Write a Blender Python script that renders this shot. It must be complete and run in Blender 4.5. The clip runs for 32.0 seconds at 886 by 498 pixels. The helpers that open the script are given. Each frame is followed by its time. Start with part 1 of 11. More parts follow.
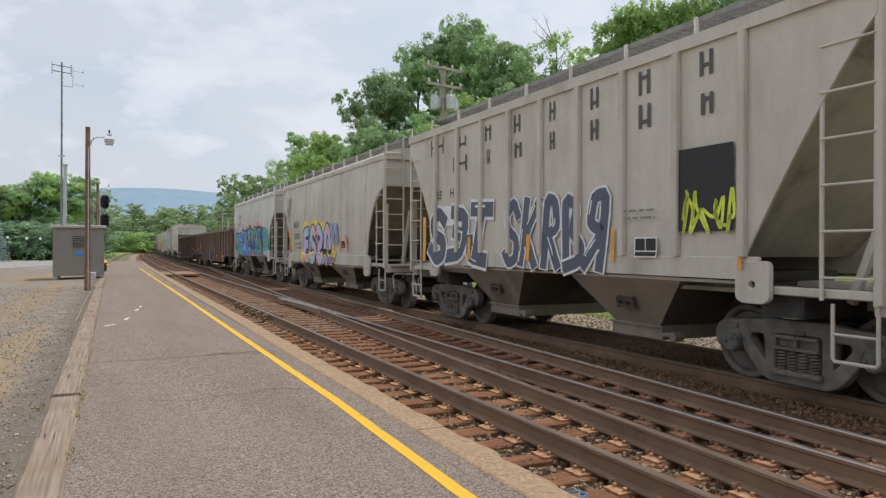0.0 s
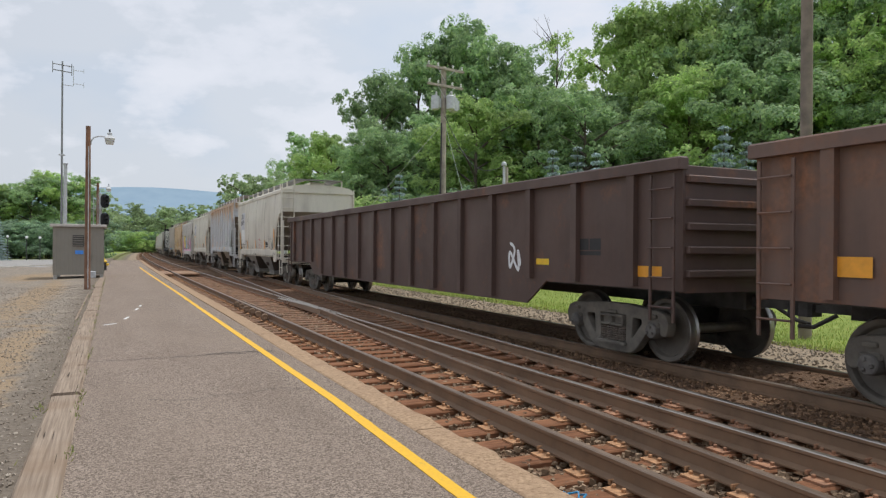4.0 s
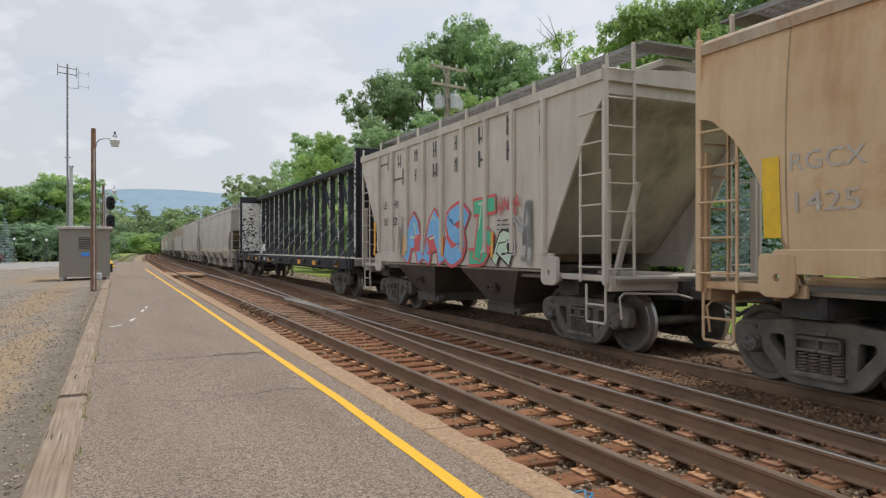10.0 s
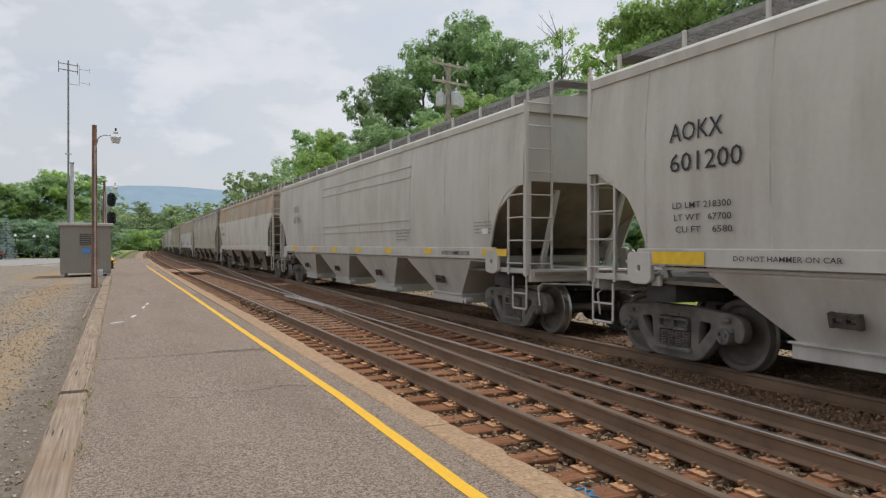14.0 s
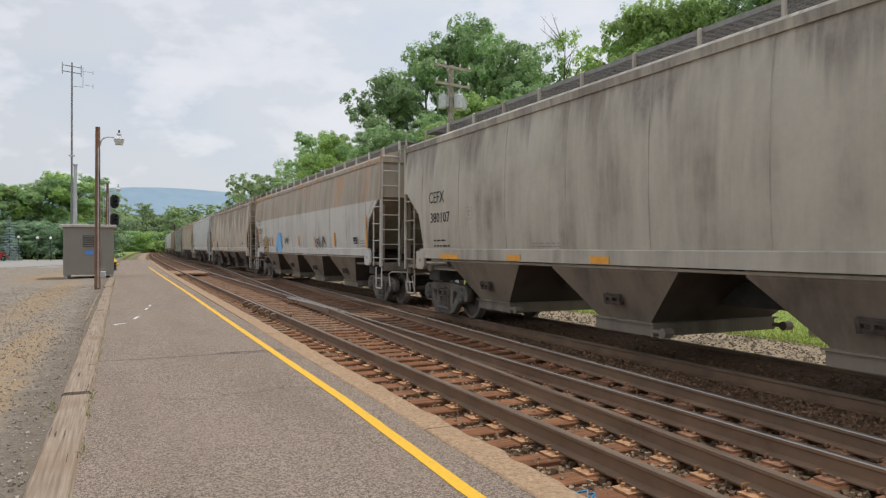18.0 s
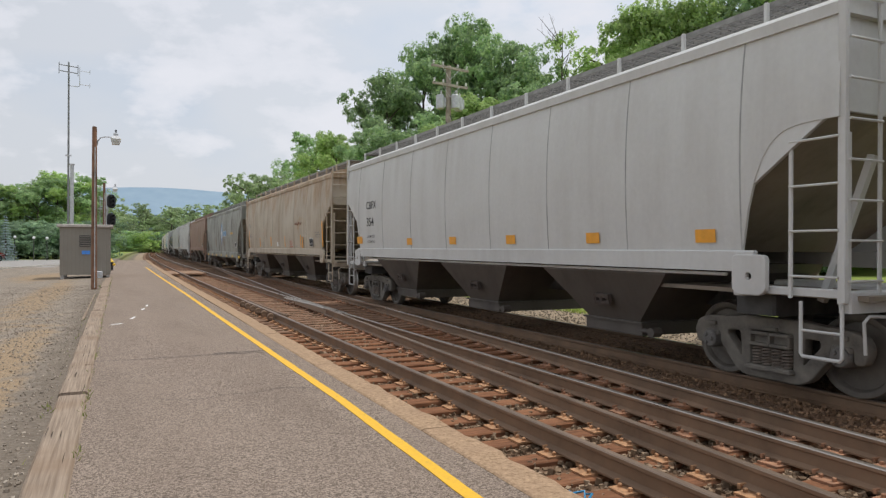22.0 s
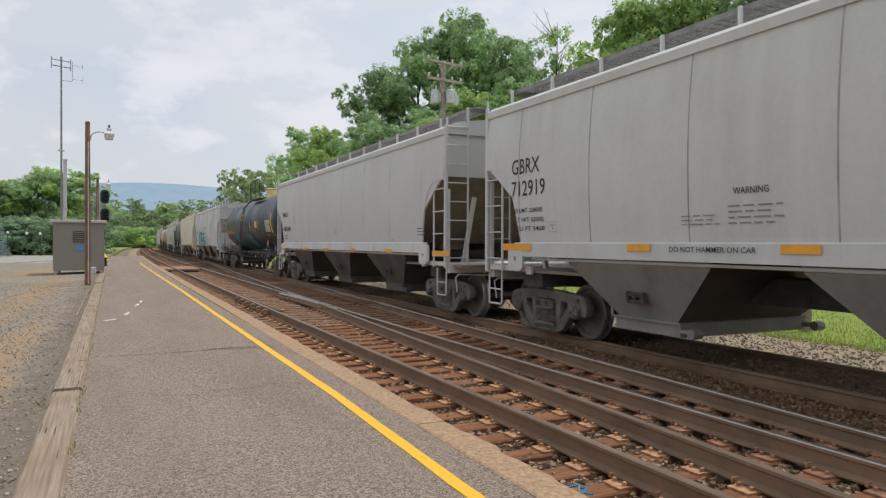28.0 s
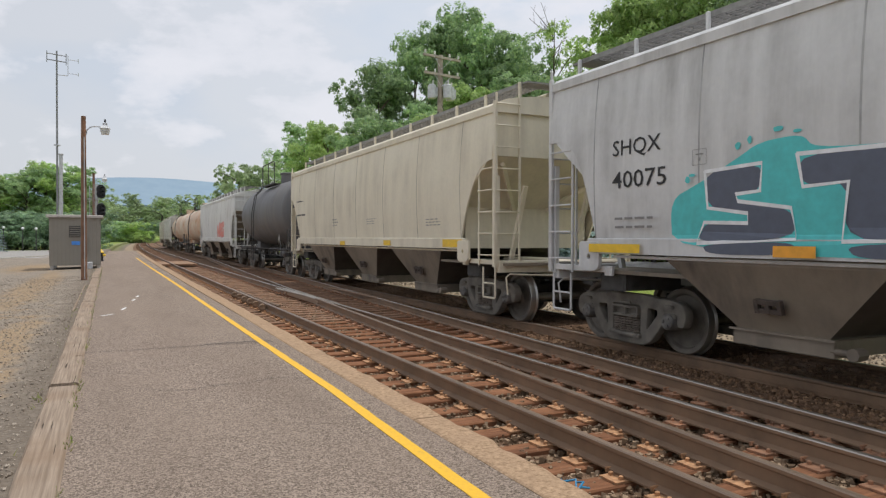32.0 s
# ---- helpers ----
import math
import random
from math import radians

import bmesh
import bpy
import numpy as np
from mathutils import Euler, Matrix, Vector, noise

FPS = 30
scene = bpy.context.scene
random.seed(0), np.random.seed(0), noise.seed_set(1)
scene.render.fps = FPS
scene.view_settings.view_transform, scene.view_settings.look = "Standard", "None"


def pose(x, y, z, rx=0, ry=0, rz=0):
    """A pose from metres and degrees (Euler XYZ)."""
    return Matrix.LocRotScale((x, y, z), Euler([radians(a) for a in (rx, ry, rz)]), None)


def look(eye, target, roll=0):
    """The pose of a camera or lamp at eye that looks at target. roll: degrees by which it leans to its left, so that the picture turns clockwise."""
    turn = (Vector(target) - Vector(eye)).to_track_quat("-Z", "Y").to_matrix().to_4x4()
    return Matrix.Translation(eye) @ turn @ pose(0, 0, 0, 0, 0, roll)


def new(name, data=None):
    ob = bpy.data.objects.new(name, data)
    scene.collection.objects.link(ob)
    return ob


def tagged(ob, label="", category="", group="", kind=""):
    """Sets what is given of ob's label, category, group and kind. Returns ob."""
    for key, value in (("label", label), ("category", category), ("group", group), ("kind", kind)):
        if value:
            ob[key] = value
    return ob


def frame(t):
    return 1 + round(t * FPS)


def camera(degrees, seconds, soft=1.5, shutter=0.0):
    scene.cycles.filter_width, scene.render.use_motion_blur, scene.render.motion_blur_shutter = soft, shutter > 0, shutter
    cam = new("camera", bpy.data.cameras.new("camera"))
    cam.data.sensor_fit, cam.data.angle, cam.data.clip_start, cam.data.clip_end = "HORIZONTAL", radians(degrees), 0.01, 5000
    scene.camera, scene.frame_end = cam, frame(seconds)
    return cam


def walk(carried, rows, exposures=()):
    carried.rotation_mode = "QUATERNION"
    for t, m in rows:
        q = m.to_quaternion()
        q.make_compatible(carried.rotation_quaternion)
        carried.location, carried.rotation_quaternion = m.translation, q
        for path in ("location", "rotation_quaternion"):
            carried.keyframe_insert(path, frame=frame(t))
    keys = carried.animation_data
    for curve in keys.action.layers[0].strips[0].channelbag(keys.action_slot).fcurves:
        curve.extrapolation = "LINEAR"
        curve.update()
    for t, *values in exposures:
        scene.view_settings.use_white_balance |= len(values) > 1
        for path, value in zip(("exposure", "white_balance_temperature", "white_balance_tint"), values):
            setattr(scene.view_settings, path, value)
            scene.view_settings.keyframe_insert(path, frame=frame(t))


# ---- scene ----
# x: across the tracks, away from the platform; y: along the tracks; z = 0 on the platform
EYE = (0.0, 0.0, 1.44)
VIEW = [
    (0.0, 89.96, -0.18, -25.61),    (0.5, 89.95, -0.01, -25.66),    (1.0, 89.95, -0.04, -25.68),    (1.5, 89.88, -0.07, -25.64),
    (2.0, 89.88, -0.11, -25.65),    (2.5, 89.90, -0.17, -25.68),    (3.0, 89.96, -0.20, -25.66),    (3.5, 90.01, -0.33, -25.67),
    (5.5, 89.81, -0.42, -25.48),    (6.0, 89.79, -0.37, -25.45),    (6.5, 89.80, -0.39, -25.40),    (7.0, 89.84, -0.32, -25.34),
    (7.5, 89.89, -0.23, -25.34),    (8.0, 89.90, -0.23, -25.34),    (8.5, 89.89, -0.14, -25.25),    (9.0, 89.87, 0.05, -25.19),
    (9.5, 89.89, 0.01, -25.20),    (10.0, 89.95, 0.02, -25.22),    (10.5, 90.01, -0.11, -25.25),    (11.0, 90.07, -0.11, -25.29),
    (11.5, 90.07, -0.08, -25.29),    (12.0, 90.07, -0.09, -25.28),    (12.5, 90.09, -0.02, -25.25),    (13.0, 89.95, 0.00, -25.22),
    (13.5, 89.77, -0.06, -25.21),    (14.0, 89.73, -0.10, -25.16),    (14.5, 89.74, -0.13, -25.12),    (16.5, 89.92, -0.21, -24.90),
    (17.0, 89.89, -0.28, -24.92),    (17.5, 89.90, -0.28, -24.93),    (18.0, 89.90, -0.18, -24.96),    (18.5, 89.85, -0.34, -24.97),
    (19.0, 89.80, -0.32, -24.97),    (19.5, 89.68, -0.41, -24.99),    (20.0, 89.71, -0.44, -25.00),    (20.5, 89.79, -0.28, -25.05),
    (21.0, 89.89, -0.36, -25.05),    (21.5, 89.94, -0.46, -25.06),    (22.0, 89.93, -0.24, -25.18),    (22.5, 89.84, -0.20, -25.13),
    (23.0, 89.74, -0.36, -25.14),    (23.5, 89.68, -0.30, -25.10),    (24.0, 89.62, -0.39, -25.08),    (24.5, 89.60, -0.20, -25.14),
    (25.0, 89.67, -0.11, -25.20),    (25.5, 89.73, -0.35, -25.26),    (27.5, 89.55, -0.23, -25.58),    (28.0, 89.54, -0.18, -25.60),
    (28.5, 89.45, -0.21, -25.67),    (29.0, 89.35, -0.27, -25.71),    (29.5, 89.26, -0.30, -25.72),    (30.0, 89.26, -0.27, -25.78),
    (30.5, 89.28, -0.10, -25.84),    (31.0, 89.26, -0.19, -25.88),    (31.5, 89.21, -0.19, -25.89),    (32.0, 89.13, -0.18, -25.84),

]
cam = camera(64.6, 32.0, soft=1.3)
walk(cam, [(t, pose(*EYE, rx, ry, rz)) for t, rx, ry, rz in VIEW],
     [(0, 0.0, 6200, 10), (3.5, 0.0, 6200, 10), (6, 0.0, 6280, 10), (9, 0.0, 6340, 10), (13, 0.04, 6420, 12), (14.2, -0.09, 6380, 10), (16.5, 0.0, 6380, 10), (25, 0.0, 6380, 11), (28, 0.0, 6360, 10), (32, 0.0, 6380, 11)])

# ---- plan ----
BEND = 1.3e-4            # the line bends gently: x grows by BEND * y * y
RAIL_TOP = -0.10
TIE_TOP = RAIL_TOP - 0.19
MAIN_TOP = -0.155        # rail top of the line with the train
MAIN_X = 8.05            # centre of the line with the train
NEAR_X = 4.17            # centre of the line along the platform
HALF_GAUGE = 0.753
SPEED, SLOWING = 14.5875, -0.02316


def bend(y):
    return BEND * y * y


# ---- world and sun ----
world = bpy.data.worlds.new("sky")
scene.world = world
world.use_nodes = True
wn, wl = world.node_tree.nodes, world.node_tree.links
wn.clear()
SUN_EL, SUN_AZ = 68.0, 92.0      # azimuth: degrees from +y towards +x
sky = wn.new("ShaderNodeTexSky")
sky.sky_type, sky.sun_disc = "NISHITA", False
sky.sun_elevation, sky.sun_rotation = radians(SUN_EL), radians(SUN_AZ)
sky.dust_density, sky.air_density = 3.0, 1.2
dim = wn.new("ShaderNodeMixRGB")
dim.blend_type, dim.inputs[0].default_value = "MULTIPLY", 1.0
dim.inputs[2].default_value = (0.085, 0.085, 0.085, 1)
tc = wn.new("ShaderNodeTexCoord")
mp = wn.new("ShaderNodeMapping")
mp.inputs["Scale"].default_value = (1.0, 1.0, 2.0)
mp.inputs["Location"].default_value = (0.3, 1.7, 0.35)


def cloud_layer(scale, detail, rough, stops):
    tex = wn.new("ShaderNodeTexNoise")
    tex.inputs["Scale"].default_value, tex.inputs["Detail"].default_value, tex.inputs["Roughness"].default_value = scale, detail, rough
    ramp = wn.new("ShaderNodeValToRGB")
    el = ramp.color_ramp.elements
    for k, (at, color) in enumerate(stops):
        e = el[k] if k < 2 else el.new(at)
        e.position, e.color = at, (*color, 1)
    wl.new(mp.outputs[0], tex.inputs["Vector"])
    wl.new(tex.outputs[0], ramp.inputs[0])
    return ramp.outputs[0]


# thin grey haze with blue breaks, and bright heaped clouds in it
haze = cloud_layer(1.7, 5.0, 0.5, ((0.36, (0.595, 0.685, 0.80)), (0.52, (0.74, 0.765, 0.805))))
heap = cloud_layer(6.0, 9.0, 0.55, ((0.47, (0.0, 0.0, 0.0)), (0.62, (1.0, 1.0, 1.0)), (0.53, (0.62, 0.62, 0.62))))
r1 = wn.new("ShaderNodeMixRGB")
r1.inputs[2].default_value = (0.885, 0.885, 0.92, 1)
aim = wn.new("ShaderNodeVectorMath")
aim.operation = "DOT_PRODUCT"
aim.inputs[1].default_value = (math.sin(radians(SUN_AZ)), math.cos(radians(SUN_AZ)), 0.25)
glow = wn.new("ShaderNodeMapRange")
for key, value in (("From Min", -0.25), ("From Max", 1.0), ("To Min", 0.93), ("To Max", 1.17)):
    glow.inputs[key].default_value = value
lit = wn.new("ShaderNodeVectorMath")
lit.operation = "SCALE"
wl.new(tc.outputs["Generated"], aim.inputs[0])
wl.new(aim.outputs["Value"], glow.inputs["Value"])
wl.new(haze, lit.inputs[0])
wl.new(glow.outputs[0], lit.inputs["Scale"])
wl.new(lit.outputs[0], r1.inputs[1])
wl.new(heap, r1.inputs[0])
mx = wn.new("ShaderNodeMixRGB")
mx.inputs[0].default_value = 0.85
bg = wn.new("ShaderNodeBackground")
bg.inputs["Strength"].default_value = 1.0
wo = wn.new("ShaderNodeOutputWorld")
wl.new(sky.outputs[0], dim.inputs[1])
wl.new(tc.outputs["Generated"], mp.inputs[0])
wl.new(dim.outputs[0], mx.inputs[1])
wl.new(r1.outputs[0], mx.inputs[2])
wl.new(mx.outputs[0], bg.inputs[0])
wl.new(bg.outputs[0], wo.inputs[0])

sun_data = bpy.data.lights.new("sun", "SUN")
sun_data.energy, sun_data.angle, sun_data.color = 2.25, radians(3.0), (1.0, 0.95, 0.87)
sun = new("sun", sun_data)
sd = Vector((math.sin(radians(SUN_AZ)) * math.cos(radians(SUN_EL)), math.cos(radians(SUN_AZ)) * math.cos(radians(SUN_EL)), math.sin(radians(SUN_EL))))
sun.matrix_basis = look(sd * 100, (0, 0, 0))
scene.view_settings.exposure = 0.10


# ---- materials ----
class Nodes:
    """A small helper for node materials."""

    def __init__(self, name):
        self.mat = bpy.data.materials.new(name)
        self.mat.use_nodes = True
        self.n, self.l = self.mat.node_tree.nodes, self.mat.node_tree.links
        self.bsdf = self.n["Principled BSDF"]
        self.coord = None

    def add(self, kind, **inputs):
        node = self.n.new("ShaderNode" + kind)
        for key, value in inputs.items():
            self.put(node.inputs[key.replace("_", " ")], value)
        return node

    def put(self, socket, value):
        if isinstance(value, bpy.types.NodeSocket):
            self.l.new(value, socket)
        else:
            if socket.type == "RGBA" and len(value) == 3:
                value = (*value, 1)
            socket.default_value = value

    def where(self, scale=(1, 1, 1), world_space=False, shift=True):
        if world_space:
            vec = self.add("NewGeometry").outputs["Position"]
        else:
            vec = self.add("TexCoord").outputs["Object"]
            if shift:
                info = self.add("ObjectInfo")
                ad = self.add("VectorMath")
                ad.operation = "MULTIPLY_ADD"
                comb = self.add("CombineXYZ", X=info.outputs["Random"], Y=info.outputs["Random"], Z=info.outputs["Random"])
                self.put(ad.inputs[0], comb.outputs[0])
                ad.inputs[1].default_value = (37.0, 19.0, 0.0)
                self.put(ad.inputs[2], vec)
                vec = ad.outputs[0]
        m = self.add("Mapping", Vector=vec, Scale=scale)
        return m.outputs[0]

    def noise(self, vec, scale, detail=5.0, rough=0.55):
        return self.add("TexNoise", Vector=vec, Scale=scale, Detail=detail, Roughness=rough).outputs["Fac"]

    def ramp(self, fac, lo, hi, a=0.0, b=1.0):
        m = self.add("MapRange", Value=fac, From_Min=lo, From_Max=hi, To_Min=a, To_Max=b)
        return m.outputs[0]

    def mix(self, fac, a, b, mode="MIX"):
        m = self.add("MixRGB", Fac=fac, Color1=a, Color2=b)
        m.blend_type = mode
        return m.outputs[0]

    def math(self, op, a, b=0.0):
        m = self.add("Math")
        m.operation = op
        self.put(m.inputs[0], a)
        self.put(m.inputs[1], b)
        return m.outputs[0]

    def bump(self, height, strength=0.3, distance=0.02):
        b = self.add("Bump", Strength=strength, Distance=distance, Height=height)
        self.put(self.bsdf.inputs["Normal"], b.outputs[0])

    def done(self, color, rough=0.7, metal=0.0):
        self.put(self.bsdf.inputs["Base Color"], color)
        self.put(self.bsdf.inputs["Roughness"], rough)
        if isinstance(rough, float) and rough >= 0.85:
            self.bsdf.inputs["Specular IOR Level"].default_value = 0.15
        self.put(self.bsdf.inputs["Metallic"], metal)
        return self.mat


def plain(name, color, rough=0.6, metal=0.0, vary=0.18, scale=6.0, bump=0.15):
    m = Nodes(name)
    vec = m.where()
    f1, f2 = m.noise(vec, scale), m.noise(vec, scale * 9)
    dark = tuple(c * (1 - vary * 1.6) for c in color)
    lite = tuple(min(1, c * (1 + vary)) for c in color)
    col = m.mix(m.ramp(f1, 0.3, 0.7), dark, lite)
    col = m.mix(m.ramp(f2, 0.35, 0.65, 0, 0.4), col, color)
    if bump:
        m.bump(f2, bump, 0.01)
    return m.done(col, m.ramp(f1, 0.3, 0.7, max(0.05, rough - 0.1), min(1, rough + 0.1)), metal)


SEAM = {}          # darker tone of each paint, for its welded seams


def paint(name, color, dirt=(0.16, 0.13, 0.10), amount=0.5, rust=0.0, rust_color=(0.34, 0.15, 0.055), band=None, low=None, rough=0.55, wash=None, seam=0.6):
    """Weathered car paint: vertical streaks of dirt, blotches and rust; band: (height, colour) of a painted upper band; low: (height, colour) below."""
    m = Nodes(name)
    base = m.where()
    streak = m.where(scale=(1.7, 1.7, 0.22))
    s1 = m.noise(streak, 1.3, 6.0, 0.6)
    s2 = m.noise(streak, 6.0, 4.0, 0.6)
    blot = m.noise(base, 0.55, 6.0, 0.6)
    fine = m.noise(base, 14.0, 4.0, 0.6)
    col = m.mix(m.ramp(fine, 0.3, 0.7, 0, 0.6), tuple(c * 0.94 for c in color), tuple(min(1, c * 1.04) for c in color))
    if band or low:
        obj = m.add("TexCoord").outputs["Object"]
        z = m.add("SeparateXYZ", Vector=obj).outputs["Z"]
        zj = m.math("ADD", z, m.ramp(s2, 0, 1, -0.02, 0.02))
        if band:
            top = m.mix(m.ramp(s1, 0.34, 0.70), band[1], tuple(c * 0.70 for c in band[1]))
            rusty = m.noise(m.where(scale=(0.8, 0.8, 0.35)), 0.9, 7.0, 0.65)
            top = m.mix(m.math("MULTIPLY", m.ramp(rusty, 0.50, 0.64), m.ramp(s2, 0.25, 0.6, 0.3, 0.85)), top, (0.56, 0.29, 0.12))
            col = m.mix(m.ramp(zj, band[0] - 0.02, band[0] + 0.02), col, top)
        if low:
            col = m.mix(m.ramp(zj, low[0] + 0.35, low[0] - 0.25), col, m.mix(m.ramp(blot, 0.4, 0.6), low[1], tuple(min(1, c * 1.25) for c in low[1])))
    if wash:
        # rust that has run down from the eave: (height of the eave, depth, colour)
        obj = m.add("TexCoord").outputs["Object"]
        z = m.add("SeparateXYZ", Vector=obj).outputs["Z"]
        reach = m.ramp(m.noise(m.where(scale=(1.4, 0.0, 0.05), shift=False), 1.0, 5.0, 0.6), 0.32, 0.60, -0.3, wash[1])
        wm = m.ramp(m.math("SUBTRACT", m.math("ADD", z, reach), wash[0]), 0.0, 0.45)
        wm = m.math("MULTIPLY", wm, m.ramp(s2, 0.25, 0.65, 0.30, 0.95))
        col = m.mix(wm, col, m.mix(m.ramp(fine, 0.35, 0.65), wash[2], tuple(c * 0.7 for c in wash[2])))
    d = m.math("MULTIPLY", m.ramp(s1, 0.36, 0.70), m.ramp(blot, 0.34, 0.62))
    d = m.math("MULTIPLY", d, amount)
    col = m.mix(d, col, dirt)
    col = m.mix(m.ramp(s2, 0.52, 0.85, 0, 0.20 * amount), col, dirt)
    if rust > 0:
        rmask = m.math("MULTIPLY", m.ramp(m.noise(base, 0.8, 8.0, 0.65), 0.62 - 0.25 * rust, 0.78 - 0.2 * rust), m.ramp(s2, 0.3, 0.6, 0.35, 1.0))
        col = m.mix(rmask, col, m.mix(m.ramp(fine, 0.35, 0.65), rust_color, tuple(c * 0.5 for c in rust_color)))
    m.bump(m.noise(base, 1.1, 3.0), 0.25, 0.03)
    SEAM[name] = plain(name + "_seam", tuple(c * seam for c in color), 0.7, 0.0, 0.3, 2.0, 0.1)
    return m.done(col, m.ramp(blot, 0.3, 0.7, rough - 0.1, min(1.0, rough + 0.2)))


def flat_paint(name, color, rough=0.6):
    return plain(name, color, rough, 0.0, 0.10, 9.0, 0.05)


steel_dark = plain("dark_grimy_steel", (0.066, 0.064, 0.061), 0.75, 0.0, 0.4, 5.0, 0.3)
truck_steel = plain("brake_dust_cast_steel", (0.174, 0.157, 0.132), 0.78, 0.0, 0.38, 4.0, 0.35)
wheel_steel = plain("dusty_wheel_steel", (0.154, 0.137, 0.115), 0.6, 0.3, 0.35, 4.0, 0.2)
wheel_rim = plain("worn_bright_wheel_tread", (0.34, 0.33, 0.31), 0.35, 0.8, 0.12, 3.0, 0.0)
bearing_cap = plain("blue_grey_bearing_cap", (0.170, 0.160, 0.148), 0.6, 0.2, 0.35, 9.0, 0.2)
spring_steel = plain("coil_spring_steel", (0.210, 0.173, 0.143), 0.65, 0.2, 0.3, 12.0, 0.2)
rail_rust = plain("brown_rusted_rail", (0.225, 0.142, 0.086), 0.7, 0.0, 0.22, 2.5, 0.08)
rail_head = plain("worn_rail_head", (0.42, 0.37, 0.32), 0.33, 0.85, 0.1, 1.5, 0.0)
rail_head_grimy = plain("brown_grimy_rail_head", (0.26, 0.205, 0.16), 0.45, 0.4, 0.15, 1.5, 0.0)
rail_head_dull = plain("dull_rail_head", (0.22, 0.16, 0.115), 0.42, 0.5, 0.15, 1.5, 0.0)
galvanised = plain("galvanised_steel", (0.546, 0.559, 0.572), 0.5, 0.4, 0.15, 8.0, 0.1)
grating = plain("weathered_grating_steel", (0.285, 0.277, 0.262), 0.6, 0.3, 0.25, 8.0, 0.1)
mark_orange = flat_paint("orange_reflector", (0.860, 0.387, 0.038), 0.45)
mark_yellow = flat_paint("yellow_reflector", (0.860, 0.556, 0.030), 0.45)
ink_black = flat_paint("black_stencil_paint", (0.035, 0.035, 0.037), 0.7)
ink_grey = flat_paint("faded_stencil_paint", (0.255, 0.247, 0.240), 0.7)
ink_red = flat_paint("red_stencil_paint", (0.630, 0.105, 0.090), 0.7)
ink_white = flat_paint("white_stencil_paint", (0.860, 0.860, 0.836), 0.7)
ink_pale = flat_paint("faded_pale_stencil_paint", (0.510, 0.465, 0.405), 0.7)
ink_yellow = flat_paint("yellow_stencil_paint", (0.860, 0.485, 0.055), 0.6)


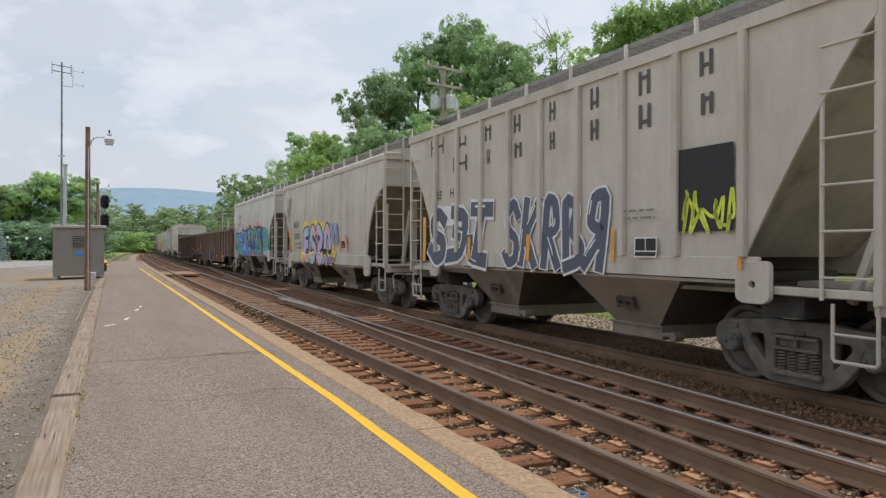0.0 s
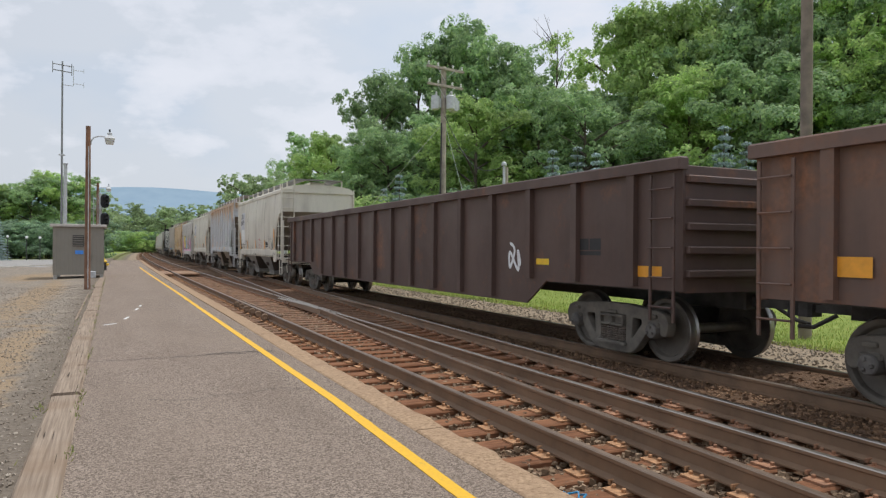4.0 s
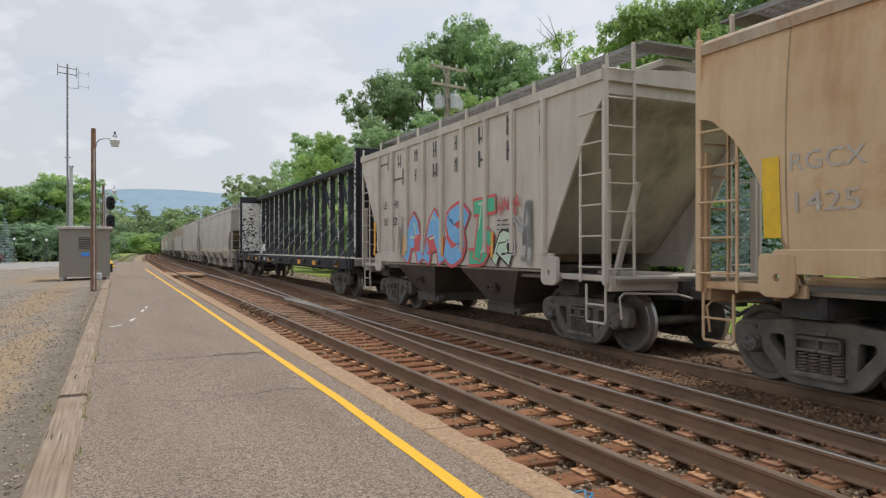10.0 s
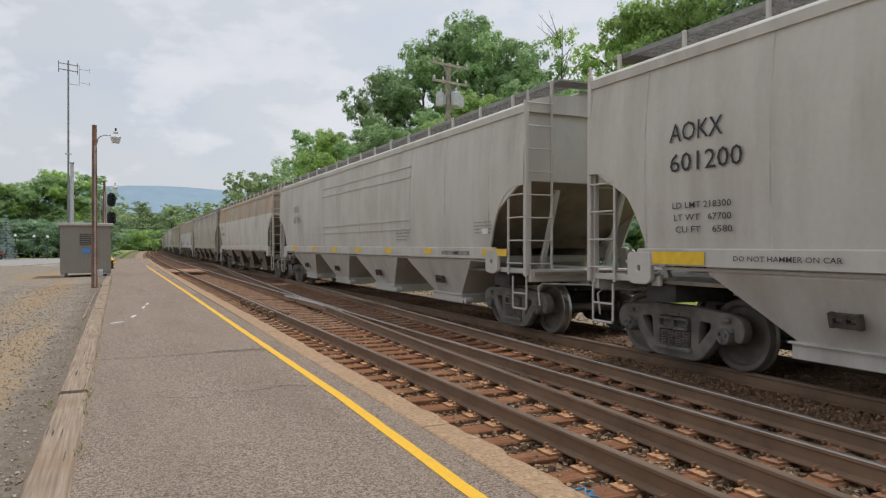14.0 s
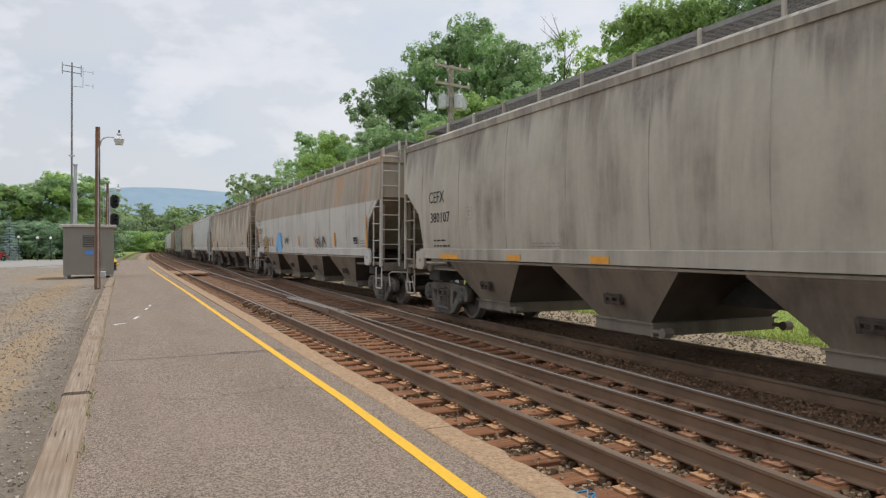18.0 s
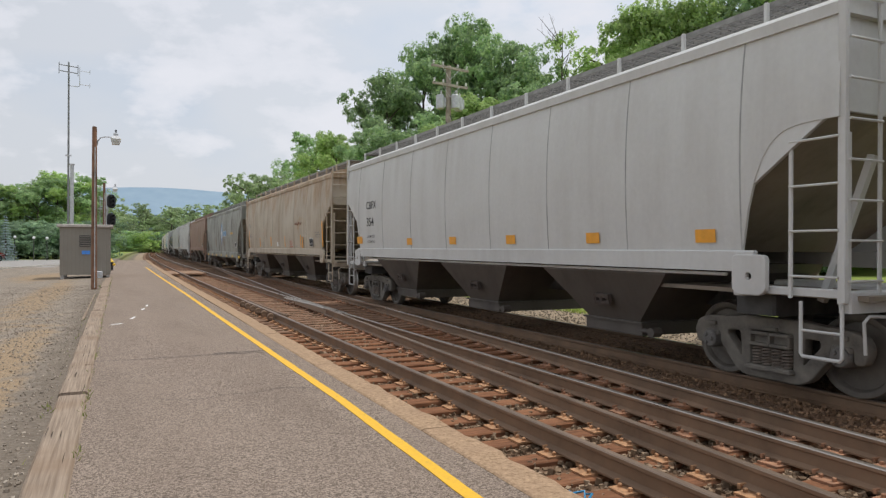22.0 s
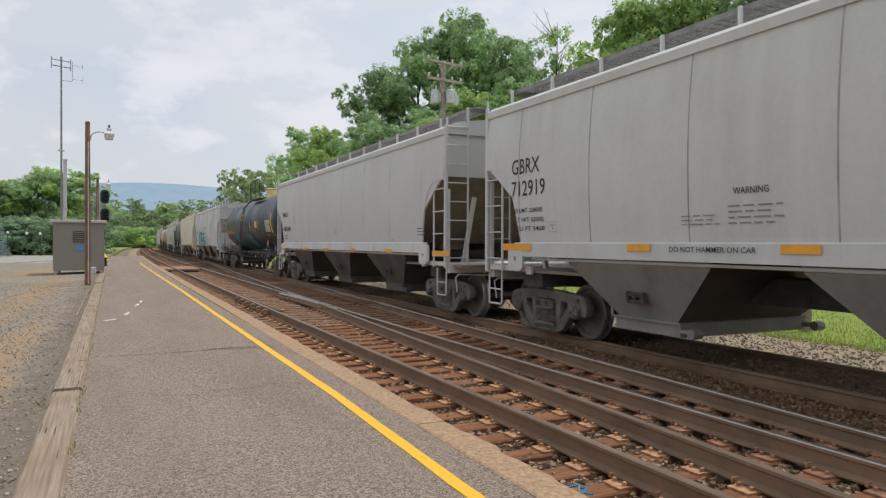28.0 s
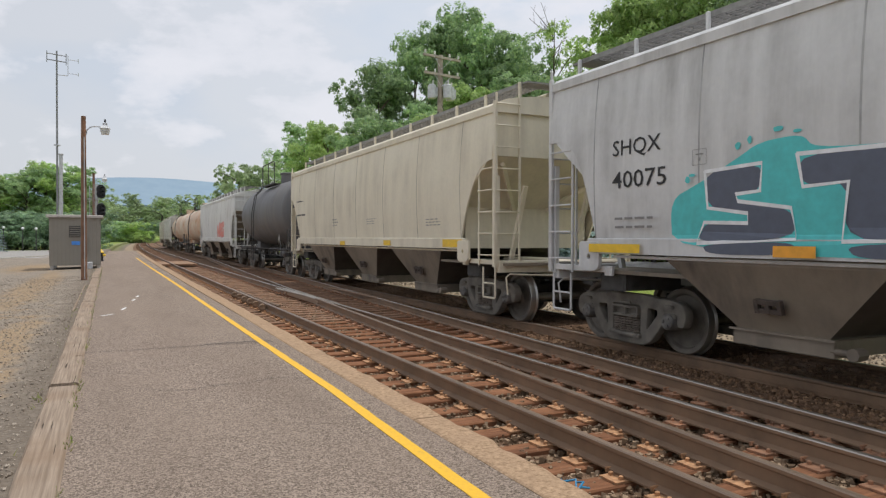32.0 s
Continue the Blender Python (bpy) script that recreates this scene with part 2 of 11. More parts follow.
# ---- geometry helpers ----
class Geo:
    """Collects vertices and faces for one mesh."""

    def __init__(self):
        self.v, self.f, self.mi, self.cur = [], [], [], 0

    def face(self, idx):
        self.f.append(idx)
        self.mi.append(self.cur)

    def add(self, verts, faces):
        o = len(self.v)
        self.v.extend(tuple(p) for p in verts)
        for fc in faces:
            self.face([o + i for i in fc])
        return self

    def box(self, c, s, rot=None, ch=0.0):
        """A box at c of size s; ch: chamfer of its edges seen along z."""
        hx, hy, hz = s[0] / 2, s[1] / 2, s[2] / 2
        if ch > 0:
            ring = [(hx, hy - ch), (hx - ch, hy), (-hx + ch, hy), (-hx, hy - ch), (-hx, -hy + ch), (-hx + ch, -hy), (hx - ch, -hy), (hx, -hy + ch)]
            ins = [(x - math.copysign(ch, x), y - math.copysign(ch, y)) for x, y in ring]
            vs = [Vector((x, y, -hz)) for x, y in ring] + [Vector((x, y, hz - ch)) for x, y in ring] + [Vector((x, y, hz)) for x, y in ins]
            fs = [list(range(7, -1, -1)), list(range(16, 24))]
            for k in (0, 8):
                fs += [[k + i, k + (i + 1) % 8, k + 8 + (i + 1) % 8, k + 8 + i] for i in range(8)]
        else:
            vs = [Vector((x, y, z)) for z in (-hz, hz) for x, y in ((-hx, -hy), (hx, -hy), (hx, hy), (-hx, hy))]
            fs = [[3, 2, 1, 0], [4, 5, 6, 7], [0, 1, 5, 4], [1, 2, 6, 5], [2, 3, 7, 6], [3, 0, 4, 7]]
        if rot is not None:
            vs = [rot @ p for p in vs]
        return self.add([p + Vector(c) for p in vs], fs)

    def prism(self, poly, y0, y1):
        """A polygon in the (x, z) plane, counter-clockwise seen from -y, between y0 and y1."""
        n = len(poly)
        vs = [(x, y0, z) for x, z in poly] + [(x, y1, z) for x, z in poly]
        fs = [list(range(n)), list(range(2 * n - 1, n - 1, -1))] + [[(i + 1) % n, i, n + i, n + (i + 1) % n] for i in range(n)]
        return self.add(vs, fs)

    def tube(self, pts, r, seg=8, caps=True, r2=None):
        pts = [Vector(p) for p in pts]
        o = len(self.v)
        n = len(pts)
        up = Vector((0, 0, 1))
        d0 = (pts[1] - pts[0]).normalized()
        side = d0.cross(up if abs(d0.z) < 0.9 else Vector((1, 0, 0))).normalized()
        for i, p in enumerate(pts):
            d = (pts[min(i + 1, n - 1)] - pts[max(i - 1, 0)]).normalized()
            side = (side - d * side.dot(d)).normalized()
            up2 = side.cross(d)
            rad = r if r2 is None else r + (r2 - r) * i / (n - 1)
            for k in range(seg):
                a = 2 * math.pi * k / seg
                self.v.append(tuple(p + side * (rad * math.cos(a)) + up2 * (rad * math.sin(a))))
        for i in range(n - 1):
            for k in range(seg):
                a, b = o + i * seg + k, o + i * seg + (k + 1) % seg
                self.face([a, b, b + seg, a + seg])
        if caps:
            self.face([o + k for k in range(seg - 1, -1, -1)])
            self.face([o + (n - 1) * seg + k for k in range(seg)])
        return self

    def lathe(self, prof, seg=24, axis="y", c=(0, 0, 0)):
        """A profile of (radius, along) turned about an axis."""
        o = len(self.v)
        n = len(prof)
        for k in range(seg):
            a = 2 * math.pi * k / seg
            for r, h in prof:
                u, w = r * math.cos(a), r * math.sin(a)
                p = (u, h, w) if axis == "y" else ((u, w, h) if axis == "z" else (h, u, w))
                self.v.append((p[0] + c[0], p[1] + c[1], p[2] + c[2]))
        for k in range(seg):
            for i in range(n - 1):
                a, b = o + k * n + i, o + ((k + 1) % seg) * n + i
                self.face([a, b, b + 1, a + 1])
        return self

    def loft(self, rings, closed=True, caps=True):
        o = len(self.v)
        n = len(rings[0])
        for r in rings:
            self.v.extend(tuple(p) for p in r)
        for i in range(len(rings) - 1):
            for k in range(n if closed else n - 1):
                a, b = o + i * n + k, o + i * n + (k + 1) % n
                self.face([a, b, b + n, a + n])
        if caps and closed:
            self.face([o + k for k in range(n - 1, -1, -1)])
            self.face([o + (len(rings) - 1) * n + k for k in range(n)])
        return self

    def mesh(self, name, mats, smooth=False):
        me = bpy.data.meshes.new(name)
        me.from_pydata(self.v, [], self.f)
        for m in (mats if isinstance(mats, (list, tuple)) else [mats]):
            me.materials.append(m)
        if any(self.mi):
            me.polygons.foreach_set("material_index", self.mi)
        if smooth:
            me.polygons.foreach_set("use_smooth", [True] * len(me.polygons))
            me.set_sharp_from_angle(angle=radians(38))
        bm = bmesh.new()
        bm.from_mesh(me)
        bmesh.ops.recalc_face_normals(bm, faces=bm.faces)
        bm.to_mesh(me)
        bm.free()
        me.update()
        return me


def part(name, mesh, parent, m=None, label=""):
    ob = new(name, mesh)
    ob.parent = parent
    if m is not None:
        ob.matrix_basis = m
    if label:
        ob["label"] = label
    return ob


def thing(name, label, category, group="", kind="", m=None, mesh=None):
    ob = new(name, mesh)
    if mesh is None:
        ob.empty_display_size = 0.1
    if m is not None:
        ob.matrix_basis = m
    return tagged(ob, label, category, group, kind)


CACHE = {}


def shared(key, build):
    if key not in CACHE:
        CACHE[key] = build()
    return CACHE[key]


# ---- ground ----
def ground_material():
    m = Nodes("ground_gravel_and_grass")
    pos = m.where(world_space=True)
    sep = m.add("SeparateXYZ", Vector=pos)
    x, y = sep.outputs["X"], sep.outputs["Y"]
    u = m.math("SUBTRACT", x, m.math("MULTIPLY", m.math("MULTIPLY", y, y), BEND))
    big, mid, fine = m.noise(pos, 0.22, 6.0, 0.6), m.noise(pos, 1.7, 5.0, 0.6), m.noise(pos, 34.0, 3.0, 0.6)
    vor = m.add("TexVoronoi", Vector=pos, Scale=26.0)
    stone = m.mix(m.ramp(fine, 0.34, 0.66), (0.14, 0.114, 0.088), (0.43, 0.365, 0.29))
    stone = m.mix(m.ramp(m.noise(m.where(scale=(2.2, 0.5, 1), world_space=True), 0.8, 5.0, 0.65), 0.45, 0.62, 0, 0.45), stone, (0.15, 0.128, 0.108))
    stone = m.mix(0.5, stone, m.mix(vor.outputs["Color"], (0.17, 0.143, 0.114), (0.38, 0.325, 0.262)))
    # straw-coloured patches of dead growth on the yard
    straw = m.mix(m.ramp(fine, 0.3, 0.7), (0.27, 0.175, 0.085), (0.44, 0.305, 0.165))
    # straw lies in two long drifts along the platform and in patches farther off
    def drift(cx, cy, rx, ry):
        a, b = m.math("DIVIDE", m.math("SUBTRACT", u, cx), rx), m.math("DIVIDE", m.math("SUBTRACT", y, cy), ry)
        d = m.math("SQRT", m.math("ADD", m.math("MULTIPLY", a, a), m.math("MULTIPLY", b, b)))
        return m.ramp(m.math("ADD", d, m.ramp(mid, 0.2, 0.8, -0.7, 0.7)), 1.15, 0.55)

    zone = m.math("MAXIMUM", m.math("MAXIMUM", drift(-1.95, 25, 0.6, 11), drift(-1.25, 11.0, 0.36, 5.0)), m.math("MAXIMUM", drift(-3.4, 40, 1.2, 6), drift(-1.05, 7.5, 0.22, 2.2)))
    # dark soil and clods along the timbers
    soil = m.ramp(m.math("ADD", u, m.ramp(mid, 0.2, 0.8, -0.28, 0.28)), -1.0, -0.62)
    stone = m.mix(m.math("MULTIPLY", soil, m.ramp(fine, 0.3, 0.6, 0.15, 0.65)), stone, (0.105, 0.080, 0.058))
    yard = m.mix(m.math("MULTIPLY", zone, m.ramp(fine, 0.25, 0.6, 0.25, 0.68)), stone, straw)
    # the pale asphalt lane across the yard
    lane = m.math("MULTIPLY", m.ramp(m.math("ADD", y, m.math("MULTIPLY", u, 1.2)), 52.0, 53.5), m.ramp(u, -4.0, -5.0))
    yard = m.mix(lane, yard, m.mix(m.ramp(mid, 0.3, 0.7), (0.30, 0.285, 0.265), (0.37, 0.355, 0.335)))
    green = m.mix(m.ramp(mid, 0.3, 0.7), (0.17, 0.24, 0.05), (0.29, 0.335, 0.085))
    green = m.mix(m.ramp(fine, 0.3, 0.7, 0, 0.6), green, (0.23, 0.28, 0.07))
    pale = m.mix(m.ramp(fine, 0.3, 0.7), (0.22, 0.170, 0.115), (0.41, 0.325, 0.23))
    uj = m.math("ADD", u, m.ramp(mid, 0.2, 0.8, -0.5, 0.5))
    col = m.mix(m.ramp(uj, 1.0, 1.2), yard, pale)
    col = m.mix(m.ramp(m.math("ADD", u, m.ramp(mid, 0.2, 0.8, -0.25, 0.25)), 11.95, 12.35), col, green)
    # grass beyond the yard
    far = m.math("MAXIMUM", m.ramp(m.math("ADD", y, m.ramp(mid, 0, 1, -6, 6)), 92, 100), m.ramp(m.math("ADD", x, m.ramp(mid, 0, 1, -2, 2)), -24.0, -27.0))
    col = m.mix(m.math("MULTIPLY", far, m.ramp(u, 1.0, -2.0)), col, green)
    m.bump(m.math("ADD", fine, vor.outputs["Distance"]), 0.5, 0.03)
    return m.done(col, 0.95)


def ground_height(x, y):
    u = x - bend(y)
    z = -0.36
    if u < -0.39:
        z = -0.012 - 0.06 * min(1.0, (-0.5 - u) / 2) - 0.10 * min(1, max(0, (-u - 2) / 12))
    elif u < 12.2:
        z = -0.40
    else:
        z = -0.40 - 0.12 * min(1, (u - 12.2) / 3)
        z += 0.30 * max(0, u - 52) ** 0.9
    return min(z, 22.0) + 0.012 * noise.noise(Vector((x * 0.8, y * 0.8, 0)))


def make_ground():
    us = [-2500, -900, -400, -200, -120, -80, -60, -45, -35] + [-28 + i for i in range(24)] + [-4 + 0.5 * i for i in range(7)] + [-0.42, -0.36, 1, 3, 6, 9, 10, 11, 12, 12.5, 13, 14, 15]
    us += [17, 20, 24, 28, 34, 40, 46, 52, 58, 64, 72, 80, 90, 100, 120, 150, 200, 400, 900, 2500]
    ys = [-2500, -800, -300, -120, -60, -30, -15] + [-8 + 1.5 * i for i in range(40)] + [54 + 5 * i for i in range(20)] + [160, 175, 190, 210, 230, 260, 300, 350, 420, 520, 700, 1000, 1600, 2800, 4500]
    g = Geo()
    nu = len(us)
    for y in ys:
        for u in us:
            x = u + bend(min(max(y, -400), 500))
            g.v.append((x, y, ground_height(x if abs(y) <= 400 else u, y if abs(y) <= 400 else 0)))
    for j in range(len(ys) - 1):
        for i in range(nu - 1):
            a = j * nu + i
            g.face([a, a + 1, a + nu + 1, a + nu])
    return thing("ground", "gravel yard, pale trackside stone and mown grass", "ground", kind="structure", mesh=g.mesh("ground", ground_material(), True))


ground = make_ground()


def strip(x0, x1, y0, y1, z0, z1, n, gap0=0.0, follow=True):
    """A slab between two offsets from the line, following its bend."""
    g = Geo()
    rings = []
    for i in range(n + 1):
        y = y0 + (y1 - y0) * i / n
        b = bend(y) if follow else 0
        rings.append([(x0 + b, y, z0), (x1 + b, y, z0), (x1 + b, y, z1), (x0 + b, y, z1)])
    return g.loft(rings)


# ---- platform ----
def asphalt_material():
    m = Nodes("aged_asphalt")
    pos = m.where(world_space=True)
    big, fine = m.noise(pos, 0.5, 5.0, 0.6), m.noise(pos, 85.0, 3.0, 0.85)
    along = m.noise(m.where(scale=(1.6, 0.25, 1), world_space=True), 0.9, 5.0)
    vor = m.add("TexVoronoi", Vector=pos, Scale=130.0)
    grain = m.add("TexVoronoi", Vector=pos, Scale=92.0)
    cell = m.add("SeparateXYZ", Vector=grain.outputs["Color"]).outputs["X"]
    col = m.mix(m.ramp(fine, 0.40, 0.60), (0.070, 0.054, 0.042), (0.405, 0.320, 0.254))
    col = m.mix(0.60, col, m.mix(m.ramp(cell, 0.15, 0.85), (0.070, 0.053, 0.042), (0.520, 0.418, 0.338)))
    col = m.mix(m.ramp(vor.outputs["Distance"], 0.0, 0.45, 0.55, 0.0), col, (0.43, 0.35, 0.285))
    col = m.mix(m.ramp(along, 0.42, 0.65, 0, 0.30), col, (0.172, 0.130, 0.100))
    col = m.mix(m.ramp(big, 0.45, 0.62, 0, 0.35), col, (0.305, 0.238, 0.188))
    m.bump(m.math("ADD", fine, vor.outputs["Distance"]), 0.6, 0.012)
    return m.done(col, 0.9)


platform = thing("platform", "grey aged asphalt station platform with faint cracks", "platform", kind="structure",
                 mesh=strip(-0.40, 2.24, -8, 82, -0.5, 0.0, 60).mesh("platform", asphalt_material()))


def yellow_material():
    m = Nodes("yellow_platform_paint")
    pos = m.where(world_space=True)
    col = m.mix(m.ramp(m.noise(pos, 40, 4), 0.35, 0.7), (0.80, 0.47, 0.02), (0.72, 0.40, 0.03))
    col = m.mix(m.ramp(m.noise(pos, 7, 8, 0.7), 0.60, 0.70, 0, 0.7), col, (0.40, 0.27, 0.08))
    m.bump(m.noise(pos, 90, 3), 0.2, 0.004)
    return m.done(col, 0.7)


def make_line():
    g = Geo()
    rings = []
    for i in range(241):
        y = -6 + 60 * i / 240
        base = 1.945 - 0.24 * min(1, max(0, (y - 22) / 30)) ** 1.2 - 0.022 * max(0, 6.5 - y) + bend(y)
        w0 = 0.048 + 0.010 * noise.noise(Vector((y * 5, 1, 0)))
        w1 = 0.048 + 0.010 * noise.noise(Vector((y * 5, 9, 0)))
        rings.append([(base - w0, y, 0.001), (base + w1, y, 0.001), (base + w1, y, 0.005), (base - w0, y, 0.005)])
    return g.loft(rings).mesh("yellow_line", yellow_material())


thing("yellow_line", "worn yellow safety line painted on the platform", "line", kind="structure", mesh=make_line())

crack_mat = plain("crack_sealer", (0.085, 0.075, 0.068), 0.9)
chalk = flat_paint("white_spray_mark", (0.70, 0.70, 0.68), 0.8)


def make_cracks():
    for k, (x0, x1, y, wob, w) in enumerate(((-0.3, 2.1, 9.78, 0.10, 0.010), (0.35, 1.9, 7.1, 0.22, 0.006), (-0.25, 1.4, 18.6, 0.15, 0.012), (-0.2, 1.7, 26.5, 0.1, 0.015), (1.2, 2.1, 9.9, 0.06, 0.02))):
        rng = random.Random(k)
        g = Geo()
        top, bot = [], []
        for i in range(31):
            x = x0 + (x1 - x0) * i / 30
            yy = y + wob * noise.noise(Vector((x * 2.2, y, k))) + rng.uniform(-0.012, 0.012)
            ww = w * rng.uniform(0.5, 1.3)
            b = bend(y)
            top.append((x + b, yy + ww, 0.0035))
            bot.append((x + b, yy - ww, 0.0035))
        g.loft([bot, top], closed=False)
        part("platform_crack", g.mesh("platform_crack", crack_mat), platform)
    for x, y, dx, dy in ((0.05, 14.35, 0.13, 0.10), (0.36, 15.5, 0.07, 0.22), (0.62, 17.6, 0.06, 0.2), (0.74, 18.6, 0.05, 0.18)):
        g = Geo().add([(x - dx, y - dy, 0.004), (x - dx + 0.05, y - dy - 0.04, 0.004), (x + dx, y + dy, 0.004), (x + dx - 0.04, y + dy + 0.05, 0.004)], [[0, 1, 2, 3]])
        part("paint_mark", g.mesh("paint_mark", chalk), platform, None, "white spray-paint mark")


make_cracks()


def timber_material():
    m = Nodes("weathered_timber")
    pos = m.where(shift=False)
    grain = m.noise(m.where(scale=(34, 0.9, 34), shift=False), 1.5, 4, 0.55)
    check = m.noise(m.where(scale=(22, 0.55, 22), shift=False), 2.2, 2, 0.4)
    big = m.noise(pos, 1.3, 5)
    col = m.mix(m.ramp(grain, 0.32, 0.68), (0.225, 0.172, 0.128), (0.385, 0.305, 0.232))
    col = m.mix(m.ramp(big, 0.45, 0.68, 0, 0.55), col, (0.235, 0.160, 0.105))
    # long drying checks
    col = m.mix(m.ramp(check, 0.685, 0.715, 0, 0.85), col, (0.045, 0.032, 0.024))
    # rust-dark knots and spike holes
    spot = m.add("TexVoronoi", Vector=m.where(scale=(1, 0.55, 1), shift=False), Scale=2.4)
    col = m.mix(m.ramp(m.math("ADD", spot.outputs["Distance"], m.ramp(grain, 0, 1, -0.05, 0.05)), 0.13, 0.07), col, (0.085, 0.045, 0.03))
    m.bump(m.math("SUBTRACT", grain, m.ramp(check, 0.67, 0.72)), 0.7, 0.012)
    return m.done(col, 0.9)


def stone_kerb_material():
    m = Nodes("tan_concrete_kerb")
    pos = m.where(world_space=True)
    fine, big = m.noise(pos, 32, 5, 0.7), m.noise(pos, 2.2, 6, 0.6)
    col = m.mix(m.ramp(fine, 0.3, 0.7), (0.20, 0.130, 0.076), (0.54, 0.378, 0.242))
    col = m.mix(m.ramp(big, 0.45, 0.7, 0, 0.6), col, (0.33, 0.225, 0.145))
    m.bump(m.math("ADD", fine, big), 0.4, 0.012)
    return m.done(col, 0.9)


timber, kerb_stone = timber_material(), stone_kerb_material()


def make_kerbs():
    edge = thing("timber_edging", "weathered grey timber edging along the platform", "edging", kind="structure")
    rng = random.Random(4)
    y = -7.9
    for n in (5.0, 5.0, 5.52, 4.86, 4.95, 4.9, 5.0, 5.0, 3.8):
        g = Geo()
        rings = []
        for i in range(9):
            yy = y + 0.03 + (n - 0.06) * i / 8
            b = bend(yy) + rng.uniform(-0.006, 0.006)
            w0, w1 = -0.235, -0.49 - 0.0006 * yy
            zt = 0.022 + rng.uniform(-0.006, 0.006)
            c = 0.02
            rings.append([(w1 + b, yy, -0.3), (w1 + b, yy, zt - c), (w1 + c + b, yy, zt), (w0 - c + b, yy, zt), (w0 + b, yy, zt - c), (w0 + b, yy, -0.3)])
        part("timber", g.loft(rings).mesh("timber", timber), edge, pose(rng.uniform(-0.022, 0.022), 0, rng.uniform(-0.006, 0.010)))
        y += n
    part("pale_batten", strip(-0.60, -0.565, 15.5, 24.0, -0.2, 0.0, 8).mesh("pale_batten", timber), edge, None, "thin pale batten beside the timbers")
    kerb = thing("platform_kerb", "tan concrete kerb stones along the platform edge", "kerb", kind="structure")
    y = -5.0
    for i in range(26):
        n = 3.35
        g = Geo()
        rings = []
        for k in range(25):
            yy = y + 0.008 + (n - 0.016) * k / 24
            b = bend(yy)
            zt = 0.012 + rng.uniform(-0.004, 0.004)
            c = 0.03 + rng.uniform(-0.010, 0.022)
            e = rng.uniform(-0.014, 0.012)
            b -= 0.035 + 0.02 * min(1, max(0, (8 - yy) / 4)) - 0.05 * min(1, max(0, (yy - 9) / 6))
            rings.append([(2.245 + b, yy, -0.5), (2.245 + b, yy, zt - 0.01), (2.26 + b, yy, zt), (2.53 - c + e + b, yy, zt), (2.55 + e + b, yy, zt - c), (2.54 + b, yy, -0.5)])
        part("kerb_stone", g.loft(rings).mesh("kerb_stone", kerb_stone), kerb)
        y += n


make_kerbs()


# ---- tracks ----
def divert(y):
    """How far the crossover's rails stand from those of the platform line."""
    return max(0.0, min(3.88, 0.85 + 0.052 * (y - 6)))


RAIL_SECTION = [(-0.07, -0.17), (0.07, -0.17), (0.07, -0.155), (0.012, -0.135), (0.010, -0.05), (0.034, -0.035), (0.034, -0.010), (0.024, -0.001), (-0.024, -0.001), (-0.034, -0.010), (-0.034, -0.035), (-0.010, -0.05), (-0.012, -0.135), (-0.07, -0.155)]


def rail_mesh(offset, y0, y1, head, step=4.0, top=RAIL_TOP):
    g = Geo()
    n = max(2, int((y1 - y0) / step))
    rings = []
    for i in range(n + 1):
        y = y0 + (y1 - y0) * i / n
        x = offset(y) + bend(y)
        rings.append([(x + a, y, top + b) for a, b in RAIL_SECTION])
    g.loft(rings)
    m = len(RAIL_SECTION)
    # the running surface
    for k in range(len(g.f)):
        if len(g.f[k]) == 4 and (k % m) in (7, 8):
            g.mi[k] = 1
    return g.mesh("rail", [rail_rust, head], True)


def tie_material():
    m = Nodes("rust_stained_tie")
    grain = m.where(scale=(1.2, 18, 18))
    pos = m.where()
    f1, f2 = m.noise(grain, 1.5, 6, 0.65), m.noise(pos, 3.0, 5)
    col = m.mix(m.ramp(f1, 0.3, 0.7), (0.105, 0.050, 0.029), (0.30, 0.138, 0.070))
    col = m.mix(m.ramp(f2, 0.45, 0.7, 0, 0.6), col, (0.34, 0.165, 0.085))
    m.bump(f1, 0.5, 0.012)
    return m.done(col, 0.9)


tie_wood = tie_material()
tie_brown = plain("brown_weathered_tie", (0.240, 0.134, 0.078), 0.95, 0.0, 0.35, 5.0, 0.4)
tie_grimed = plain("mud_covered_tie", (0.148, 0.091, 0.058), 0.95, 0.0, 0.35, 5.0, 0.4)
plate_rust = plain("orange_rusted_plate", (0.45, 0.245, 0.122), 0.85, 0.0, 0.4, 18.0, 0.3)
# plate_rust darkened: the train's shade is put into these plates' colour
plate_shaded = plain("shade_browned_rusted_plate", (0.360, 0.187, 0.105), 0.85, 0.0, 0.45, 10.0, 0.3)


def tie_mesh(length, w=0.23, mat=None):
    mat = mat or tie_wood
    return shared(("tie", round(length, 2), w, mat.name), lambda: Geo().box((0, 0, -0.09), (length, w, 0.18), ch=0.012).mesh("tie", mat))


def plate_geo(g, x, y, z):
    g.box((x, y, z + 0.008), (0.36, 0.19, 0.016))
    for sx in (-0.105, 0.105):
        for sy in (-0.055, 0.055):
            g.box((x + sx, y + sy, z + 0.03), (0.032, 0.028, 0.03), ch=0.006)
    # rail anchor
    g.box((x, y + 0.135, z + 0.03), (0.17, 0.022, 0.035))


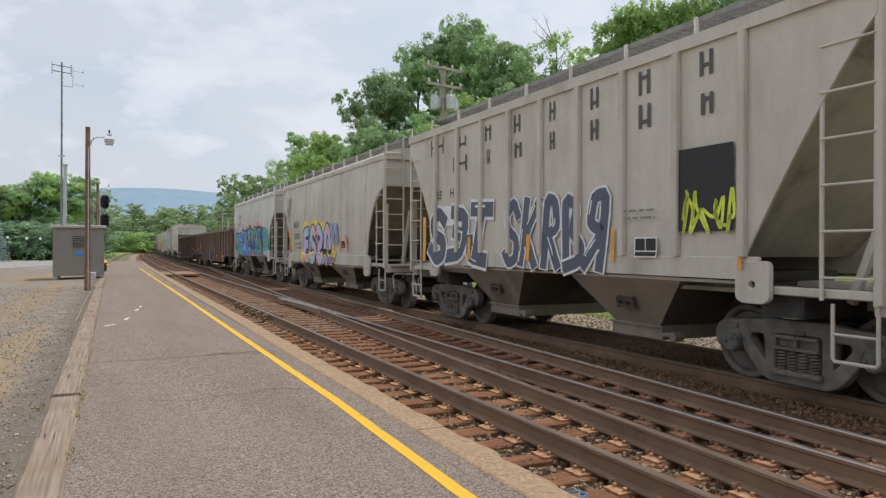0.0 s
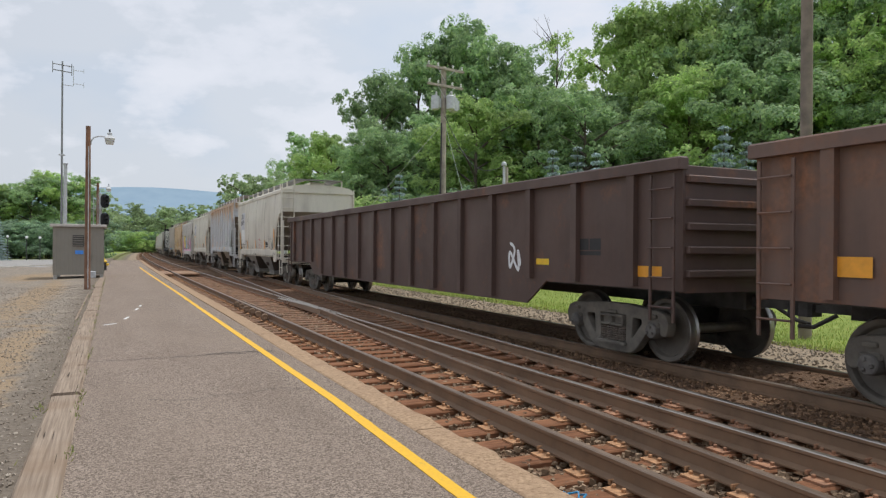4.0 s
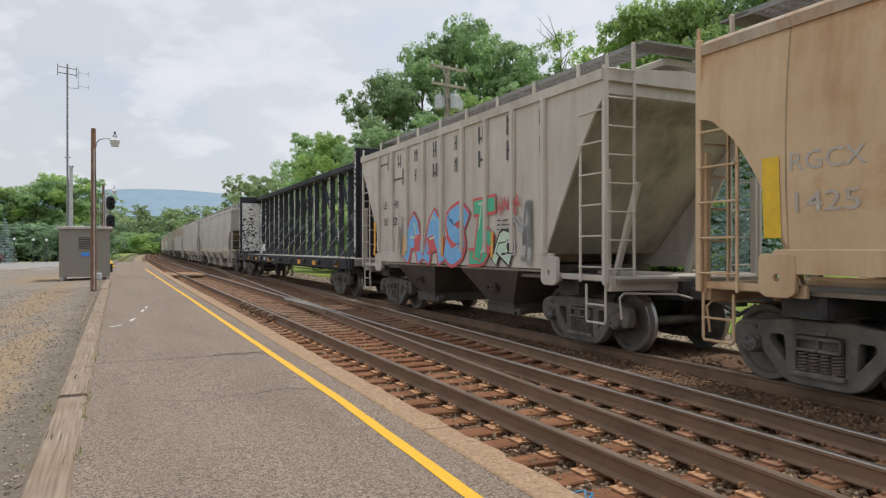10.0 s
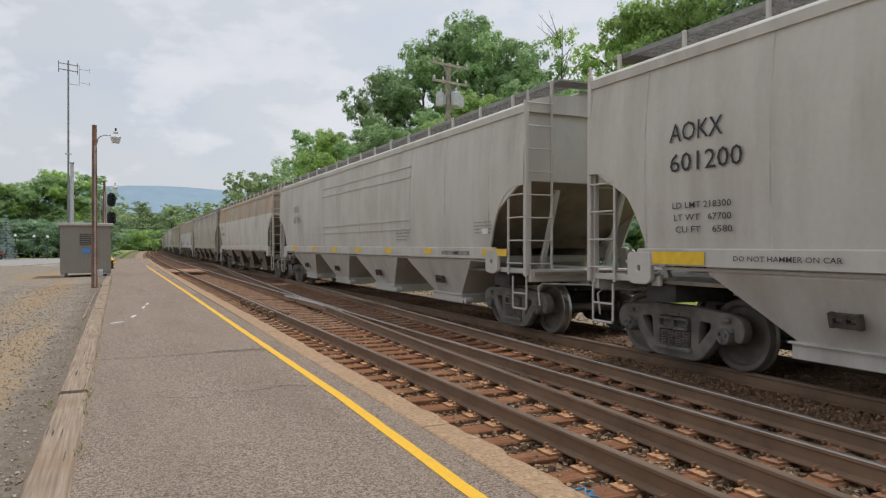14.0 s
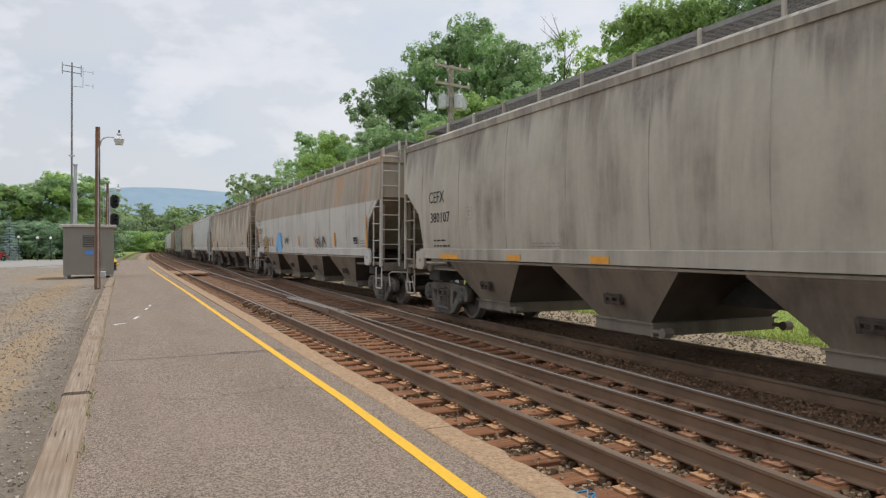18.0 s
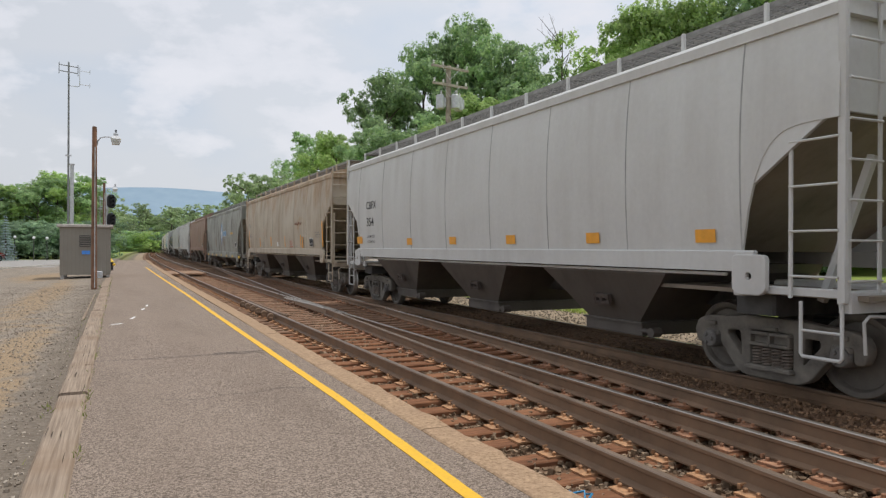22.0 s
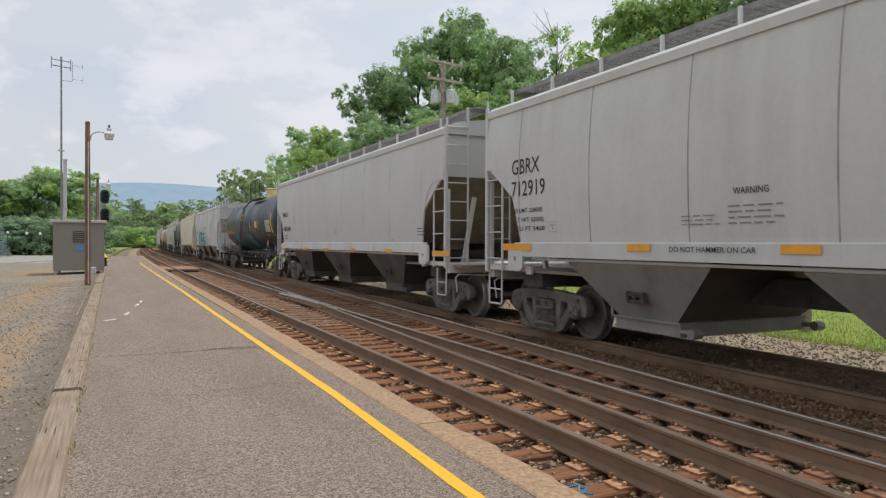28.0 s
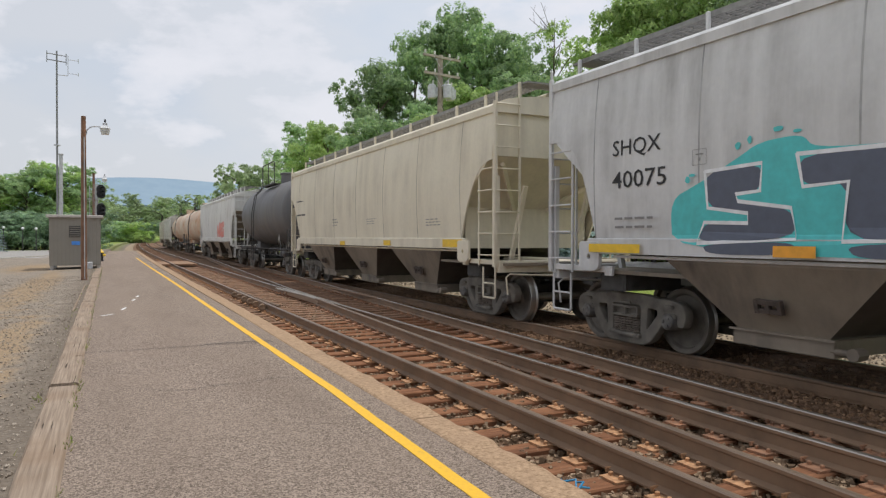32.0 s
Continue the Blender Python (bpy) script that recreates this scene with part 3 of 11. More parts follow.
def make_tracks():
    rng = random.Random(11)
    near = thing("platform_track", "rusty rails on brown ties along the platform", "railway track", kind="structure")
    a = lambda y: NEAR_X - HALF_GAUGE
    c = lambda y: NEAR_X + HALF_GAUGE
    part("rail", rail_mesh(a, -14, 420, rail_head_dull), near)
    part("rail", rail_mesh(c, -14, 420, rail_head), near)
    cross = thing("crossover_track", "crossover rails that run from one line to the other", "railway track", kind="structure")
    b = lambda y: NEAR_X - HALF_GAUGE + divert(y)
    d = lambda y: NEAR_X + HALF_GAUGE + divert(y)
    part("rail", rail_mesh(b, -8, 17.6, rail_head_dull, 1.5), cross)
    part("rail", rail_mesh(b, 19.6, 65, rail_head, 1.5), cross)
    part("rail", rail_mesh(d, -8, 52.0, rail_head, 1.5), cross)
    # frog and guard rails
    g = Geo()
    for s in (-1, 1):
        g.tube([(c(0) + 0.05 * s + bend(16), 16.0, RAIL_TOP - 0.03), (c(0) + 0.055 * s + bend(18.6), 18.6, RAIL_TOP - 0.02), (c(0) + 0.16 * s + bend(21.8), 21.8, RAIL_TOP - 0.03)], 0.035, 6)
    g.box((c(0) + bend(18.6), 18.6, RAIL_TOP - 0.09), (0.16, 5.0, 0.12))
    part("frog", g.mesh("frog", rail_head), cross, None, "bright worn switch frog")
    for off, yc in ((a, 18.6), (d, 18.6)):
        s = 1 if off is a else -1
        x = off(yc) + bend(yc) + 0.09 * s
        g = Geo().tube([(x + 0.06 * s, yc - 2.6, RAIL_TOP - 0.02), (x, yc - 1.8, RAIL_TOP - 0.015), (x, yc + 1.8, RAIL_TOP - 0.015), (x + 0.06 * s, yc + 2.6, RAIL_TOP - 0.02)], 0.033, 6)
        part("guard_rail", g.mesh("guard_rail", rail_rust), cross)
        # cast braces on the outer side of the running rail
        for k in range(6):
            yb = yc - 2.0 + 0.8 * k
            brace = shared("rail_brace", lambda: Geo().box((0, 0, -0.06), (0.12, 0.16, 0.07), ch=0.02).lathe([(0.0, -0.07), (0.07, -0.07), (0.085, 0.0), (0.07, 0.07), (0.0, 0.07)], 12, "y", (0.0, 0, -0.025)).mesh("rail_brace", rail_rust))
            part("rail_brace", brace, cross, pose(off(yb) + bend(yb) - 0.12 * s, yb, RAIL_TOP - 0.06))
    main = thing("main_track", "polished rails of the line that carries the train", "railway track", kind="structure")
    for s in (-1, 1):
        part("rail", rail_mesh(lambda y: MAIN_X + s * HALF_GAUGE, -30, 420, rail_head if s > 0 else rail_head_grimy, 4.0, MAIN_TOP), main)
    return near, cross, main


near_track, cross_track, main_track = make_tracks()


def make_ties():
    rng = random.Random(21)
    plates, dark_plates = Geo(), Geo()
    far, grimed = Geo(), Geo()
    y = -6.0
    n = 0
    while y < 230:
        dv = divert(y)
        x0, x1 = NEAR_X - 1.33, NEAR_X + 1.33
        if y < 42:
            x1 += dv
        b = bend(y)
        j = rng.uniform(-0.05, 0.05)
        xc, ln = (x0 + x1) / 2 + j + b, round((x1 - x0) / 0.3) * 0.3
        z = TIE_TOP + rng.uniform(-0.012, 0.006)
        if 2.0 < y < 46:
            part("tie", tie_mesh(ln, 0.23, tie_wood if y < 14 else tie_brown), near_track, pose(xc, y + rng.uniform(-0.03, 0.03), z, 0, 0, rng.uniform(-1.2, 1.2)))
        else:
            far.box((xc, y, z - 0.09), (ln, 0.23, 0.18))
        if y < 60:
            for off in (NEAR_X - HALF_GAUGE, NEAR_X + HALF_GAUGE, NEAR_X - HALF_GAUGE + dv, NEAR_X + HALF_GAUGE + dv):
                if off > NEAR_X + 1.2 and y > 45:
                    continue
                plate_geo(plates if off < NEAR_X + 0.3 else dark_plates, off + b, y, z + 0.002)
        # ties of the train's line
        if 2.0 < y < 40:
            part("tie", tie_mesh(2.6, 0.23, tie_grimed), main_track, pose(MAIN_X + b + j, y + 0.1, TIE_TOP - 0.075, 0, 0, rng.uniform(-1, 1)))
        else:
            grimed.box((MAIN_X + b + j, y + 0.1, TIE_TOP - 0.165), (2.6, 0.23, 0.18))
        y += 0.475 if y < 60 else 0.55
        n += 1
    tagged(part("tie_plates", plates.mesh("tie_plates", plate_rust), near_track, None, "orange-rusted tie plates with spikes"), kind="stuff")
    tagged(part("tie_plates", dark_plates.mesh("tie_plates", plate_shaded), near_track, None, "rusted tie plates with spikes, browned for the train's shade"), kind="stuff")
    tagged(part("far_ties", far.mesh("far_ties", tie_brown), near_track), kind="stuff")
    tagged(part("far_ties", grimed.mesh("far_ties", tie_grimed), main_track), kind="stuff")


# ---- ballast ----
def ballast_material(name, lo, hi, tint):
    m = Nodes(name)
    pos = m.where(world_space=True)
    vor = m.add("TexVoronoi", Vector=pos, Scale=24.0)
    fine, big = m.noise(pos, 50, 3), m.noise(pos, 0.9, 5)
    col = m.mix(vor.outputs["Color"], lo, hi)
    col = m.mix(m.ramp(big, 0.4, 0.65, 0, 0.7), col, tint)
    m.bump(m.math("ADD", vor.outputs["Distance"], fine), 1.0, 0.04)
    return m.done(col, 0.95)


ballast_mat = ballast_material("rust_dusted_ballast", (0.104, 0.063, 0.040), (0.336, 0.218, 0.140), (0.213, 0.129, 0.078))
# a little darker than ballast_mat: the train's shade put into the colour
ballast_dark = ballast_material("shade_darkened_ballast", (0.095, 0.061, 0.040), (0.317, 0.203, 0.132), (0.198, 0.119, 0.072))


def make_ballast():
    bed = Geo()
    rings = []
    for i in range(121):
        y = -14 + (430 + 14) * (i / 120) ** 2
        b = bend(y)
        rings.append([(2.2 + b, y, -0.62), (2.3 + b, y, -0.34), (6.5 + b, y, -0.33), (6.7 + b, y, -0.62)])
    bed.loft(rings)
    thing("ballast_bed", "rust-brown crushed stone under the platform line", "ballast", kind="structure", mesh=bed.mesh("ballast_bed", ballast_mat))
    # heaped between the rails so that the shaded far rail barely shows
    bed = Geo()
    rings = []
    for i in range(121):
        y = -30 + (430 + 30) * (i / 120) ** 2
        b = bend(y)
        rings.append([(6.55 + b, y, -0.63), (6.6 + b, y, -0.315), (7.22 + b, y, -0.335), (7.37 + b, y, -0.325), (7.6 + b, y, -0.235), (8.5 + b, y, -0.215), (8.9 + b, y, -0.22), (9.4 + b, y, -0.33), (9.9 + b, y, -0.46), (10.0 + b, y, -0.63)])
    bed.loft(rings)
    thing("ballast_bed", "crushed stone under the train's line, darkened for its shade", "ballast", kind="structure", mesh=bed.mesh("ballast_bed", ballast_dark))


make_ballast()


def stone_material(name, c1, c2, c3):
    m = Nodes(name)
    r = m.add("NewGeometry").outputs["Random Per Island"]
    ramp = m.add("ValToRGB", Fac=r)
    e = ramp.color_ramp.elements
    e[0].color, e[1].color = (*c1, 1), (*c3, 1)
    mid = e.new(0.5)
    mid.color = (*c2, 1)
    pos = m.where(world_space=True)
    f = m.noise(pos, 45, 4)
    col = m.mix(m.ramp(f, 0.3, 0.7, 0, 0.5), ramp.outputs[0], tuple(c * 0.5 for c in c2))
    m.bump(f, 0.4, 0.01)
    return m.done(col, 0.95)


CUB = [(-1, -1, -1), (1, -1, -1), (1, 1, -1), (-1, 1, -1), (-1, -1, 1), (1, -1, 1), (1, 1, 1), (-1, 1, 1)]
CUBF = [(3, 2, 1, 0), (4, 5, 6, 7), (0, 1, 5, 4), (1, 2, 6, 5), (2, 3, 7, 6), (3, 0, 4, 7)]


def scatter_stones(name, label, mat, spots, seed):
    rng = np.random.RandomState(seed)
    n = len(spots)
    base = np.array(CUB, float)
    v = base[None] * rng.uniform(0.55, 1.0, (n, 8, 1)) * rng.uniform(0.6, 1.1, (n, 1, 3))
    a, b = rng.uniform(0, 6.28, n), rng.uniform(-0.6, 0.6, n)
    ca, sa, cb, sb = np.cos(a), np.sin(a), np.cos(b), np.sin(b)
    v = np.stack([v[..., 0], v[..., 1] * cb[:, None] - v[..., 2] * sb[:, None], v[..., 1] * sb[:, None] + v[..., 2] * cb[:, None]], -1)
    v = np.stack([v[..., 0] * ca[:, None] - v[..., 1] * sa[:, None], v[..., 0] * sa[:, None] + v[..., 1] * ca[:, None], v[..., 2]], -1)
    v = v * spots[:, None, 3:4] + spots[:, None, :3]
    f = (np.array(CUBF)[None] + np.arange(n)[:, None, None] * 8).reshape(-1, 4)
    me = bpy.data.meshes.new(name)
    me.from_pydata(v.reshape(-1, 3).tolist(), [], f.tolist())
    me.materials.append(mat)
    return thing(name, label, "stones", kind="stuff", mesh=me)


def make_stones():
    rng = np.random.RandomState(5)

    def spots(n, x0, x1, y0, y1, z, s0, s1, power=2.0):
        y = y0 + (y1 - y0) * rng.uniform(0, 1, n) ** power
        x = rng.uniform(x0, x1, n) + BEND * y * y
        return np.stack([x, y, z + rng.uniform(-0.015, 0.02, n), rng.uniform(s0, s1, n)], 1)

    rust = stone_material("rusty_ballast_stone", (0.125, 0.083, 0.052), (0.28, 0.195, 0.124), (0.45, 0.335, 0.228))
    dark = stone_material("dark_ballast_stone", (0.118, 0.073, 0.046), (0.222, 0.138, 0.086), (0.365, 0.231, 0.144))
    mud = stone_material("muddy_ballast_stone", (0.190, 0.111, 0.063), (0.317, 0.193, 0.112), (0.476, 0.308, 0.183))
    grey = stone_material("grey_yard_stone", (0.24, 0.20, 0.158), (0.34, 0.287, 0.23), (0.52, 0.45, 0.37))
    pale = stone_material("pale_trackside_stone", (0.20, 0.165, 0.125), (0.31, 0.26, 0.20), (0.44, 0.38, 0.30))
    scatter_stones("ballast_stones", "rust-dusted crushed stone between the ties", rust, np.concatenate([spots(17000, 2.60, 5.35, 2.2, 45, -0.325, 0.013, 0.031, 1.9), spots(3500, 2.60, 5.35, -8, 2.2, -0.325, 0.013, 0.031, 1.0)]), 1)
    scatter_stones("ballast_stones", "brown muddy crushed stone between the lines", mud, np.concatenate([spots(6000, 5.35, 7.2, 3.5, 45, -0.325, 0.010, 0.024, 1.7), spots(1800, 5.35, 7.2, -8, 3.5, -0.325, 0.010, 0.024, 1.0)]), 6)
    scatter_stones("ballast_stones", "dark crushed stone along the train's rails", dark, np.concatenate([spots(2600, 6.6, 7.2, 3.0, 40, -0.325, 0.014, 0.032, 1.6), spots(2600, 7.5, 8.7, 3.0, 40, -0.235, 0.018, 0.036, 1.6), spots(1600, 8.9, 9.5, 3.0, 40, -0.31, 0.018, 0.036, 1.6)]), 2)
    yard = np.concatenate([spots(11000, -3.6, -0.52, 3.4, 30, 0.0, 0.005, 0.016, 2.0), spots(2500, -3.6, -0.52, -8, 3.4, 0.0, 0.005, 0.016, 1.0)])
    yard[:, 2] = [ground_height(a, b) + 0.002 for a, b in yard[:, :2]]
    scatter_stones("yard_stones", "loose grey gravel beside the timber edging", grey, yard, 3)
    scatter_stones("trackside_stones", "pale loose stone beyond the train", pale, spots(17000, 9.5, 12.3, 2.0, 55, -0.405, 0.012, 0.030, 1.5), 4)


make_stones()

# timber foot crossing between the rails
plank_wood = plain("sun_bleached_planks", (0.33, 0.20, 0.12), 0.9, 0.0, 0.3, 5.0, 0.4)
crossing = thing("foot_crossing", "weathered plank foot crossing between the rails", "crossing", kind="structure")
for k in range(5):
    part("plank", shared("crossing_plank", lambda: Geo().box((0, 0, 0), (0.235, 5.0, 0.1), ch=0.01).mesh("plank", plank_wood)), crossing, pose(3.58 + 0.25 * k + bend(46), 46, RAIL_TOP - 0.052))
for k in range(3):
    part("plank", shared("crossing_plank", None), crossing, pose(2.62 + 0.25 * k + bend(46), 46, RAIL_TOP - 0.052))


# ---- lineside things by the platform ----
pole_wood = plain("creosoted_pole_wood", (0.215, 0.117, 0.072), 0.9, 0.0, 0.35, 3.0, 0.4)
pole_grey = plain("weathered_pole_wood", (0.40, 0.35, 0.295), 0.9, 0.0, 0.3, 3.0, 0.4)
hut_paint = plain("taupe_steel_siding", (0.254, 0.234, 0.198), 0.6, 0.0, 0.08, 1.2, 0.05)
hut_trim = plain("pale_roof_trim", (0.494, 0.455, 0.416), 0.6)
louver_mat = plain("dark_louver_steel", (0.065, 0.065, 0.065), 0.6)
blue_sign = flat_paint("blue_sign_enamel", (0.078, 0.286, 0.806))
black_metal = plain("black_signal_metal", (0.02, 0.02, 0.022), 0.5)
lens_dark = plain("dark_signal_lens", (0.03, 0.03, 0.035), 0.15, 0.0, 0.05)
lamp_glass = plain("frosted_lamp_globe", (0.66, 0.66, 0.62), 0.3)
mast_grey = plain("dull_mast_steel", (0.247, 0.254, 0.260), 0.6, 0.2, 0.2, 6.0, 0.1)
concrete = plain("pale_concrete", (0.40, 0.385, 0.36), 0.9, 0.0, 0.2, 2.0, 0.3)


def make_hut():
    hut = thing("equipment_hut", "taupe ribbed steel equipment hut on short legs", "hut")
    x0, x1, y0, y1, z0, z1 = -2.24, -0.13, 36.6, 39.4, 0.13, 2.36
    g = Geo()
    # ribbed siding
    ring = []
    n = 13
    for i in range(n):
        a = x0 + (x1 - x0) * i / n
        w = (x1 - x0) / n
        ring += [(a, y0), (a + w * 0.7, y0), (a + w * 0.78, y0 + 0.005), (a + w * 0.92, y0 + 0.005)]
    ring += [(x1, y0)]
    for i in range(16):
        b = y0 + (y1 - y0) * i / 16
        w = (y1 - y0) / 16
        ring += [(x1, b + w * 0.5), (x1 - 0.009, b + w * 0.6), (x1 - 0.009, b + w * 0.9), (x1, b + w)]
    ring += [(x0, y1)]
    g.loft([[(a, b, z0) for a, b in ring], [(a, b, z1) for a, b in ring]])
    part("wall", g.mesh("wall", hut_paint), hut)
    part("roof", Geo().box(((x0 + x1) / 2, (y0 + y1) / 2, z1 + 0.05), (x1 - x0 + 0.24, y1 - y0 + 0.24, 0.12), ch=0.02).mesh("roof", hut_trim), hut)
    louver = part("louver", Geo().box((-1.20, y0 - 0.02, 1.70), (0.46, 0.05, 0.52)).mesh("louver", louver_mat), hut, None, "dark louvered vent")
    for k in range(5):
        part("slat", shared("louver_slat", lambda: Geo().box((0, 0, 0), (0.42, 0.05, 0.03), Matrix.Rotation(0.5, 3, "X")).mesh("slat", hut_paint)), louver, pose(-1.20, y0 - 0.045, 1.50 + 0.10 * k))
    part("sign", Geo().box((-1.16, y0 - 0.03, 1.17), (0.34, 0.02, 0.17), ch=0.005).mesh("sign", blue_sign), hut, None, "small blue enamel sign")
    for x in (x0 + 0.1, x1 - 0.1):
        for y in (y0 + 0.1, y1 - 0.1):
            part("leg", shared("hut_leg", lambda: Geo().box((0, 0, 0), (0.14, 0.14, 0.32), ch=0.01).mesh("leg", concrete)), hut, pose(x, y, -0.02))
    part("conduit_box", Geo().box((-0.62, y0 - 0.16, 0.14), (0.32, 0.28, 0.3), ch=0.02).tube([(-0.72, y0 - 0.06, 0.2), (-0.72, y0 - 0.06, 1.5)], 0.03, 6).mesh("conduit_box", galvanised), hut)
    return hut


make_hut()


def lamp_post(label, x, y, h, lean=0.0):
    post = thing("lamp_post", label, "lamp post", "lamp posts along the platform", m=pose(x, y, -0.08, 0, lean, 0))
    part("pole", Geo().tube([(0, 0, -0.2), (0, 0, h * 0.5), (0, 0, h)], 0.10, 12, r2=0.075).mesh("pole", pole_wood, True), post)
    z = h - 0.62
    part("arm", Geo().tube([(0.08, 0, z), (0.10, 0, z + 0.14), (0.18, 0, z + 0.25), (0.32, 0, z + 0.30), (0.58, 0, z + 0.30)], 0.022, 8).mesh("arm", galvanised, True), post, None, "curved steel arm")
    zl = z + 0.26
    frustum = lambda w0, z0, w1, z1: Geo().loft([[(0.66 + a * w, b * w, zz) for a, b in ((-1, -1), (1, -1), (1, 1), (-1, 1))] for w, zz in ((w0, z0), (w1, z1))])
    cap = frustum(0.165, zl - 0.02, 0.075, zl + 0.09).box((0.66, 0, zl + 0.13), (0.15, 0.13, 0.10), ch=0.01)
    lamp = part("lamp_head", cap.mesh("lamp_head", galvanised), post)
    part("lantern_glass", frustum(0.12, zl - 0.21, 0.155, zl - 0.02).mesh("lantern_glass", lamp_glass), lamp, None, "ribbed glass refractor")
    part("band", Geo().box((0.66, 0, zl - 0.10), (0.30, 0.30, 0.012)).mesh("band", galvanised), lamp)
    part("photocell", Geo().tube([(0.66, 0, z + 0.46), (0.66, 0, z + 0.56)], 0.03, 8).mesh("photocell", black_metal), lamp)
    part("conduit", Geo().tube([(0.02, -0.125, 0.1), (0.02, -0.10, h - 0.7)], 0.016, 6).mesh("conduit", galvanised), post)
    return post


lamp_post("brown wooden lamp post with a gooseneck street lamp", -0.60, 26.75, 5.62)
lamp_post("grey wooden lamp post with a gooseneck street lamp", -0.58, 52.3, 5.80)


def make_masts():
    x, y = -2.6, 50.2
    mast = thing("antenna_mast", "tall grey steel antenna mast with a yagi array", "antenna")
    part("mast", Geo().tube([(x, y, -0.2), (x, y, 6.0), (x, y, 13.1)], 0.075, 10, r2=0.05).mesh("mast", mast_grey, True), mast)
    for zz in (12.86, 12.48):
        part("boom", Geo().tube([(x - 0.55, y, zz + 0.05), (x + 0.52, y, zz - 0.05)], 0.03, 6).mesh("boom", mast_grey), mast)
    for dx in (-0.54, 0.02, 0.52):
        part("element", Geo().tube([(x + dx, y, 12.30 - 0.08 * dx), (x + dx, y, 13.02 - 0.08 * dx)], 0.026, 6).mesh("element", mast_grey), mast)
    part("boom", Geo().tube([(x, y, 11.62), (x + 0.60, y, 11.60), (x + 0.62, y, 11.64), (x + 0.62, y, 12.86)], 0.022, 6).mesh("boom", galvanised), mast)
    for zz in (12.62, 11.76):
        part("boom", Geo().tube([(x + 0.62, y, zz), (x + 1.22, y, zz - 0.04)], 0.018, 6).mesh("boom", galvanised), mast)
        part("element", Geo().tube([(x + 1.2, y, zz - 0.18), (x + 1.2, y, zz + 0.10)], 0.018, 6).mesh("element", galvanised), mast)
    part("bracket", Geo().box((x, y, 7.2), (0.35, 0.12, 0.08)).mesh("bracket", galvanised), mast)
    aux = thing("steel_pole", "short grey steel pole beside the antenna mast", "pole")
    part("pole", Geo().tube([(x + 0.25, y - 1, -0.2), (x + 0.25, y - 1, 6.5)], 0.11, 10).mesh("pole", galvanised, True), aux)
    part("cap", Geo().box((x + 0.25, y - 1, 6.55), (0.28, 0.28, 0.08), ch=0.02).mesh("cap", galvanised), aux)


make_masts()


def make_signal():
    x, y = -0.46, 61.0
    sig = thing("railway_signal", "black two-headed railway signal on a ladder mast", "signal")
    part("mast", Geo().tube([(x, y, -0.2), (x, y, 5.6)], 0.09, 10).mesh("mast", galvanised, True), sig)
    for z in (5.0, 3.55):
        head = part("signal_head", shared("signal_head", lambda: Geo().prism([(0.34 * math.cos(a), 0.34 * math.sin(a) + (0.20 if math.sin(a) > 0 else -0.20)) for a in [(k + 0.5) * math.pi / 12 for k in range(24)]], 0.0, 0.05).mesh("signal_head", black_metal)), sig, pose(x + 0.30, y - 0.2, z, 0, 0, 25), "oval black signal target")
        for dx, dz in ((0.0, 0.30), (0.0, 0.0), (0.0, -0.30)):
            part("hood", shared("signal_hood", lambda: Geo().lathe([(0.10, -0.26), (0.10, 0.0), (0.115, 0.0), (0.115, -0.26), (0.10, -0.26)], 14, "y").mesh("hood", black_metal)), head, pose(dx, -0.02, dz))
            part("lens", shared("signal_lens", lambda: Geo().lathe([(0.0, -0.03), (0.09, -0.01), (0.09, 0.0)], 14, "y").mesh("lens", lens_dark, True)), head, pose(dx, -0.01, dz))
    lad = part("ladder", Geo().box((x - 0.5, y, 2.7), (0.05, 0.04, 5.4)).box((x - 0.1, y, 2.7), (0.05, 0.04, 5.4)).mesh("ladder", galvanised), sig)
    for k in range(16):
        part("rung", shared("signal_rung", lambda: Geo().tube([(-0.2, 0, 0), (0.2, 0, 0)], 0.014, 6).mesh("rung", galvanised)), lad, pose(x - 0.3, y, 0.3 + 0.33 * k))
    part("platform_grate", Geo().box((x - 0.2, y - 0.2, 4.4), (0.9, 0.5, 0.05)).mesh("platform_grate", galvanised), sig)


make_signal()

hyd = thing("fire_hydrant", "yellow and black fire hydrant beside the platform", "hydrant")
hx, hy = -0.13, 47.5
part("barrel", Geo().lathe([(0.0, 0.62), (0.06, 0.60), (0.13, 0.52), (0.14, 0.44), (0.11, 0.42), (0.11, 0.06), (0.15, 0.04), (0.15, -0.1)], 16, "z", (hx, hy, 0)).mesh("barrel", black_metal, True), hyd)
part("bonnet", Geo().lathe([(0.0, 0.72), (0.03, 0.72), (0.05, 0.65), (0.14, 0.56), (0.145, 0.50), (0.0, 0.50)], 16, "z", (hx, hy, 0)).mesh("bonnet", mark_yellow, True), hyd, None, "yellow bonnet")
part("nozzle", Geo().lathe([(0.0, -0.24), (0.07, -0.24), (0.07, 0.24), (0.0, 0.24)], 12, "x", (hx, hy, 0.36)).mesh("nozzle", mark_yellow), hyd)

blue_scrap = flat_paint("blue_plastic", (0.05, 0.30, 0.55), 0.4)
scrap = Geo()
for k in range(6):
    a = k * 1.1
    scrap.tube([(2.86 + 0.05 * math.cos(a), 3.9 + 0.05 * math.sin(a), -0.27), (2.86 + 0.1 * math.cos(a + 0.6), 3.9 + 0.09 * math.sin(a + 0.6), -0.23), (2.86 + 0.13 * math.cos(a + 1.4), 3.9 + 0.12 * math.sin(a + 1.4), -0.26)], 0.008, 5)
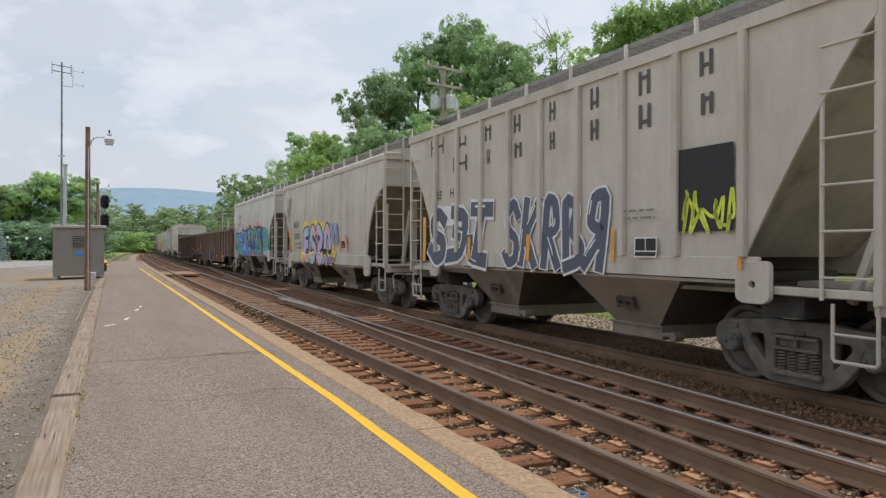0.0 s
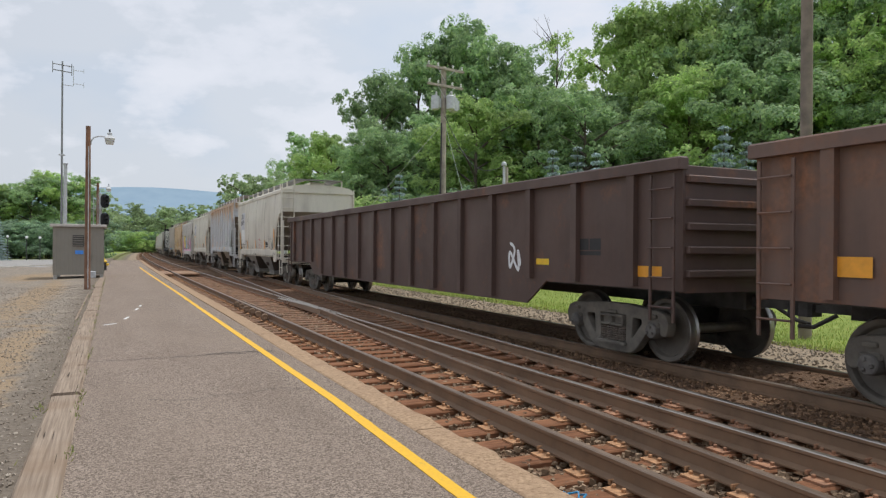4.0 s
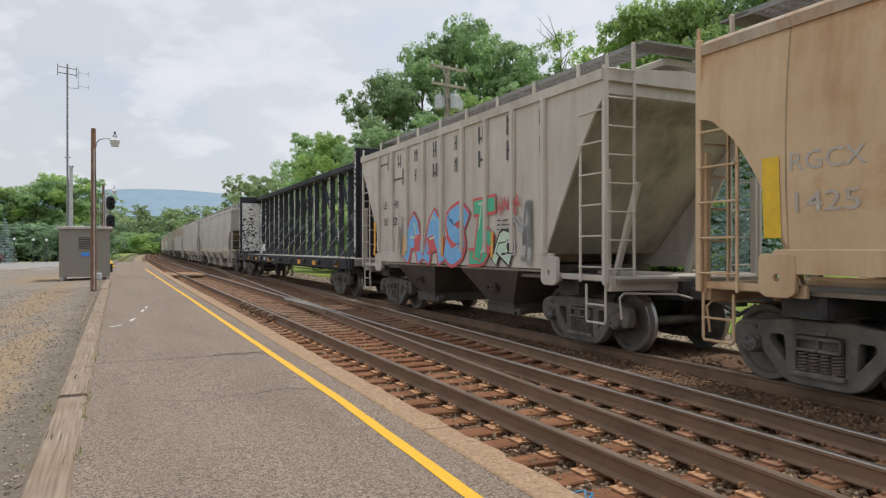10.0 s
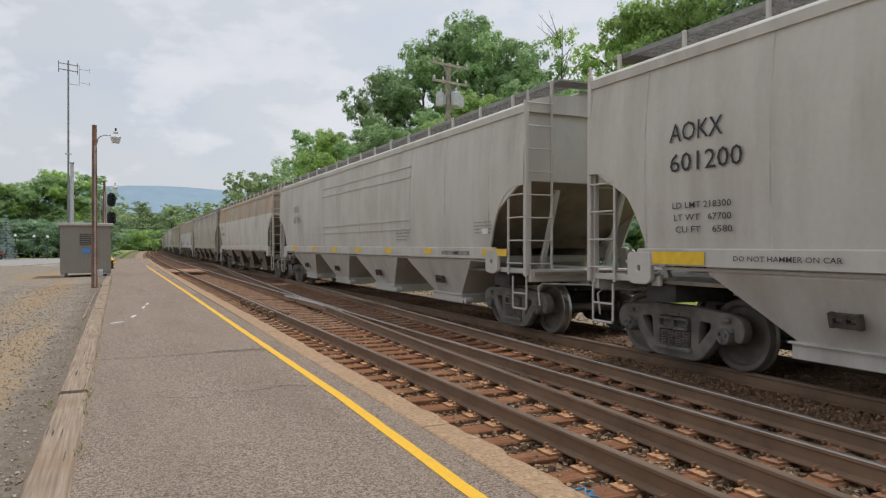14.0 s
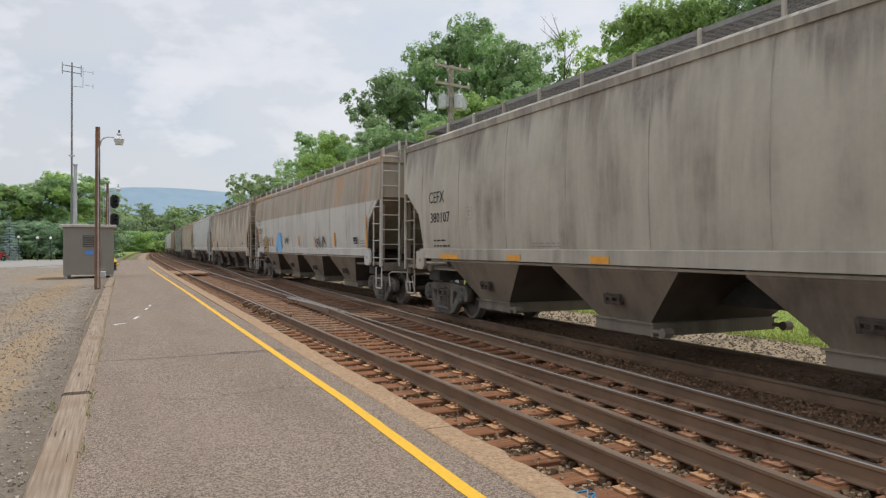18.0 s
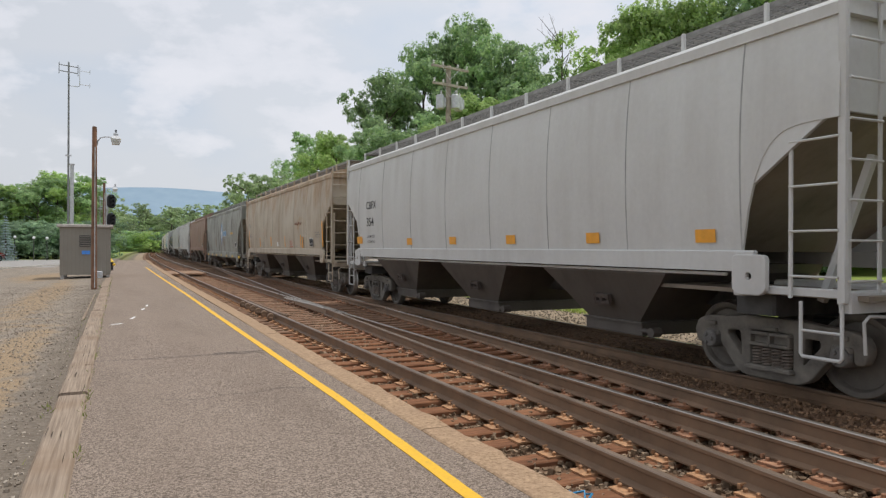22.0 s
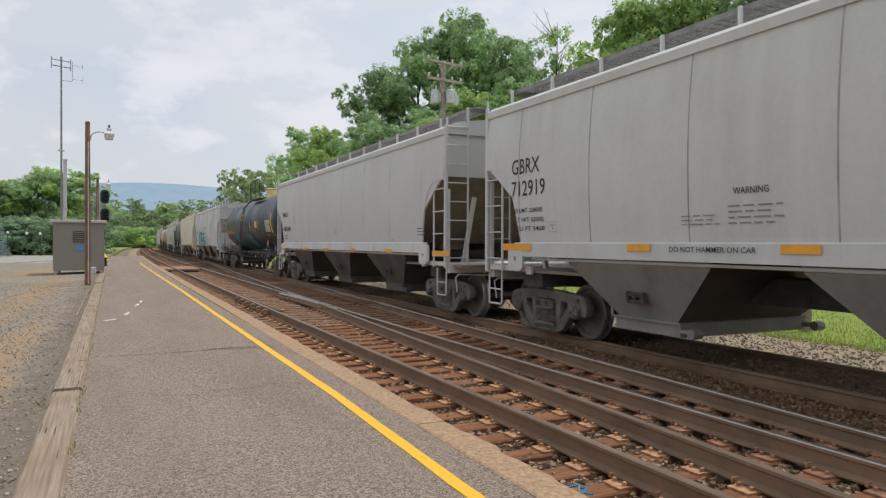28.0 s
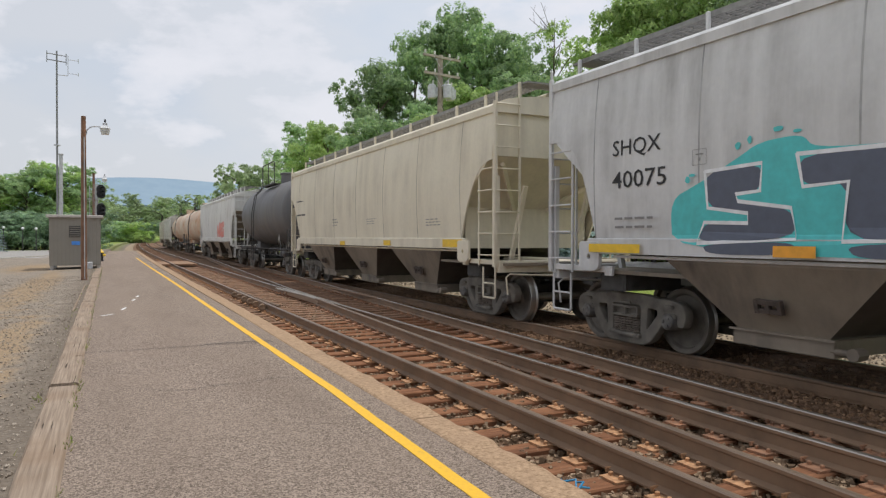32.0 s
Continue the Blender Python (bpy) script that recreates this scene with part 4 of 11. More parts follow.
thing("plastic_scrap", "scrap of blue plastic twine between the ties", "litter", mesh=scrap.mesh("plastic_scrap", blue_scrap))


# ---- beyond the train ----
def utility_pole():
    x, y, h = 13.4, 28.0, 10.0
    up = thing("utility_pole", "weathered utility pole with two crossarms and transformers", "utility pole")
    part("pole", Geo().tube([(x, y, -0.8), (x, y, 4), (x, y, h - 0.5)], 0.155, 12, r2=0.115).mesh("pole", pole_grey, True), up)
    for z, w in ((h - 0.62, 1.95), (h - 1.38, 1.85)):
        arm = part("crossarm", Geo().box((0, 0, 0), (w, 0.09, 0.10), ch=0.012).mesh("crossarm", pole_grey), up, pose(x + 0.02, y - 0.14, z, 0, 1, 8))
        for k in (-0.45, -0.2, 0.2, 0.45):
            part("insulator", shared("insulator", lambda: Geo().lathe([(0.0, 0.16), (0.03, 0.16), (0.05, 0.1), (0.03, 0.07), (0.055, 0.03), (0.03, 0.0)], 10, "z").mesh("insulator", lamp_glass, True)), arm, pose(k * w, 0, 0.06))
        part("brace", Geo().tube([(-0.45, -0.06, -0.03), (0, 0.02, -0.5), (0.45, -0.06, -0.03)], 0.015, 5).mesh("brace", galvanised), arm)
    for dx, dy in ((-0.40, 0.0), (0.20, -0.30), (0.55, 0.1)):
        tr = part("transformer", shared("transformer", lambda: Geo().lathe([(0.0, 0.33), (0.12, 0.32), (0.185, 0.27), (0.19, -0.28), (0.16, -0.31), (0.0, -0.31)], 20, "z").box((0.21, 0, 0), (0.08, 0.16, 0.4)).mesh("transformer", galvanised, True)), up, pose(x + dx, y + dy, h - 2.12), "grey pole-mounted transformer can")
        part("bushing", shared("bushing", lambda: Geo().lathe([(0.0, 0.2), (0.02, 0.2), (0.045, 0.12), (0.045, 0.0)], 8, "z").mesh("bushing", lamp_glass)), tr, pose(0.05, 0, 0.32))
    part("riser", Geo().tube([(x - 0.17, y - 0.1, 0), (x - 0.15, y - 0.1, h - 3)], 0.03, 6).mesh("riser", black_metal), up)
    post = thing("meter_post", "grey wooden post that takes a service cable", "post")
    px, py = 13.4, 22.6
    part("post", Geo().tube([(px, py, -0.8), (px, py, 4.5)], 0.11, 10).mesh("post", pole_grey, True), post)
    part("weatherhead", Geo().lathe([(0.0, 0.16), (0.09, 0.1), (0.1, 0.0), (0.05, -0.03), (0.05, -1.8)], 10, "z", (px - 0.12, py - 0.1, 4.55)).mesh("weatherhead", galvanised, True), post)
    g = Geo()
    pts = []
    for i in range(13):
        t = i / 12
        pts.append((x + (px - x) * t, y - 0.15 + (py - y) * t, 7.3 + (4.6 - 7.3) * t - 1.1 * math.sin(math.pi * t)))
    g.tube(pts, 0.016, 5)
    thing("service_cable", "black service cable that sags between the poles", "cable", mesh=g.mesh("service_cable", black_metal))
    g = Geo().tube([(x - 0.1, y, 6.9), (x - 3.4, y + 6.5, 1.0)], 0.01, 5).tube([(x + 0.1, y, 6.9), (x + 0.7, y - 3.0, -0.4)], 0.01, 5)
    thing("guy_wires", "thin guy wires from the utility pole", "cable", mesh=g.mesh("guy_wires", galvanised))
    p2 = thing("utility_pole", "thick weathered utility pole in the grass", "utility pole")
    part("pole", Geo().tube([(13.65, 10.3, -0.9), (13.65, 10.3, 5), (13.65, 10.3, 12)], 0.135, 12, r2=0.11).mesh("pole", plain("dark_weathered_pole_wood", (0.25, 0.205, 0.165), 0.9, 0.0, 0.3, 3.0, 0.4), True), p2)
    part("crossarm", Geo().box((13.65, 10.15, 11.3), (2.2, 0.1, 0.12)).mesh("crossarm", pole_grey), p2)


utility_pole()

cab = thing("utility_cabinet", "pale grey utility cabinet in front of the hedge", "cabinet")
part("body", Geo().box((28.0, 48.0, 0.55), (1.1, 0.7, 2.1), ch=0.03).mesh("body", hut_trim), cab)
part("door", Geo().box((28.0, 47.63, 0.55), (0.95, 0.03, 1.8), ch=0.01).mesh("door", galvanised), cab)
stake = thing("marker_post", "orange plastic marker post in the grass", "marker")
part("post", Geo().tube([(34.5, 45.0, -0.6), (34.5, 45.0, 0.75)], 0.06, 8).mesh("post", mark_orange), stake)


# ---- plants ----
def leaf_material(name, c1, c2, c3, glow=0.3):
    m = Nodes(name)
    geo = m.add("NewGeometry")
    info = m.add("ObjectInfo")
    r = m.math("FRACT", m.math("ADD", geo.outputs["Random Per Island"], m.math("MULTIPLY", info.outputs["Random"], 0.35)))
    ramp = m.add("ValToRGB", Fac=r)
    e = ramp.color_ramp.elements
    e[0].color, e[1].color = (*c1, 1), (*c3, 1)
    e.new(0.55).color = (*c2, 1)
    tone = m.ramp(info.outputs["Random"], 0, 1, 0.85, 1.2)
    pos = m.where(world_space=True)
    patch = m.ramp(m.noise(pos, 0.25, 4), 0.3, 0.7, 0.8, 1.2)
    hsv = m.add("HueSaturation", Color=ramp.outputs[0], Value=m.math("MULTIPLY", tone, patch))
    m.done(hsv.outputs[0], 0.6)
    tr = m.add("BsdfTranslucent", Color=hsv.outputs[0])
    mixs = m.add("MixShader", Fac=glow)
    m.l.new(m.bsdf.outputs[0], mixs.inputs[1])
    m.l.new(tr.outputs[0], mixs.inputs[2])
    m.l.new(mixs.outputs[0], m.n["Material Output"].inputs["Surface"])
    return m.mat


# lightened and blued: some of the wood's haze is in this green
leaf_green = leaf_material("broadleaf_foliage", (0.250, 0.379, 0.204), (0.366, 0.519, 0.252), (0.501, 0.653, 0.300), 0.55)
leaf_light = leaf_material("light_foliage", (0.280, 0.416, 0.150), (0.402, 0.551, 0.190), (0.529, 0.664, 0.238), 0.56)
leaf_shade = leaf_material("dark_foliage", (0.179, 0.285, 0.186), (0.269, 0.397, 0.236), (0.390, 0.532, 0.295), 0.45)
# green of the far trees, with distance haze mixed into its colour
leaf_hazed = leaf_material("hazed_distant_foliage", (0.30, 0.395, 0.23), (0.40, 0.505, 0.275), (0.50, 0.595, 0.32), 0.55)
leaf_blue = leaf_material("blue_spruce_needles", (0.211, 0.287, 0.280), (0.329, 0.420, 0.416), (0.463, 0.553, 0.552), 0.25)
leaf_hedge = leaf_material("hedge_foliage", (0.09, 0.17, 0.025), (0.15, 0.255, 0.04), (0.21, 0.33, 0.065), 0.4)
bark = plain("grey_brown_bark", (0.13, 0.105, 0.085), 0.95, 0.0, 0.35, 2.0, 0.5)


def leaf_cloud(name, mat, centers, per, size, seed, flat=0.75, up=0.6):
    """Leaves on the outer shells of clumps, as small three-cornered sprigs."""
    rng = np.random.RandomState(seed)
    cs = np.array(centers)
    m = len(cs)
    # each clump is heaped from tufts, and each tuft from leaves that face outwards
    tufts = 14 if per >= 150 else 6
    leaves = max(3, per // tufts)
    d = rng.normal(size=(m * tufts, 3))
    d /= np.linalg.norm(d, axis=1)[:, None]
    d[:, 2] = np.where(rng.uniform(size=m * tufts) < up, np.abs(d[:, 2]), d[:, 2])
    r = np.repeat(cs[:, 3], tufts) * rng.uniform(0.62, 1.05, m * tufts)
    squash = np.array([1, 1, flat])
    tc = np.repeat(cs[:, :3], tufts, axis=0) + d * r[:, None] * squash
    tr = np.repeat(cs[:, 3], tufts) * rng.uniform(0.24, 0.42, m * tufts)
    n = m * tufts * leaves
    idx = np.repeat(np.arange(m * tufts), leaves)
    e = rng.normal(size=(n, 3)) + 0.7 * d[idx]
    e /= np.linalg.norm(e, axis=1)[:, None]
    p = tc[idx] + e * (tr[idx] * rng.uniform(0.45, 1.15, n))[:, None] * squash
    nrm = e * 0.9 + d[idx] * 0.5 + rng.normal(scale=0.38, size=(n, 3)) + np.array([0, 0, 0.25])
    nrm /= np.linalg.norm(nrm, axis=1)[:, None]
    t = np.cross(nrm, rng.normal(size=(n, 3)))
    t /= np.linalg.norm(t, axis=1)[:, None]
    b = np.cross(nrm, t)
    s = (size * rng.uniform(0.6, 1.35, n))[:, None]
    tri = np.stack([p - t * s * 0.9, p + b * s * 0.75, p + t * s * 0.8 - b * s * 0.35], 1)
    me = bpy.data.meshes.new(name)
    me.from_pydata(tri.reshape(-1, 3).tolist(), [], np.arange(n * 3).reshape(-1, 3).tolist())
    me.materials.append(mat)
    return me


def tree_parts(k, h, spread, light=False, far=False):
    """Trunk with limbs, and a crown of leaf clumps, for one kind of tree."""
    rng = random.Random(100 + k)
    g = Geo()
    g.tube([(0, 0, -0.6), (0.1, 0.05, h * 0.25), (0.05, -0.1, h * 0.55), (0.2, 0.1, h * 0.85)], h * 0.020, 9, r2=h * 0.004)
    clumps = []
    limbs = 13
    for i in range(limbs):
        a = i * 2.4 + rng.uniform(-0.4, 0.4)
        z0 = h * (0.22 + 0.58 * i / limbs)
        up = 0.35 + 0.5 * i / limbs
        reach = spread * (0.62 + 0.38 * math.sin(math.pi * min(1, 0.25 + 0.75 * i / limbs))) * rng.uniform(0.55, 1.1)
        end = (reach * math.cos(a), reach * math.sin(a), z0 + reach * up * rng.uniform(0.5, 1.0))
        mid = (end[0] * 0.5, end[1] * 0.5, (z0 + end[2]) / 2 + 0.1 * reach)
        g.tube([(0.05, 0, z0), mid, end], h * 0.007, 6, r2=h * 0.002)
        for q in range(5):
            t = rng.uniform(0.35, 1.15)
            r = h * rng.uniform(0.042, 0.095)
            clumps.append((end[0] * t + rng.uniform(-1, 1) * spread * 0.16, end[1] * t + rng.uniform(-1, 1) * spread * 0.16, z0 + (end[2] - z0) * t + rng.uniform(-0.03, 0.06) * h, r))
    for q in range(10):
        clumps.append((rng.uniform(-1, 1) * spread * 0.28, rng.uniform(-1, 1) * spread * 0.28, h * rng.uniform(0.78, 0.96), h * rng.uniform(0.05, 0.09)))
    mat = leaf_hazed if far else (leaf_light if light else leaf_green)
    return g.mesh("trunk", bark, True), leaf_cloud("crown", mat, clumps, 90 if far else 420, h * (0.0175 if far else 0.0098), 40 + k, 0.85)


def shrub_parts(k, light, mat=None):
    rng = random.Random(300 + k)
    cl = [(rng.uniform(-1, 1) * 1.9, rng.uniform(-1, 1) * 1.5, rng.uniform(0.5, 4.0), rng.uniform(0.7, 1.3)) for _ in range(16)]
    g = Geo()
    for i in range(5):
        g.tube([(rng.uniform(-0.5, 0.5), rng.uniform(-0.5, 0.5), -0.4), (rng.uniform(-1, 1), rng.uniform(-1, 1), 3.2)], 0.06, 6, r2=0.02)
    return g.mesh("trunk", bark), leaf_cloud("crown", mat or (leaf_light if light else leaf_green), cl, 380, 0.135, 70 + k)


def spruce_parts(k):
    rng = random.Random(500 + k)
    g = Geo().tube([(0, 0, -0.4), (0, 0, 8.2)], 0.14, 8, r2=0.02)
    cl = []
    for i in range(17):
        z = 0.5 + 7.6 * i / 16
        r = 2.1 * (1 - i / 17.5)
        n = max(4, int(11 * (1 - i / 19)))
        for j in range(n):
            a = 2 * math.pi * (j + rng.uniform(0, 0.6)) / n + i
            for q in (0.35, 0.65, 0.95):
                cl.append((r * q * math.cos(a), r * q * math.sin(a), z - 0.22 * r * q + 0.05 * rng.uniform(-1, 1), 0.17 + 0.10 * r * (1.1 - q)))
    return g.mesh("trunk", bark), leaf_cloud("crown", leaf_blue, cl, 26, 0.095, 90 + k, 0.45, 0.5)


TREES = [tree_parts(0, 20, 6.0), tree_parts(1, 20, 7.2), tree_parts(2, 20, 5.0), tree_parts(3, 20, 6.4, True), tree_parts(4, 20, 5.6, True)]
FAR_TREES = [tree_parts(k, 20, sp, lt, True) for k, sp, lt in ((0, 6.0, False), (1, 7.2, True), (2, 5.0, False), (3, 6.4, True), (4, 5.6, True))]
SHRUBS = [shrub_parts(0, False), shrub_parts(1, True), shrub_parts(2, False, leaf_shade)]
SPRUCES = [spruce_parts(0), spruce_parts(1)]


def plant(kind, label, x, y, h, k, turn, group="", wide=1.0):
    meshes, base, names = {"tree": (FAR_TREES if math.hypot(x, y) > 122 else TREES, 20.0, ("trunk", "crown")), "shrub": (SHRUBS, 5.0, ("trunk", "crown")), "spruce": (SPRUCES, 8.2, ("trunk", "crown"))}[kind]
    s = h / base
    a, b = meshes[k % len(meshes)]
    m = pose(x, y, ground_height(x, y), 0, 0, turn) @ Matrix.Diagonal((s * wide, s * wide, s, 1))
    ob = thing(kind, label, "tree" if kind != "shrub" else "bush", group, m=m)
    part(names[0], a, ob)
    part(names[1], b, ob)
    return ob


HEADING = radians(25.22)


def seen_from_platform(across, ahead):
    """A place so many metres ahead of the platform's end and across the view."""
    return across * math.cos(HEADING) + ahead * math.sin(HEADING), ahead * math.cos(HEADING) - across * math.sin(HEADING)


def make_woods():
    rng = random.Random(77)
    wood = "wood on the slope beyond the line"
    # (bearing in thousandths, height above the eye in thousandths, distance, kind of crown)
    tall = [(-0.118, 0.150, 88, 0), (-0.080, 0.245, 86, 2), (-0.030, 0.283, 90, 2), (0.022, 0.325, 92, 0), (0.075, 0.305, 88, 1), (0.108, 0.285, 84, 2), (0.158, 0.225, 86, 4),
            (0.262, 0.335, 80, 3), (0.30, 0.350, 76, 4), (0.355, 0.365, 74, 3), (0.41, 0.375, 72, 0), (0.465, 0.385, 70, 1), (0.52, 0.395, 68, 0), (0.575, 0.40, 66, 3), (0.63, 0.41, 64, 1), (0.70, 0.41, 62, 0), (0.78, 0.42, 60, 1)]
    for b, e, d, k in tall:
        x, y = seen_from_platform(b * d, d)
        top = 1.44 + e * d
        plant("tree", "tall leafy broadleaf tree in full summer leaf", x, y, top - ground_height(x, y), k, rng.uniform(0, 360), wood, rng.uniform(0.70, 0.90))
    for i in range(17):
        b = -0.115 + 0.052 * i + rng.uniform(-0.012, 0.012)
        d = rng.uniform(66, 74) - 7 * max(0, b)
        x, y = seen_from_platform(b * d, d)
        top = 1.44 + (0.165 + 0.13 * min(1, max(0, b + 0.1) / 0.6) + rng.uniform(-0.025, 0.03)) * d
        plant("tree", "dense green broadleaf tree at the edge of the wood", x, y, top - ground_height(x, y), i % 5, rng.uniform(0, 360), wood, 1.1)
    for i in range(44):
        b = -0.15 + 0.0225 * i + rng.uniform(-0.01, 0.01)
        d = rng.uniform(56, 66) - 6 * max(0, b)
        x, y = seen_from_platform(b * d, d)
        plant("shrub", "green bush at the foot of the wood", x, y, rng.uniform(4.5, 8.0), i % 3, rng.uniform(0, 360), "bushes at the foot of the wood", 1.25)
    for b, e, d in ((-0.056, 0.105, 60), (-0.078, 0.085, 62), (0.163, 0.142, 54), (0.198, 0.147, 55), (0.225, 0.138, 53), (0.408, 0.178, 52), (0.44, 0.155, 50), (0.135, 0.10, 52)):
        x, y = seen_from_platform(b * d, d)
        d -= 5
        x, y = seen_from_platform(b * d, d)
        plant("spruce", "blue-grey spruce in front of the wood", x, y, 1.44 + e * d - ground_height(x, y), int(d) % 2, rng.uniform(0, 360), "spruces in front of the wood")
    # trees down the line, left and right of it
    for b, e, d, k in ((-0.28, 0.108, 150, 1), (-0.262, 0.098, 155, 0), (-0.233, 0.112, 150, 2), (-0.205, 0.105, 140, 0), (-0.182, 0.158, 120, 1), (-0.155, 0.165, 112, 3), (-0.295, 0.08, 170, 0)):
        x, y = seen_from_platform(b * d, d)
        plant("tree", "leafy tree beside the line in the distance", x, y, 1.44 + e * d + 0.5, k, rng.uniform(0, 360), "trees down the line")
    for i in range(16):
        b = -0.48 + 0.0125 * i + rng.uniform(-0.004, 0.004)
        d = rng.uniform(235, 265)
        x, y = seen_from_platform(b * d, d)
        e = 0.050 + 0.018 * math.sin(i * 1.9) * 0.6 + rng.uniform(-0.006, 0.008)
        plant("tree", "distant leafy tree at the bend of the line", x, y, 1.44 + e * d, i % 5, rng.uniform(0, 360), "trees at the bend", 1.35)
    for i in range(12):
        b = -0.475 + 0.006 * i
        d = rng.uniform(215, 228)
        x, y = seen_from_platform(b * d, d)
        plant("shrub", "distant bush beside the line", x, y, rng.uniform(5, 7.5), i % 3, rng.uniform(0, 360), "trees at the bend", 1.5)
    # trees across the yard
    for b, e, d, k in ((-0.495, 0.078, 112, 0), (-0.525, 0.105, 108, 1), (-0.552, 0.108, 104, 3), (-0.578, 0.100, 100, 1), (-0.605, 0.092, 102, 0), (-0.635, 0.090, 98, 3), (-0.68, 0.08, 98, 1), (-0.73, 0.08, 96, 0), (-0.51, 0.07, 120, 2)):
        x, y = seen_from_platform(b * d, d)
        plant("tree", "round-crowned leafy tree across the yard", x, y, 1.44 + e * d, k, rng.uniform(0, 360), "trees across the yard", 1.3)
    for i in range(13):
        b = -0.66 + 0.0135 * i
        d = rng.uniform(86, 92)
        x, y = seen_from_platform(b * d, d)
        plant("shrub", "dark green bush under the trees across the yard", x, y, rng.uniform(4.0, 5.5), 2, rng.uniform(0, 360), "trees across the yard", 1.5)
    x, y = seen_from_platform(-0.625 * 76, 76)
    plant("spruce", "blue-grey spruce across the yard", x, y, 4.8, 0, 0)
    # a dead tree among the live ones
    x, y = seen_from_platform(0.163 * 84, 84)
    g = Geo()
    top = 1.44 + 0.315 * 84
    z0 = ground_height(x, y)
    g.tube([(x, y, z0 - 0.5), (x + 0.3, y, z0 + 12), (x + 0.6, y, top)], 0.28, 7, r2=0.03)
    for i in range(26):
        a = rng.uniform(0, 6.28)
        zz = z0 + (top - z0) * rng.uniform(0.45, 0.95)
        ln = rng.uniform(1.5, 4.2)
        tip = (x + 0.4 + ln * math.cos(a), y + ln * math.sin(a), zz + ln * rng.uniform(0.6, 1.1))
        g.tube([(x + 0.4, y, zz), tip], 0.07, 5, r2=0.015)
        for q in range(3):
            t = rng.uniform(0.3, 0.9)
            s = (x + 0.4 + (tip[0] - x - 0.4) * t, y + (tip[1] - y) * t, zz + (tip[2] - zz) * t)
            g.tube([s, (s[0] + rng.uniform(-0.9, 0.9), s[1] + rng.uniform(-0.9, 0.9), s[2] + rng.uniform(0.3, 1.2))], 0.022, 4, r2=0.008)
    thing("dead_tree", "bare grey dead tree among the green crowns", "tree", mesh=g.mesh("dead_tree", bark))
    # clipped hedge
    for i in range(9):
        b = 0.155 + 0.052 * i
        d = 57 - 10 * max(0, b - 0.15)
        x, y = seen_from_platform(b * d, d)
        cl = [(rng.uniform(-1.8, 1.8), rng.uniform(-0.8, 0.8), rng.uniform(0.4, 1.7), 0.6) for _ in range(16)]
        thing("hedge", "clipped green hedge at the edge of the lawn", "hedge", "clipped hedges", mesh=leaf_cloud("hedge", leaf_hedge, cl, 200, 0.10, 200 + i, 0.8), m=pose(x, y, ground_height(x, y), 0, 0, rng.uniform(-30, 10)))


make_woods()


# ---- far ridge ----
def make_ridge():
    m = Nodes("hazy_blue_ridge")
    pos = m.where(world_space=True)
    # the ridge's distance haze is put into its base colour
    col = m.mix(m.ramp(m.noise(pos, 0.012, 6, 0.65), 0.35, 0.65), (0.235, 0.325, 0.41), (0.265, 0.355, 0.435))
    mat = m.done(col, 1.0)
    g = Geo()
    rows = []
    for i in range(61):
        a = radians(-75 + 2.0 * i)
        d = 3200.0
        deg = -75 + 2.0 * i
        h = 232 + 14 * math.sin(deg * 0.21 + 1.0) + 12 * noise.noise(Vector((deg * 0.13, 0, 3))) - 70 * (1 if deg > 12 else 0) * min(1, (deg - 12) / 15)
        h *= 1.0 if deg > -6 else max(0.45, 1 + (deg + 6) * 0.055)
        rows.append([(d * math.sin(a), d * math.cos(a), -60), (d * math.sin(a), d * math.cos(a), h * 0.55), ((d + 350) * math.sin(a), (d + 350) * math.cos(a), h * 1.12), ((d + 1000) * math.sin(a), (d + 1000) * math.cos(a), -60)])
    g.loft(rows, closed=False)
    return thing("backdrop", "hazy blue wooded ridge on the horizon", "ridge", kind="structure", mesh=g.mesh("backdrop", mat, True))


make_ridge()


# ---- freight cars ----
# In a car's own space x runs along the train towards its tail, y towards the platform, z up from the rail.
WHEEL_R = 0.457
bracket_rust = plain("rust_brown_bracket", (0.090, 0.069, 0.057), 0.85, 0.0, 0.4, 9.0, 0.3)


def cast_mesh(name, outlines, thick, edge, mat):
    """A cast plate in the (x, z) plane: the first outline is its rim, the others are holes; rounded edges."""
    cu = bpy.data.curves.new(name, "CURVE")
    cu.dimensions, cu.fill_mode, cu.extrude, cu.bevel_depth, cu.bevel_resolution, cu.resolution_u = "2D", "BOTH", thick - edge, edge, 1, 3
    for pts in outlines:
        n = len(pts)
        sp = cu.splines.new("POLY")
        ring = []
        for k in range(n):
            # rounded corners
            p, q, r = Vector(pts[k - 1]), Vector(pts[k]), Vector(pts[(k + 1) % n])
            cut = min(0.05, 0.35 * min((p - q).length, (r - q).length))
            a, b = q + (p - q).normalized() * cut, q + (r - q).normalized() * cut
            ring += [a, (a + b + 2 * q) / 4, b]
        sp.points.add(len(ring) - 1)
        for pt, q in zip(sp.points, ring):
            pt.co = (q.x, q.y, 0, 1)
        sp.use_cyclic_u = True
    ob = bpy.data.objects.new(name, cu)
    me = bpy.data.meshes.new_from_object(ob)
    bpy.data.objects.remove(ob)
    me.transform(Matrix.Rotation(radians(90), 4, "X"))
    me.materials.clear()
    me.materials.append(mat)
    me.polygons.foreach_set("use_smooth", [True] * len(me.polygons))
    me.set_sharp_from_angle(angle=radians(40))
    return me


